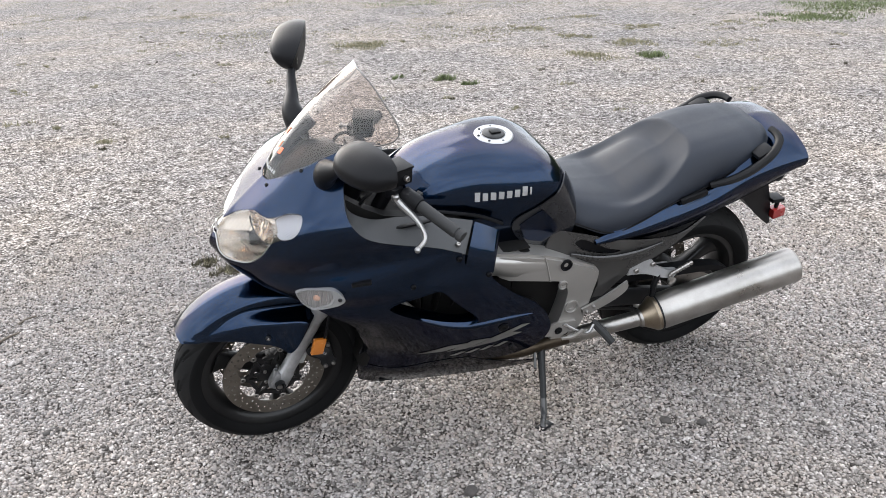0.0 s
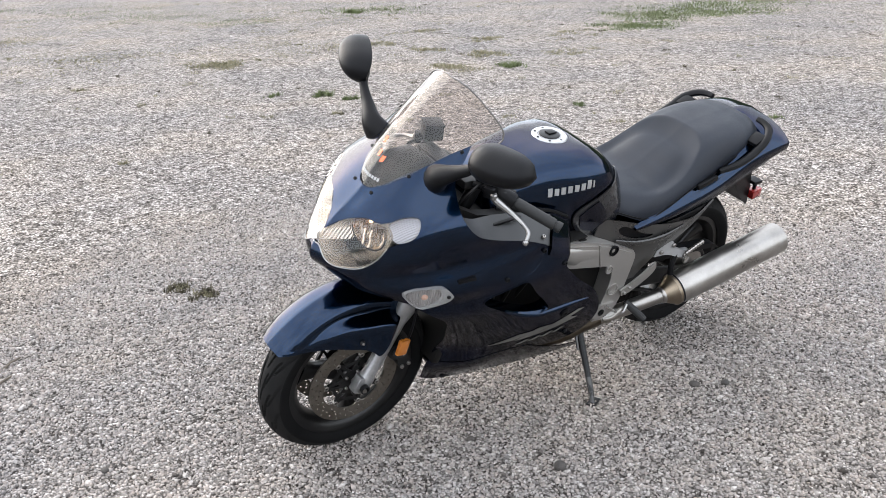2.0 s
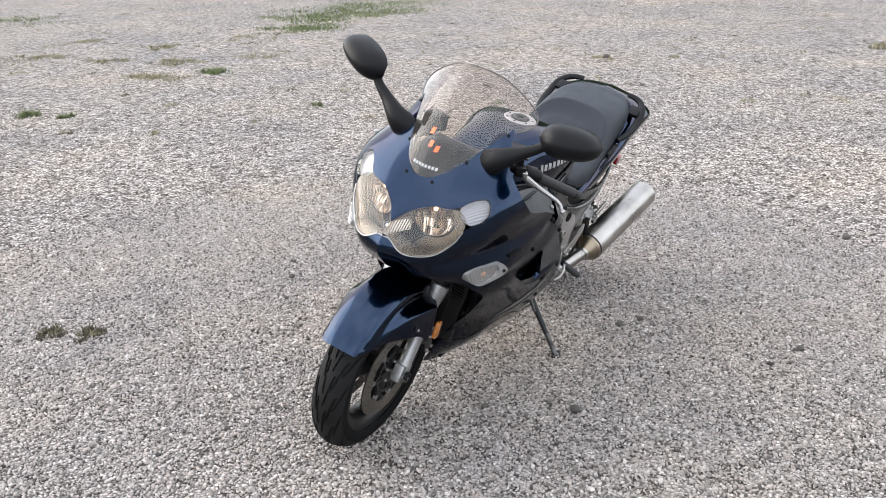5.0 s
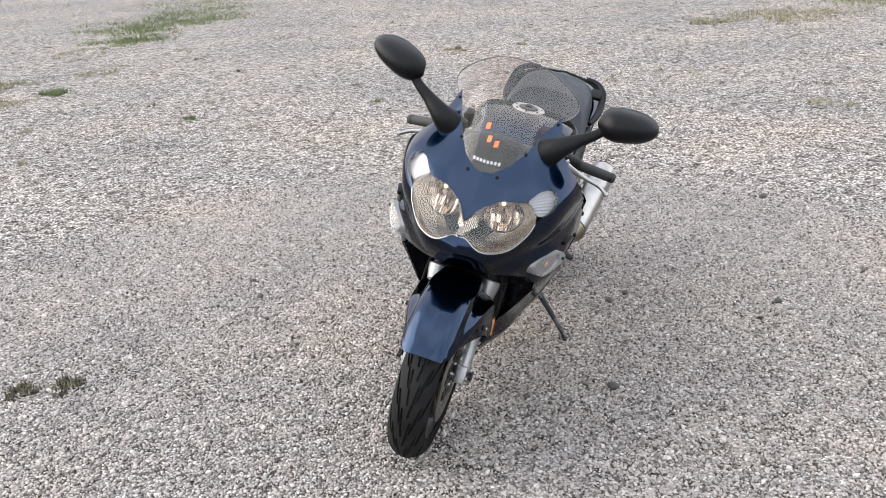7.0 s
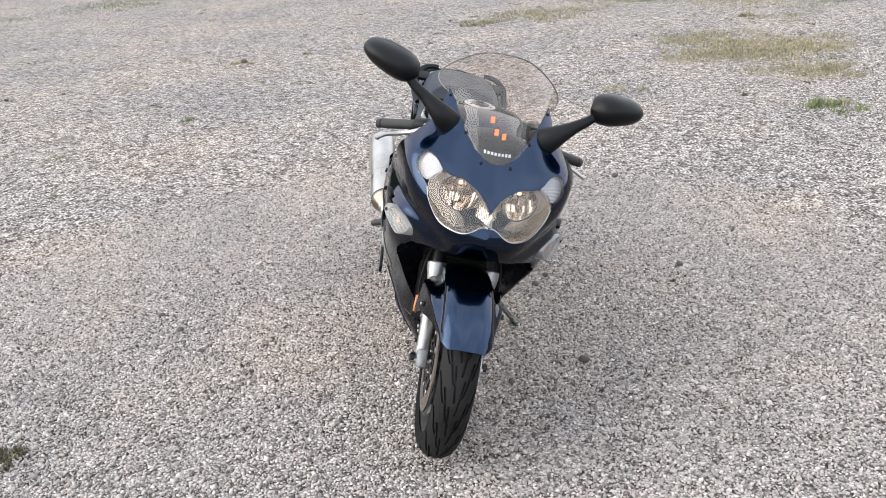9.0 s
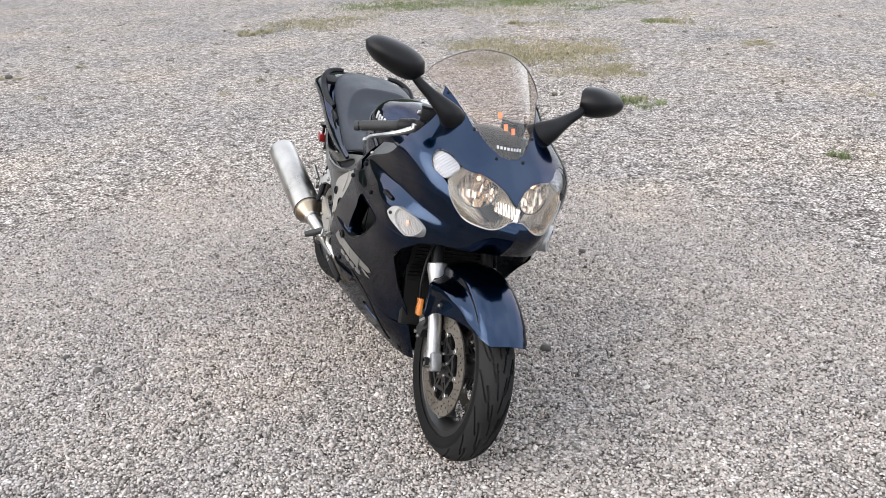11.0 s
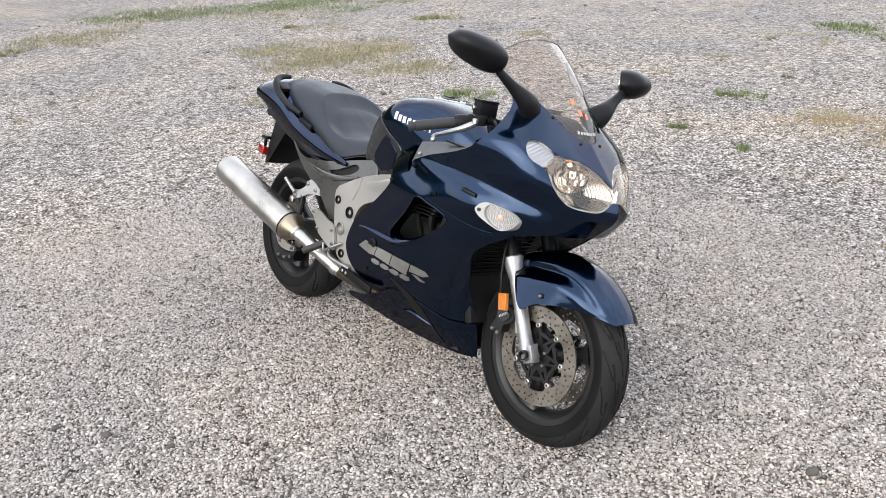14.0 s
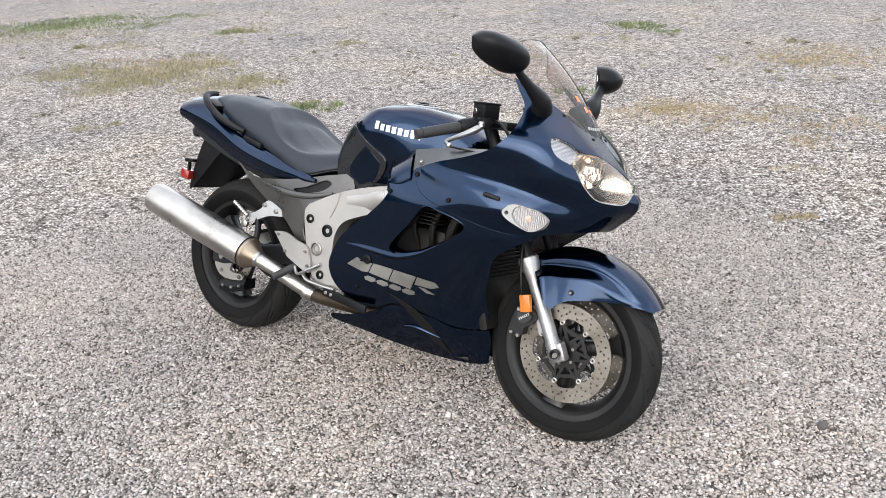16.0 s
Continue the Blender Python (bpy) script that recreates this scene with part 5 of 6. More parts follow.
for s in SIDES:
    fillbox("crankcase_side", (0.675, 0.11 * s, 0.46), (0.20, 0.12, 0.28), ENGINE, 0.03, parent=eng)
    part("clutch_cover", mesh_of(*lathe([(0.085, -0.05), (0.085, 0.0), (0.075, 0.012), (0.03, 0.016), (0.0005, 0.016)], (0.74, 0.205 * s, 0.41), (0, s, 0), 28)), ENGINE, eng)
    for k in range(3):
        v, f = tube([(1.14 - 0.075 * k, 0.14 * s, 0.72), (1.11 - 0.075 * k, 0.185 * s, 0.62), (1.08 - 0.055 * k, 0.15 * s, 0.50)], 0.015 - 0.003 * k, 8)
        part("coolant_hose", mesh_of(v, f), ENGINE, eng)
    v, f = tube([(1.16, 0.2 * s, 0.60), (1.10, 0.21 * s, 0.54)], 0.012, 10, 1)
    part("frame_strut", mesh_of(v, f), STEEL, eng)
    v, f = plate(smooth_loop([(1.35, 0.97), (1.2, 0.88), (1.0, 0.85), (0.9, 0.78), (0.85, 0.66), (0.97, 0.7), (1.2, 0.78), (1.33, 0.85)], (), 3), [], 0.13 * s, 0.165 * s)
    part("frame_spar", mesh_of(v, f), ENGINE, BIKE)
# inner wall under the nose
v, f = loft([[(1.60, -0.06, 0.735), (1.60, 0.06, 0.735), (1.59, 0.06, 0.72), (1.59, -0.06, 0.72)], [(1.50, -0.17, 0.73), (1.50, 0.17, 0.73), (1.49, 0.17, 0.70), (1.49, -0.17, 0.70)], [(1.36, -0.22, 0.72), (1.36, 0.22, 0.72), (1.35, 0.2, 0.68), (1.35, -0.2, 0.68)], [(1.22, -0.2, 0.68), (1.22, 0.2, 0.68), (1.22, 0.18, 0.62), (1.22, -0.18, 0.62)]])
part("inner_fairing", mesh_of(v, f), BLACK, BIKE, "black inner fairing")

# ---- steering, bars ----
for s in SIDES:
    up = Vector((-math.sin(radians(27)), 0, math.cos(radians(27))))
    foot = Vector((1.500, 0.088 * s, 0.262))
    v, f = lathe([(0.024, 0.0), (0.026, 0.006), (0.026, 0.05), (0.0225, 0.06), (0.0225, 0.26), (0.025, 0.275), (0.033, 0.315), (0.034, 0.332), (0.03, 0.336)], foot, up, 24)
    leg = part("fork_leg", mesh_of(v, f, angle=28), LEGS, BIKE, "silver fork leg")
    part("axle_clamp", mesh_of(*box(foot + Vector((0.003, 0.002 * s, 0.022)), (0.046, 0.036, 0.060), pose(0, 0, 0, 0, -25, 0), 0.008)), LEGS, leg)
    v, f = lathe([(0.016, 0.0), (0.016, 0.012), (0.012, 0.013), (0.011, 0.004), (0.0005, 0.004)], (1.503, 0.114 * s, 0.283), (0, s, 0), 20)
    part("axle_nut", mesh_of(v, f), DARKGREY, leg)
    v, f = lathe([(0.0215, 0.33), (0.0215, 0.78)], foot, up, 18)
    part("fork_tube", mesh_of(v, f), BLACK, leg)
    # reflector and caliper
    part("fork_reflector", mesh_of(*box((1.385, 0.132 * s, 0.422), (0.040, 0.014, 0.056), pose(0, 0, 0, 0, -14, 8 * s), 0.004)), AMBERBODY, leg, "amber side reflector")
    v, f = plate(smooth_loop([(1.338, 0.385), (1.365, 0.402), (1.402, 0.398), (1.414, 0.375), (1.398, 0.352), (1.372, 0.335), (1.366, 0.308), (1.335, 0.300), (1.318, 0.318), (1.333, 0.345)], (), 3), [], 0.045 * s, 0.098 * s)
    cal = part("brake_caliper", mesh_of(v, f, angle=30), DARKGREY, leg, "dark grey brake caliper")
    v, f = plate(smooth_loop([(1.345, 0.378), (1.365, 0.39), (1.392, 0.386), (1.398, 0.372), (1.378, 0.352), (1.350, 0.355)], (), 3), [], 0.098 * s, 0.106 * s)
    part("caliper_cap", mesh_of(v, f, angle=30), GRIP, cal)
    for k in range(6):
        part("caliper_mark", mesh_of(*box((1.356 + 0.006 * k, 0.1065 * s, 0.362 + 0.0042 * k), (0.0035, 0.0015, 0.008), pose(0, 0, 0, 0, -35, 0), 0)), SILVER, cal)
    part("caliper_bracket", mesh_of(*box((1.432, 0.082 * s, 0.375), (0.055, 0.012, 0.09), pose(0, 0, 0, 0, -20, 0), 0.004)), SILVER, leg)
    for x, z in ((1.347, 0.392), (1.33, 0.312), (1.355, 0.306)):
        bolt((x, 0.1 * s, z), (0, s, 0), 0.007, cal, STEEL)
    v, f = tube([(1.37, 0.115 * s, 0.40), (1.36, 0.13 * s, 0.47), (1.345, 0.125 * s, 0.56), (1.33, 0.1 * s, 0.66)], 0.0045, 6)
    part("brake_hose", mesh_of(v, f), BLACK, leg)
    # bar, grip, lever
    g0, g1 = Vector((1.05, 0.36 * s, 0.911)), Vector((1.128, 0.238 * s, 0.948))
    gd = (g0 - g1).normalized()
    GL = (g0 - g1).length
    bar = part("handlebar", mesh_of(*tube([g1, (1.165, 0.185 * s, 0.965), (1.205, 0.13 * s, 0.97)], 0.012, 10)), BLACK, BIKE, "black clip-on handlebar")
    v, f = lathe([(0.015, 0)] + [(0.0165 + 0.0009 * (k % 2), 0.006 + k * (GL - 0.03) / 18) for k in range(19)] + [(0.0165, GL - 0.022), (0.0135, GL - 0.02), (0.0135, GL - 0.016), (0.0165, GL - 0.014), (0.0165, GL), (0.006, GL + 0.001)], g1, gd, 18)
    part("grip", mesh_of(v, f, angle=25), GRIP, bar, "black rubber grip")
    sw = g1 - gd * 0.028
    part("switch_housing", mesh_of(*lathe([(0.019, -0.032), (0.023, -0.026), (0.024, 0.02), (0.02, 0.028)], sw, gd, 16)), BLACK, bar)
    part("switch_box", mesh_of(*box(sw + Vector((-0.012, 0, -0.014)), (0.03, 0.035, 0.035), pose(0, 0, 0, 0, 15, 30 * s), 0.006)), BLACK, bar)
    v, f = tube([(1.193, 0.188 * s, 0.968), (1.176, 0.212 * s, 0.948), (1.150, 0.25 * s, 0.925), (1.138, 0.29 * s, 0.910), (1.144, 0.33 * s, 0.900), (1.172, 0.354 * s, 0.892)], [0.009, 0.012, 0.009, 0.0075, 0.0065, 0.0055], 10, flat=1.0)
    lev = part("brake_lever" if s < 0 else "clutch_lever", mesh_of(v, f), ALU, bar, "polished aluminium hand lever")
    part("lever_ball", mesh_of(*lathe([(0.0005, -0.009), (0.006, -0.007), (0.009, 0), (0.006, 0.007), (0.0005, 0.009)], (1.174, 0.356 * s, 0.892), (0.6, s, -0.3), 12)), ALU, lev)
    part("lever_knob", mesh_of(*lathe([(0.008, -0.01), (0.011, -0.006), (0.011, 0.006), (0.008, 0.01)], (1.186, 0.205 * s, 0.962), (0, 0, 1), 14)), ALU, lev)
    part("lever_clamp", mesh_of(*box((1.183, 0.185 * s, 0.968), (0.04, 0.035, 0.034), pose(0, 0, 0, 0, 0, 32 * s), 0.007)), BLACK, bar)
    part("bar_clamp", mesh_of(*lathe([(0.017, -0.014), (0.021, -0.010), (0.021, 0.010), (0.017, 0.014)], sw + gd.normalized() * -0.062, gd, 16)), BLACK, bar)
    for dx, dz, mat in ((0.012, 0.018, DARKGREY), (-0.022, 0.012, GRIP), (-0.026, -0.012, DARKGREY)):
        part("switch_button", mesh_of(*box(sw + Vector((dx, -0.004 * s, dz)), (0.014, 0.018, 0.010), pose(0, 0, 0, 0, 20, 30 * s), 0.003)), mat, bar)
    part("fluid_reservoir", mesh_of(*box((1.165, 0.152 * s, 1.003), (0.06, 0.062, 0.046), pose(0, 0, 0, 0, 0, 20 * s), 0.005)), BLACK, bar, "black fluid reservoir")
    part("reservoir_lid", mesh_of(*box((1.165, 0.152 * s, 1.029), (0.064, 0.066, 0.008), pose(0, 0, 0, 0, 0, 20 * s), 0.003)), BLACK, bar)
    bolt((1.148, 0.185 * s, 1.003), (-0.4, 0.9 * s, 0), 0.009, bar, STEEL)
    v, f = tube([(1.19, 0.15 * s, 0.98), (1.24, 0.165 * s, 0.965), (1.27, 0.14 * s, 0.9), (1.25, 0.12 * s, 0.82)], 0.005, 6)
    part("control_cable", mesh_of(v, f), BLACK, bar)
fillbox("triple_clamp", (1.205, 0, 0.965), (0.06, 0.26, 0.03), DARKGREY, 0.01)
v, f = lathe([(0.03, -0.25), (0.03, 0)], (1.205, 0, 0.965), (-0.42, 0, 0.9), 16)
part("steering_stem", mesh_of(v, f), BLACK, BIKE)

# ---- wheels ----
def tyre_mesh(c, R, W, period, na=1100, ns=76):
    phi = np.linspace(0, 2 * math.pi, na, endpoint=False)
    t = np.linspace(-1, 1, ns)
    y = W / 2 * np.sin(t * 1.25) / math.sin(1.25)
    drop = (R * 0.26) * (1 - np.cos(t * 1.25)) / (1 - math.cos(1.25)) * (W / 0.12) ** 0.35 * 0.55
    P, T = np.meshgrid(phi, t, indexing="ij")
    rr = R - np.broadcast_to(drop, P.shape).copy()
    depth = np.zeros_like(P)
    per = 2 * math.pi / period
    for side in (1, -1):
        for shift, lo, hi, sweep, half in ((0.0, 0.03, 0.24, 0.8, 0.0026), (0.42, 0.16, 0.55, 0.85, 0.0033), (0.9, 0.42, 0.92, 0.75, 0.0033)):
            k = np.clip((T * side - lo) / (hi - lo), 0, 1)
            cen = per * (shift + (0.33 if side < 0 else 0)) + sweep * per * k * k * (3 - 2 * k)
            slope = sweep * per * 6 * k * (1 - k) * R
            d = (P - cen + per / 2) % per - per / 2
            lat = (hi - lo) * W * 0.62
            depth += 0.007 * ((np.abs(d) * R * lat / np.hypot(lat, slope) < half) & (T * side > lo) & (T * side < hi))
    rr -= np.minimum(depth, 0.007)
    v = np.stack([c[0] + rr * np.cos(P), c[1] + np.broadcast_to(y, P.shape), c[2] + rr * np.sin(P)], -1)
    side_r = R - drop[-1]
    rim_r = 0.222
    rings = [list(v[i]) for i in range(na)]
    out = []
    for i in range(na):
        ca, sa = math.cos(phi[i]), math.sin(phi[i])
        wall = []
        for k in (0.3, 0.65, 1.0):
            r = side_r + (rim_r - side_r) * k
            wall.append((c[0] + r * ca, c[1] + (W / 2) * (1 + 0.03 * math.sin(k * 3) - 0.16 * k), c[2] + r * sa))
        left = [(p[0], 2 * c[1] - p[1], p[2]) for p in wall][::-1]
        out.append(left + rings[i] + wall)
    n = len(out[0])
    flat = [p for r in out for p in r]
    fs = [(i * n + j, ((i + 1) % na) * n + j, ((i + 1) % na) * n + j + 1, i * n + j + 1) for i in range(na) for j in range(n - 1)]
    me = mesh_of(flat, [f[::-1] for f in fs], True, 40)
    for mat in (RUBBER, TREAD, GROOVE):
        me.materials.append(mat)
    kind = np.zeros((na, n - 1), np.int32)
    kind[:, 5:-5] = 1
    cutin = np.zeros((na, n), bool)
    cutin[:, 3:3 + ns] = depth > 0
    kind[cutin[:, :-1] & cutin[:, 1:] & np.roll(cutin, -1, 0)[:, :-1]] = 2
    me.polygons.foreach_set("material_index", kind.ravel())
    return me


def cast_wheel(name, c, W, hub, label):
    """Rim with its hub and three spokes as parts."""
    w = W / 2
    prof = [(0.205, -w * 0.85), (0.226, -w * 0.88), (0.228, -w * 0.80), (0.212, -w * 0.72), (0.196, -w * 0.5), (0.19, 0), (0.196, w * 0.5), (0.212, w * 0.72), (0.228, w * 0.80), (0.226, w * 0.88), (0.205, w * 0.85),
            (0.196, w * 0.7), (0.183, w * 0.45), (0.178, 0), (0.183, -w * 0.45), (0.196, -w * 0.7), (0.205, -w * 0.85)]
    wheel = part(name, mesh_of(*lathe(prof, c, (0, 1, 0), 72, cap=False), angle=40), RIM, BIKE, label)
    part("hub", mesh_of(*lathe([(0.022, -hub), (0.034, -hub), (0.04, -hub * 0.6), (0.045, 0), (0.04, hub * 0.6), (0.034, hub), (0.022, hub)], c, (0, 1, 0), 28), angle=40), RIM, wheel)
    for k in range(3):
        a = radians(20 + 120 * k)
        rings = []
        for r, half, th in ((0.03, 0.034, 0.036), (0.07, 0.026, 0.03), (0.12, 0.023, 0.024), (0.16, 0.030, 0.03), (0.186, 0.05, 0.036)):
            ring = []
            for q in np.linspace(0, 2 * math.pi, 14, endpoint=False):
                ct, st = math.cos(q), math.sin(q)
                tx = half * math.copysign(abs(ct) ** 0.6, ct)
                ty = th * math.copysign(abs(st) ** 0.6, st)
                ring.append((c[0] + r * math.cos(a) - tx * math.sin(a), c[1] + ty, c[2] + r * math.sin(a) + tx * math.cos(a)))
            rings.append(ring)
        part("spoke", mesh_of(*loft(rings), angle=40), RIM, wheel)
    return wheel


def circle(r, n, cx=0.0, cz=0.0, ph=0.0):
    return np.array([(cx + r * math.cos(ph + 2 * math.pi * k / n), cz + r * math.sin(ph + 2 * math.pi * k / n)) for k in range(n)])


def brake_disc(c, y, ro, ri, parent, tabs=7, n=84):
    """Drilled ring whose inner edge is scalloped between the tabs that hold it."""
    core = np.array([(c[0] + r * math.cos(a), c[2] + r * math.sin(a)) for a, r in ((a, ri - 0.013 * max(0, math.cos(tabs * a)) ** 2) for a in np.linspace(0, 2 * math.pi, 140, endpoint=False))])
    holes = [core]
    for k in range(n):
        r = ri + (ro - ri) * (0.16, 0.5, 0.84, 0.5, 0.3, 0.7)[k % 6]
        a = 2 * math.pi * k / n
        holes.append(circle(0.0036, 7, c[0] + r * math.cos(a), c[2] + r * math.sin(a)))
    v, f = plate(circle(ro, 110, c[0], c[2]), holes, y - 0.0025, y + 0.0025, 0.03, 0.014)
    return part("brake_disc", mesh_of(v, f, angle=30), DISC, parent, "drilled steel brake disc with a film of rust")


def disc_carrier(c, y, ri, parent, tabs=7):
    """Black spider with forked arms, and the bobbins that hold the disc."""
    pts = []
    for a in np.linspace(0, 2 * math.pi, 150, endpoint=False):
        lobe = max(0, math.cos(tabs * a)) ** 2
        r = ri * (0.80 + 0.22 * lobe)
        pts.append((c[0] + r * math.cos(a), c[2] + r * math.sin(a)))
    holes = [circle(0.026, 18, c[0], c[2])]
    for k in range(tabs):
        a = 2 * math.pi * (k + 0.5) / tabs
        holes.append(smooth_loop([(c[0] + ri * r * math.cos(a + o), c[2] + ri * r * math.sin(a + o)) for r, o in ((0.42, 0.0), (0.70, 0.27), (0.70, -0.27))], range(3), 2))
        b = 2 * math.pi * k / tabs
        holes.append(smooth_loop([(c[0] + ri * r * math.cos(b + o), c[2] + ri * r * math.sin(b + o)) for r, o in ((0.86, 0.0), (0.55, 0.12), (0.55, -0.12))], range(3), 2))
    v, f = plate(np.array(pts), holes, y - 0.004, y + 0.004, 0.02, 0.008)
    part("disc_carrier", mesh_of(v, f, angle=30), RIM, parent)
    s = 1 if y > c[1] else -1
    for k in range(tabs):
        a = 2 * math.pi * k / tabs
        v, f = lathe([(0.0095, -0.005), (0.0095, 0.004), (0.007, 0.0055), (0.004, 0.005), (0.003, 0.002)], (c[0] + ri * math.cos(a), y, c[2] + ri * math.sin(a)), (0, s, 0), 12)
        part("bobbin", mesh_of(v, f), STEEL, parent)
    for k in range(5):
        a = 2 * math.pi * k / 5 + 0.6
        bolt((c[0] + 0.036 * math.cos(a), y + 0.004 * s, c[2] + 0.036 * math.sin(a)), (0, s, 0), 0.006, parent, STEEL)


fw = cast_wheel("front_wheel", FRONT, 0.108, 0.06, "black three-spoke cast wheel")
part("tyre", tyre_mesh(FRONT, 0.297, 0.12, 15), RUBBER, fw, "black road tyre with curved grooves")
for s in SIDES:
    brake_disc(FRONT, 0.059 * s, 0.160, 0.113, fw)
    disc_carrier(FRONT, 0.057 * s, 0.099, fw)
v, f = tube([(1.508, -0.125, 0.277), (1.508, 0.125, 0.277)], 0.011, 14, 1)
part("axle", mesh_of(v, f), STEEL, fw)
rw = cast_wheel("rear_wheel", REAR, 0.162, 0.08, "black three-spoke cast wheel")
part("tyre", tyre_mesh(REAR, 0.312, 0.178, 12), RUBBER, rw, "black wide rear road tyre")
brake_disc(REAR, -0.09, 0.115, 0.08, rw, 5, 48)
disc_carrier(REAR, -0.088, 0.068, rw, 5)
v, f = lathe([(0.08, -0.003), (0.098, -0.003), (0.098, 0.003), (0.08, 0.003)], (0, 0.105, 0.311), (0, 1, 0), 45)
part("chain_sprocket", mesh_of(v, f, angle=20), STEEL, rw)
v, f = tube([(0, -0.16, 0.311), (0, 0.16, 0.311)], 0.012, 14, 1)
part("axle", mesh_of(v, f), STEEL, rw)

# swingarm
swing = fillbox("swingarm", (0.47, 0, 0.40), (0.08, 0.3, 0.09), DARKGREY, 0.02, label="dark swingarm")
for s in SIDES:
    rings = []
    for x, z, h, w in ((0.50, 0.41, 0.045, 0.018), (0.35, 0.385, 0.042, 0.016), (0.15, 0.345, 0.034, 0.014), (0.0, 0.311, 0.034, 0.014), (-0.06, 0.302, 0.024, 0.012)):
        rings.append([(x, 0.135 * s + w * math.copysign(abs(math.cos(a)) ** 0.5, math.cos(a)), z + h * math.copysign(abs(math.sin(a)) ** 0.5, math.sin(a))) for a in np.linspace(0, 2 * math.pi, 16, endpoint=False)])
    part("swingarm_leg", mesh_of(*loft(rings)), DARKGREY, swing)
v, f = tube([(0.57, 0.115, 0.455), (0.3, 0.11, 0.432), (0.0, 0.105, 0.405), (-0.09, 0.105, 0.36), (-0.09, 0.105, 0.27), (0.0, 0.105, 0.215), (0.3, 0.11, 0.30), (0.57, 0.115, 0.365)], 0.009, 8, 8)
part("drive_chain", mesh_of(v, f), DARKGREY, BIKE, "dark drive chain")
v, f = plate(smooth_loop([(0.46, 0.50), (0.3, 0.475), (0.1, 0.46), (-0.06, 0.44), (-0.13, 0.40), (-0.06, 0.42), (0.1, 0.43), (0.3, 0.445), (0.46, 0.46)], (0, 4, 8), 3), [], 0.11, 0.15)
part("chain_guard", mesh_of(v, f), BLACK, BIKE, "black chain guard")
v, f = plate(smooth_loop([(-0.06, 0.33), (-0.075, 0.27), (-0.04, 0.225), (0.02, 0.215), (0.09, 0.225), (0.085, 0.245), (0.02, 0.25), (0.03, 0.30), (0.0, 0.345)], (), 3), [], -0.112, -0.122)
stay = part("caliper_stay", mesh_of(v, f, angle=30), FRAME, BIKE, "silver rear caliper carrier")
for x, z in ((-0.05, 0.28), (-0.03, 0.245), (0.075, 0.235)):
    bolt((x, -0.124, z), (0, -1, 0), 0.008, stay, STEEL)
rc = part("rear_caliper", mesh_of(*loft([[(x, -0.10 + dy, z + dz) for dy, dz in ((-0.035, -0.02), (-0.042, 0.0), (-0.03, 0.022), (0.02, 0.022), (0.02, -0.02))] for x, z in ((-0.02, 0.185), (0.0, 0.187), (0.06, 0.19), (0.10, 0.205), (0.125, 0.215))]), angle=40), BLACK, BIKE, "black rear brake caliper")
for x in (0.005, 0.055, 0.10):
    bolt((x, -0.142, 0.19 + max(0, x - 0.05) * 0.3), (0, -1, 0), 0.007, rc, STEEL)
v, f = lathe([(0.03, 0), (0.045, 0.02), (0.045, 0.18), (0.03, 0.2)], (0.36, 0, 0.38), (0.1, 0, 1), 18)
part("shock_absorber", mesh_of(v, f), BLACK, BIKE)
# rear inner mudguard and plate carrier
rings = []
for x, z in ((0.42, 0.60), (0.28, 0.655), (0.12, 0.69), (-0.02, 0.73), (-0.14, 0.775), (-0.2, 0.80)):
    rings.append([(x, y, z + dz) for y, dz in ((-0.17, -0.01), (-0.16, 0.03), (0.16, 0.03), (0.17, -0.01), (0.13, -0.03), (-0.13, -0.03))])
part("rear_mudguard", mesh_of(*loft(rings)), BLACK, BIKE, "black rear mudguard")
rings = []
for x, z, w, th in ((-0.10, 0.775, 0.15, 0.10), (-0.17, 0.72, 0.13, 0.09), (-0.235, 0.63, 0.115, 0.06), (-0.292, 0.545, 0.10, 0.012)):
    rings.append([(x + th * 0.7, -w, z - th * 0.3), (x - th * 0.3, -w * 0.96, z + th * 0.3), (x - th * 0.3, w * 0.96, z + th * 0.3), (x + th * 0.7, w, z - th * 0.3), (x + th * 0.4, w * 0.85, z), (x + th * 0.4, -w * 0.85, z)])
pc = part("plate_carrier", mesh_of(*loft(rings), angle=20), BLACK, BIKE, "black number plate carrier")
for s in SIDES:
    part("reflector_arm", mesh_of(*box((-0.265, 0.112 * s, 0.665), (0.05, 0.045, 0.014), None, 0.003)), BLACK, pc)
    part("reflector_stem", mesh_of(*box((-0.285, 0.112 * s, 0.64), (0.012, 0.012, 0.05), None, 0.003)), BLACK, pc)
    part("rear_reflector", mesh_of(*box((-0.293, 0.112 * s, 0.605), (0.05, 0.034, 0.038), pose(0, 0, 0, 0, 10, 0), 0.004)), RED, pc, "red square reflector")
    part("rear_signal", mesh_of(*lathe([(0.014, 0), (0.022, 0.01), (0.022, 0.03), (0.0005, 0.04)], (-0.2, 0.13 * s, 0.79), (-0.2, s, 0), 14)), DARKGREY, pc)

# ---- front mudguard ----
FEN_T = (36, 39.5, 46, 54, 62, 74, 86, 96, 102, 107, 111, 114, 118, 123)
FEN_IN = (0.326, 0.312, 0.280, 0.250, 0.226, 0.200, 0.182, 0.164, 0.153, 0.160, 0.19, 0.235, 0.285, 0.295)


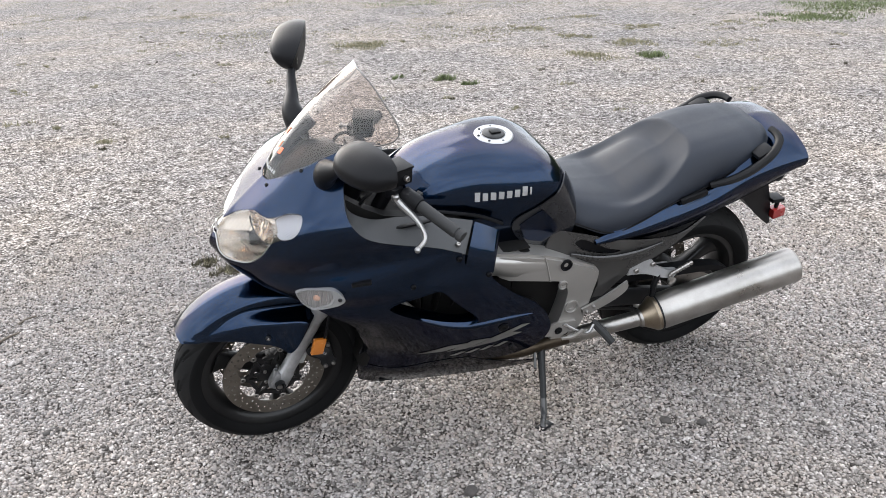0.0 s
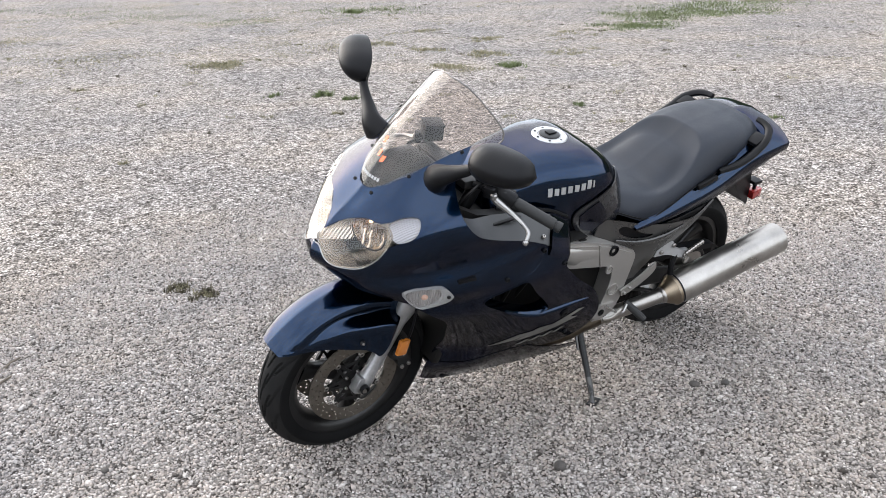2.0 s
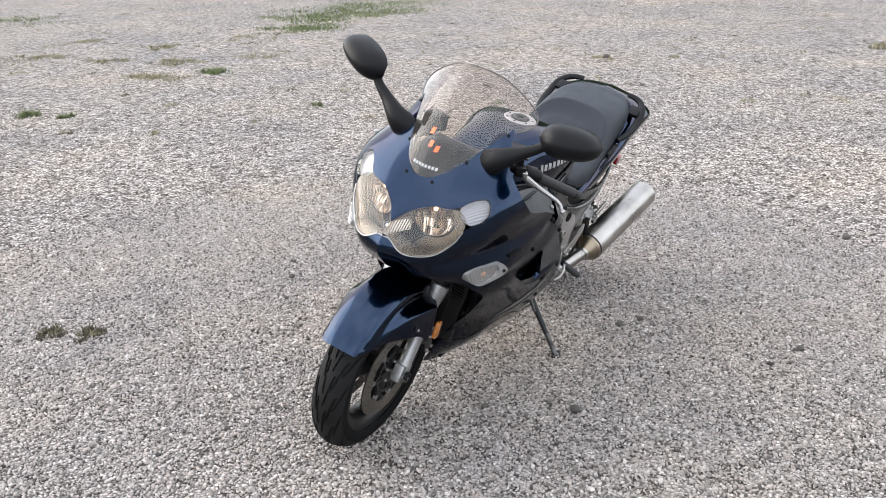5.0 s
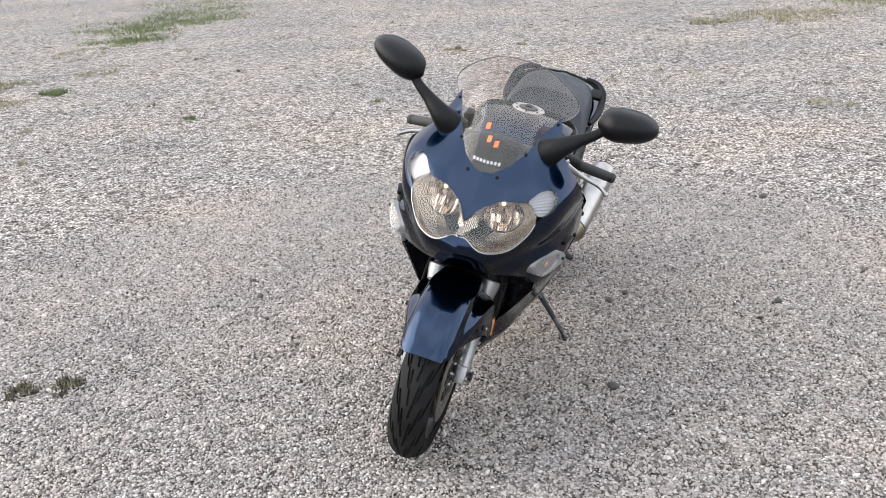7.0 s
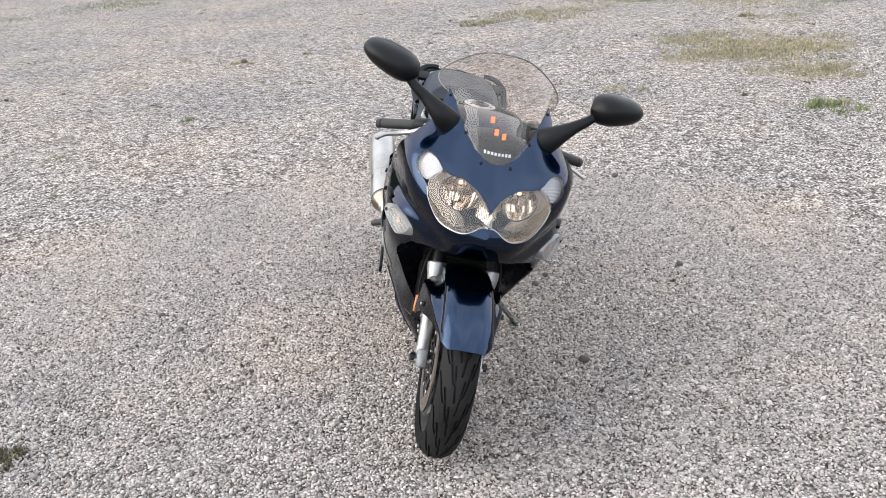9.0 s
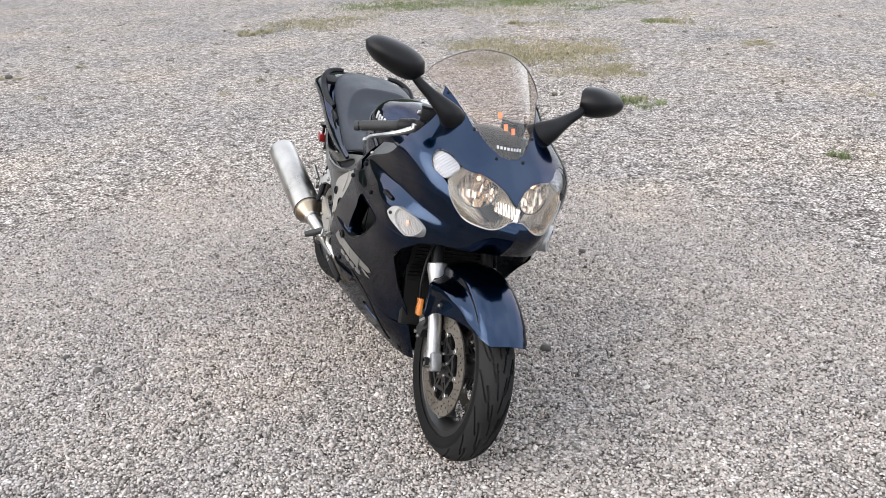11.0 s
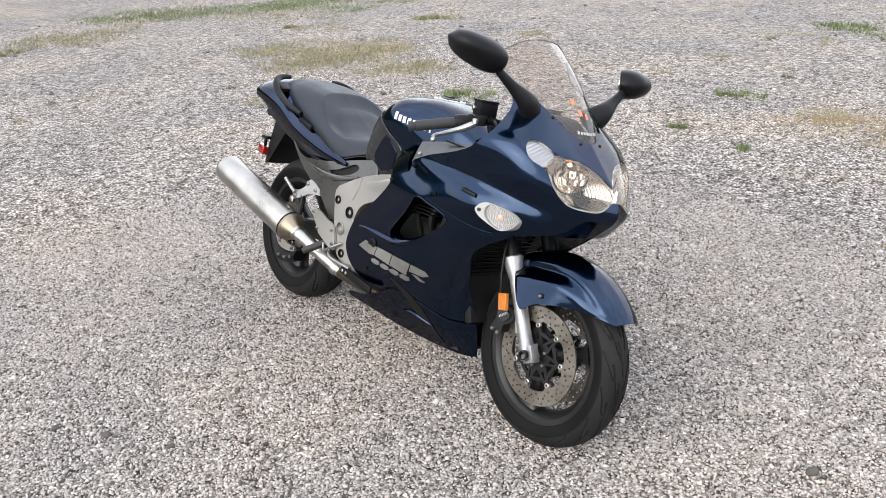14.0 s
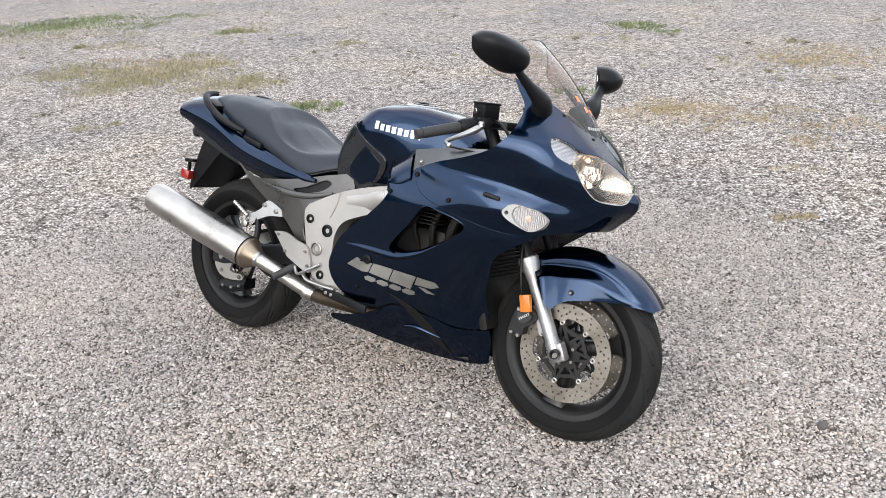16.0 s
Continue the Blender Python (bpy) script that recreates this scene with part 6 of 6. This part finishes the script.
def fender_row(t, ri):
    """Crown, a crease, and below it a skirt that stands further out and covers the fork leg at its rear."""
    c, q = math.cos(radians(t)), math.sin(radians(t))
    ro, row = 0.338, []
    flare = float(np.interp(t, (40, 60, 80, 112, 116, 119), (0, 0.018, 0.034, 0.044, 0.03, 0.0)))
    full = ro - ri
    crease = min(float(np.interp(t, (45, 75, 92, 104, 114), (0.034, 0.044, 0.060, 0.056, 0.05))), full * 0.55)
    low = min(crease + 0.03, full * 0.85)
    for d in (0, crease * 0.12, crease * 0.3, crease * 0.55, crease * 0.8, crease, crease * 0.7 + low * 0.3, crease * 0.35 + low * 0.65, low, low * 0.67 + full * 0.33, low * 0.33 + full * 0.67, full):
        k = min(d / 0.036, 1)
        e = min(max((d - crease) / (low - crease), 0), 1)
        y = 0.075 * math.sqrt(1 - (1 - k) ** 2) + 0.004 * min(d / 0.1, 1) + flare * e * e * (3 - 2 * e) + 0.16 * min(1, flare / 0.03) * max(0, d - crease)
        row.append((1.508 + (ro - d) * c, y, 0.277 + (ro - d) * q))
    return row


FENDER = Surface(FEN_T, np.linspace(0, 1, 12), [fender_row(*r) for r in zip(FEN_T, FEN_IN)])


def fender_mesh(nu=48, nh=90):
    uu = np.linspace(0, 1, nu)
    rings = []
    for h in np.linspace(36, 123, nh):
        a, nn = FENDER.at(uu, np.full(nu, h)), FENDER.normal(uu, np.full(nu, h))
        nn = nn * (1 if nn[0][2] > 0 or nn[0][0] > 0 else -1)
        o = np.concatenate([(a * (1, -1, 1))[::-1], a[1:]])
        b = a - nn * 0.004
        i = np.concatenate([(b * (1, -1, 1))[::-1], b[1:]])
        rings.append(np.concatenate([o, i[::-1]]))
    return mesh_of(*loft(rings), angle=50)


fen = part("front_mudguard", fender_mesh(), BLUE, BIKE, "glossy dark blue front mudguard")
for s in SIDES:
    bolt((1.532, 0.126 * s, 0.488), (0, s, 0), 0.0085, fen, DARKGREY)
    bolt((1.532, 0.130 * s, 0.488), (0, s, 0), 0.0045, fen, STEEL)

# ---- side stand ----
v, f = tube([(0.625, 0.155, 0.285), (0.632, 0.185, 0.25), (0.655, 0.265, 0.18), (0.682, 0.345, 0.115)], [0.016, 0.013, 0.011, 0.010], 10)
st = part("side_stand", mesh_of(v, f), DARKGREY, BIKE, "steel side stand with a worn foot")
v, f = tube([(0.668, 0.305, 0.148), (0.683, 0.348, 0.112), (0.695, 0.375, 0.094), (0.68, 0.392, 0.088)], [0.011, 0.011, 0.010, 0.008], 10)
part("stand_foot", mesh_of(v, f), GREY, st)
part("stand_pad", mesh_of(*box((0.69, 0.372, 0.093), (0.055, 0.034, 0.008), pose(0, 0, 0, 15.2, 0, 20), 0.003)), DARKGREY, st)
v, f = tube([(0.655, 0.17, 0.29), (0.672, 0.23, 0.22)], 0.005, 8, 1)
part("stand_spring", mesh_of(v, f), GREY, st)
fillbox("stand_bracket", (0.63, 0.14, 0.30), (0.09, 0.06, 0.05), BLACK, 0.008)


# ---- ground ----
def ground_sheet():
    r = [0.0, 1.0, 2.0, 4.0, 8.0, 16.0, 40.0, 120.0, 400.0, 1500.0]
    vs, fs, n = [(0.0, 2.8, 0.0)], [], 48
    for k, rr in enumerate(r[1:]):
        for j in range(n):
            a = 2 * math.pi * j / n
            vs.append((rr * math.cos(a), 2.8 + rr * math.sin(a), 0.0))
    for j in range(n):
        fs.append((0, 1 + j, 1 + (j + 1) % n))
    for k in range(len(r) - 2):
        for j in range(n):
            a, b = 1 + k * n + j, 1 + k * n + (j + 1) % n
            fs.append((a, a + n, b + n, b))
    return mesh_of(vs, fs, False)


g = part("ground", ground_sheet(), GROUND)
tagged(g, "pale grey and tan crushed gravel lot", "gravel ground", kind="structure")


def unseen_belt():
    """A dark belt round the lot, far off and unseen, added to darken reflections in the paint."""
    n, rr = 220, 70.0
    rings = []
    for j in range(n):
        a = 2 * math.pi * j / n
        q = Vector((math.cos(a), math.sin(a), 0))
        h = 3.2 + 24 * math.exp(-(((j * 360 / n) - 30) / 32) ** 4) + 1.6 * noise.noise(q * 6) + 1.1 * noise.noise(q * 23) + 0.5 * noise.noise(q * 70)
        r1, r2 = rr + 2 * noise.noise(q * 15), rr + 9
        rings.append([(q.x * r1, 2.8 + q.y * r1, -0.2), (q.x * (r1 + 0.6), 2.8 + q.y * (r1 + 0.6), h * 0.6), (q.x * (r1 + 2.5), 2.8 + q.y * (r1 + 2.5), h), (q.x * r2, 2.8 + q.y * r2, h * 0.7), (q.x * r2, 2.8 + q.y * r2, -0.2)])
    return mesh_of(*loft(rings + rings[:1], cap=False))


BELT_GREEN = worn("belt_green", (0.012, 0.02, 0.008), (0.05, 0.07, 0.025), 0.9, grain=2, fine=1.5)
belt = part("backdrop", unseen_belt(), BELT_GREEN)
tagged(belt, "far unseen dark green belt added round the lot to darken reflections", "tree line", kind="structure")


def scatter_mesh(name, tv, tf, place, size, turn, mat, smooth=False):
    """One mesh of many small copies of a template: places (n,3), sizes (n,3), turns (n,3,3)."""
    n, k = len(place), len(tv)
    v = np.einsum("nij,nkj->nki", turn, tv[None] * size[:, None, :]) + place[:, None, :]
    f = (tf[None] + (np.arange(n) * k)[:, None, None]).reshape(-1)
    me = bpy.data.meshes.new(name)
    me.vertices.add(n * k)
    me.vertices.foreach_set("co", v.astype(np.float32).ravel())
    w = tf.shape[1]
    me.loops.add(len(f))
    me.loops.foreach_set("vertex_index", f.astype(np.int32))
    me.polygons.add(n * len(tf))
    me.polygons.foreach_set("loop_start", np.arange(0, len(f), w, dtype=np.int32))
    me.polygons.foreach_set("loop_total", np.full(n * len(tf), w, np.int32))
    me.update(calc_edges=True)
    if smooth:
        me.shade_smooth()
    else:
        me.shade_flat()
    me.materials.append(mat)
    return me


def turns(rng, n, tilt):
    a, b, c = rng.uniform(0, 2 * np.pi, n), rng.normal(0, tilt, n), rng.normal(0, tilt, n)
    ca, sa = np.cos(a), np.sin(a)
    z = np.zeros((n, 3, 3))
    z[:, 0, 0], z[:, 0, 1], z[:, 1, 0], z[:, 1, 1], z[:, 2, 2] = ca, -sa, sa, ca, 1
    x = np.zeros((n, 3, 3))
    x[:, 0, 0], x[:, 1, 1], x[:, 1, 2], x[:, 2, 1], x[:, 2, 2] = 1, np.cos(b), -np.sin(b), np.sin(b), np.cos(b)
    y = np.zeros((n, 3, 3))
    y[:, 1, 1], y[:, 0, 0], y[:, 0, 2], y[:, 2, 0], y[:, 2, 2] = 1, np.cos(c), np.sin(c), -np.sin(c), np.cos(c)
    return z @ y @ x


rng = np.random.default_rng(7)
pv = np.array([(1, 0, 0), (-1, 0, 0), (0, 1, 0), (0, -1, 0), (0, 0, 1), (0, 0, -1)], float) * 1.12
pf = np.array([(0, 2, 4), (2, 1, 4), (1, 3, 4), (3, 0, 4), (2, 0, 5), (1, 2, 5), (3, 1, 5), (0, 3, 5)])
pv = pv * (1 + rng.uniform(-0.15, 0.15, (len(pv), 1))) + rng.uniform(-0.22, 0.22, pv.shape)
# even cover near the motorcycle, thinner further off
cell = 0.0092
gx, gy = np.meshgrid(np.arange(-3.1, 3.3, cell), np.arange(-0.3, 5.9, cell))
pts = np.stack([gx.ravel(), gy.ravel()], 1) + rng.uniform(-0.5, 0.5, (gx.size, 2)) * cell
far = np.hypot(pts[:, 0] - 0.05, pts[:, 1] - 2.8)
keep = rng.uniform(0, 1, len(pts)) < np.clip(1.25 - np.clip(far - 1.8, 0, 9) / 0.8, 0, 0.84)
pts = pts[keep]
m = 34000
ring = np.sqrt(rng.uniform(2.3**2, 7.5**2, m) * rng.uniform(0.4, 1, m) + 1.2)
turn_a = rng.uniform(0, 2 * np.pi, m)
pts = np.concatenate([pts, np.stack([0.05 + ring * np.cos(turn_a), 2.8 + ring * np.sin(turn_a)], 1)])
n = len(pts)
d = rng.lognormal(math.log(0.0052), 0.28, n)
d[-m:] *= 1.25
d[rng.uniform(0, 1, n) < 0.01] *= 1.5
size = np.stack([d * rng.uniform(0.85, 1.35, n), d * rng.uniform(0.75, 1.05, n), d * rng.uniform(0.5, 0.85, n)], 1)
place = np.stack([pts[:, 0], pts[:, 1], size[:, 2] * rng.uniform(0.0, 0.75, n)], 1)
gravel = part("gravel", scatter_mesh("gravel", pv, pf, place, size, turns(rng, n, 0.5), PEBBLE, True), PEBBLE)
tagged(gravel, "loose pale grey, white and tan crushed stones", "gravel", kind="stuff")


# ---- grass ----
def blades(spots, mat, name, label):
    """Spots: x, y, radius, number of blades, height."""
    tv = np.array([(-1, 0, 0), (1, 0, 0), (0.8, 0.1, 0.5), (-0.8, 0.1, 0.5), (0, 0.45, 1.0)], float)
    P, S = [], []
    for x, y, r, k, h in spots:
        far = min(1.0, 7.0 / max(1.0, math.hypot(x, y - 2.8)))
        k, r, h = int(k * (0.6 + 0.9 * far)), r * (1.45 - 0.4 * far), h * (0.4 + 0.4 * far)
        a, q = rng.uniform(0, 2 * np.pi, k), np.abs(rng.normal(0, 0.55, k)) * r
        lumps = rng.uniform(-1, 1, (max(3, k // 60), 2)) * r
        pick = rng.integers(0, len(lumps), k)
        mixed = rng.uniform(0, 1, k) < 0.75
        px = np.where(mixed, x + lumps[pick, 0] + rng.normal(0, r * 0.2, k), x + q * np.cos(a))
        py = np.where(mixed, y + lumps[pick, 1] + rng.normal(0, r * 0.2, k), y + q * np.sin(a))
        P.append(np.stack([px, py, np.full(k, -0.002)], 1))
        hh = h * rng.uniform(0.35, 1.1, k)
        wide = min(max(math.hypot(x, y - 2.8) / 5.5, 1), 1.9)
        S.append(np.stack([rng.uniform(0.0012, 0.0026, k) * (1 + h * 12) * wide, hh * 1.3, hh], 1))
    P, S = np.concatenate(P), np.concatenate(S)
    T = turns(rng, len(P), 0.35)
    quads = np.array([(0, 1, 2), (0, 2, 3), (3, 2, 4)])
    ob = part(name, scatter_mesh(name, tv, quads, P, S, T, mat), mat)
    return tagged(ob, label, "grass", kind="stuff")


blades([(0.06, 8.88, 0.10, 200, 0.08), (0.31, 8.53, 0.07, 120, 0.07), (-0.42, 9.0, 0.08, 60, 0.06), (2.47, 9.85, 0.14, 220, 0.09), (5.55, 13.05, 0.5, 900, 0.07), (7.6, 14.9, 0.9, 2200, 0.08), (6.6, 14.4, 0.6, 900, 0.07), (2.0, 18.0, 0.8, 900, 0.08),
        (3.63, 6.3, 0.05, 60, 0.05), (4.6, 0.92, 0.2, 210, 0.09), (3.42, -1.16, 0.13, 170, 0.09), (2.75, -0.13, 0.06, 110, 0.07), (2.06, -0.2, 0.07, 110, 0.06), (2.3, 7.4, 0.06, 90, 0.06), (13.3, 1.2, 0.9, 1800, 0.08), (13.4, 3.6, 0.8, 1500, 0.08), (6.2, -4.8, 0.3, 350, 0.1),
        (13.6, 15.2, 1.0, 1200, 0.08), (10.2, 17.0, 1.2, 1600, 0.08),
        (12.9, 3.5, 0.45, 700, 0.05), (13.15, 2.7, 0.5, 900, 0.05), (13.4, 1.9, 0.5, 900, 0.05), (13.6, 0.9, 0.5, 900, 0.05), (12.3, 0.2, 0.4, 500, 0.05), (12.8, -0.4, 0.4, 500, 0.05), (1.71, 17.6, 0.2, 320, 0.16), (5.41, 12.9, 0.35, 700, 0.06), (6.4, 13.8, 0.5, 900, 0.06), (7.1, 14.3, 0.5, 900, 0.06), (7.9, 14.0, 0.5, 900, 0.06), (-1.7, 18.8, 0.9, 900, 0.05), (-0.7, 17.3, 0.7, 700, 0.05), (-3.4, 20.8, 1.2, 900, 0.06), (-6.8, 22.4, 0.8, 900, 0.08), (5.5, -4.5, 0.2, 200, 0.05), (10.2, -0.5, 0.2, 260, 0.07), (13.2, 20.6, 1.2, 2500, 0.08), (9.2, 15.6, 0.8, 1500, 0.06)], GREEN, "green_grass", "low tufts of green grass in the gravel")
spots = []
for k in range(900):
    a, q = rng.uniform(0, 2 * math.pi), 4.2 + 17 * rng.uniform(0, 1) ** 0.7
    spots.append((0.5 + q * math.cos(a), 2.8 + q * math.sin(a), rng.uniform(0.03, 0.03 + 0.014 * q), int(rng.uniform(10, 50)), rng.uniform(0.025, 0.06)))
for k in range(70):
    spots.append((rng.uniform(-9, 1.5), rng.uniform(12.5, 23), rng.uniform(0.3, 0.8), int(rng.uniform(60, 170)), rng.uniform(0.02, 0.05)))
blades(spots + [(-1.15, 3.99, 0.05, 60, 0.035), (-1.05, 3.88, 0.04, 60, 0.035), (1.8, 10.0, 0.3, 420, 0.06), (2.46, 11.0, 0.25, 300, 0.07), (-1.0, 11.6, 0.3, 420, 0.06), (-2.55, 6.6, 0.12, 110, 0.04), (5.14, 2.65, 0.16, 200, 0.05), (10.8, 4.8, 0.6, 1300, 0.07), (9.8, 5.45, 0.2, 260, 0.09),
        (7.3, 1.5, 0.6, 1300, 0.05), (7.95, 1.15, 0.5, 800, 0.05), (7.0, 2.0, 0.4, 600, 0.05), (8.3, 2.14, 0.5, 800, 0.06), (6.2, 0.9, 0.35, 600, 0.05), (6.05, 1.29, 0.3, 350, 0.04), (6.53, 7.5, 0.15, 140, 0.05), (11.9, 1.6, 0.8, 1000, 0.06), (10.15, -0.5, 0.3, 420, 0.08), (7.9, -1.06, 0.2, 220, 0.05),
        (13.0, 3.0, 1.0, 1400, 0.06), (10.3, 1.62, 0.1, 200, 0.08), (11.3, 4.3, 0.4, 500, 0.05), (10.0, 1.2, 0.35, 420, 0.04), (8.3, 2.2, 0.35, 600, 0.04), (7.0, 2.05, 0.35, 600, 0.035), (7.3, 1.6, 0.35, 700, 0.035), (7.6, 1.05, 0.35, 600, 0.035), (6.2, 0.85, 0.3, 500, 0.035), (4.74, 0.85, 0.14, 200, 0.05), (-1.0, 11.4, 0.3, 420, 0.05), (1.44, 12.5, 0.25, 260, 0.05), (1.8, 11.7, 0.2, 260, 0.05), (2.4, 13.9, 0.25, 260, 0.05), (2.9, 12.5, 0.2, 260, 0.06), (4.3, 12.5, 0.3, 260, 0.05), (-4.4, 15.6, 0.5, 420, 0.05), (5.5, -3.8, 0.15, 140, 0.04), (6.1, -3.6, 0.2, 160, 0.04), (5.2, -2.15, 0.15, 140, 0.04), (3.6, 10.6, 0.3, 260, 0.05), (0.6, 12.6, 0.8, 500, 0.05), (-2.6, 12.6, 0.9, 500, 0.05)], OLIVE, "weeds", "low olive weeds in the gravel")
blades([(x, y, r * 1.25, int(0.85 * k), max(0.024, 1.3 * h)) for x, y, r, k, h in ((2.45, -1.2, 0.3, 600, 0.03), (2.06, -1.3, 0.25, 420, 0.03), (2.6, -1.1, 0.2, 700, 0.012), (2.35, -1.37, 0.22, 900, 0.012), (1.94, -1.8, 0.2, 600, 0.012), (7.1, 1.75, 0.5, 1200, 0.02), (7.5, 1.1, 0.4, 800, 0.02), (6.2, 1.1, 0.35, 600, 0.02), (1.3, -1.63, 0.3, 600, 0.03), (0.21, 0.18, 0.07, 170, 0.03), (3.07, -3.75, 0.5, 800, 0.04), (2.87, -4.41, 0.4, 600, 0.04), (1.0, -1.1, 0.15, 170, 0.025), (0.75, -0.55, 0.12, 120, 0.02), (7.4, 1.5, 0.6, 700, 0.04), (8.2, 2.0, 0.5, 400, 0.04))], DRY, "dry_grass", "flat tan dry grass in the gravel")


dark = [(-1.16, 4.0, 0.06, 260, 0.04), (-1.05, 3.88, 0.05, 240, 0.04)]
for k in range(700):
    a, q = rng.uniform(0, 2 * math.pi), 4.6 + 16 * rng.uniform(0, 1) ** 0.8
    dark.append((0.5 + q * math.cos(a), 2.8 + q * math.sin(a), rng.uniform(0.02, 0.02 + 0.008 * q), int(rng.uniform(8, 34)), rng.uniform(0.02, 0.05)))
blades(dark, DARKWEED, "dead_weeds", "small dark dead weeds scattered over the gravel")


# ---- single stones and twigs ----
def stone(x, y, r, k):
    bm = bmesh.new()
    bmesh.ops.create_icosphere(bm, subdivisions=2, radius=1.0)
    vs = []
    for v in bm.verts:
        q = 1 + 0.28 * noise.noise(v.co * 1.3 + Vector((k * 3.1, 0, 0)))
        vs.append((v.co.x * r * q * 1.25, v.co.y * r * q, v.co.z * r * q * 0.7))
    fs = [[v.index for v in f.verts] for f in bm.faces]
    bm.free()
    ob = part("stone", mesh_of(vs, fs, angle=50), DARKSTONE)
    ob.matrix_world = pose(x, y, r * 0.45, 0, 0, 57 * k)
    return tagged(ob, "dark brown stone lying on the gravel", "stone", group="dark stones on the gravel")


STONES = [(0.717, 2.451, 0.017), (0.06, 2.106, 0.02), (-1.346, 2.492, 0.013), (2.469, 2.342, 0.022), (-0.07, 3.857, 0.016), (-1.07, 1.806, 0.018), (6.554, 7.496, 0.04), (1.09, 1.83, 0.016), (-0.22, 3.65, 0.012), (0.04, 4.03, 0.013), (0.83, 2.43, 0.015)]
for k, (x, y, r) in enumerate(STONES):
    stone(x, y, r, k)
for x, y, long, turn in ((-1.82, 3.34, 0.095, 63), (-1.83, 3.15, 0.125, 66)):
    v, f = tube([(0, 0, 0.008), (long * 0.5, 0.004, 0.010), (long, 0, 0.007)], [0.006, 0.0055, 0.0035], 7, 4)
    tw = part("twig", mesh_of(v, f), BARK)
    tw.matrix_world = pose(x, y, 0.0, 0, 0, turn)
    tagged(tw, "short dry brown twig on the gravel", "twig", group="twigs on the gravel")
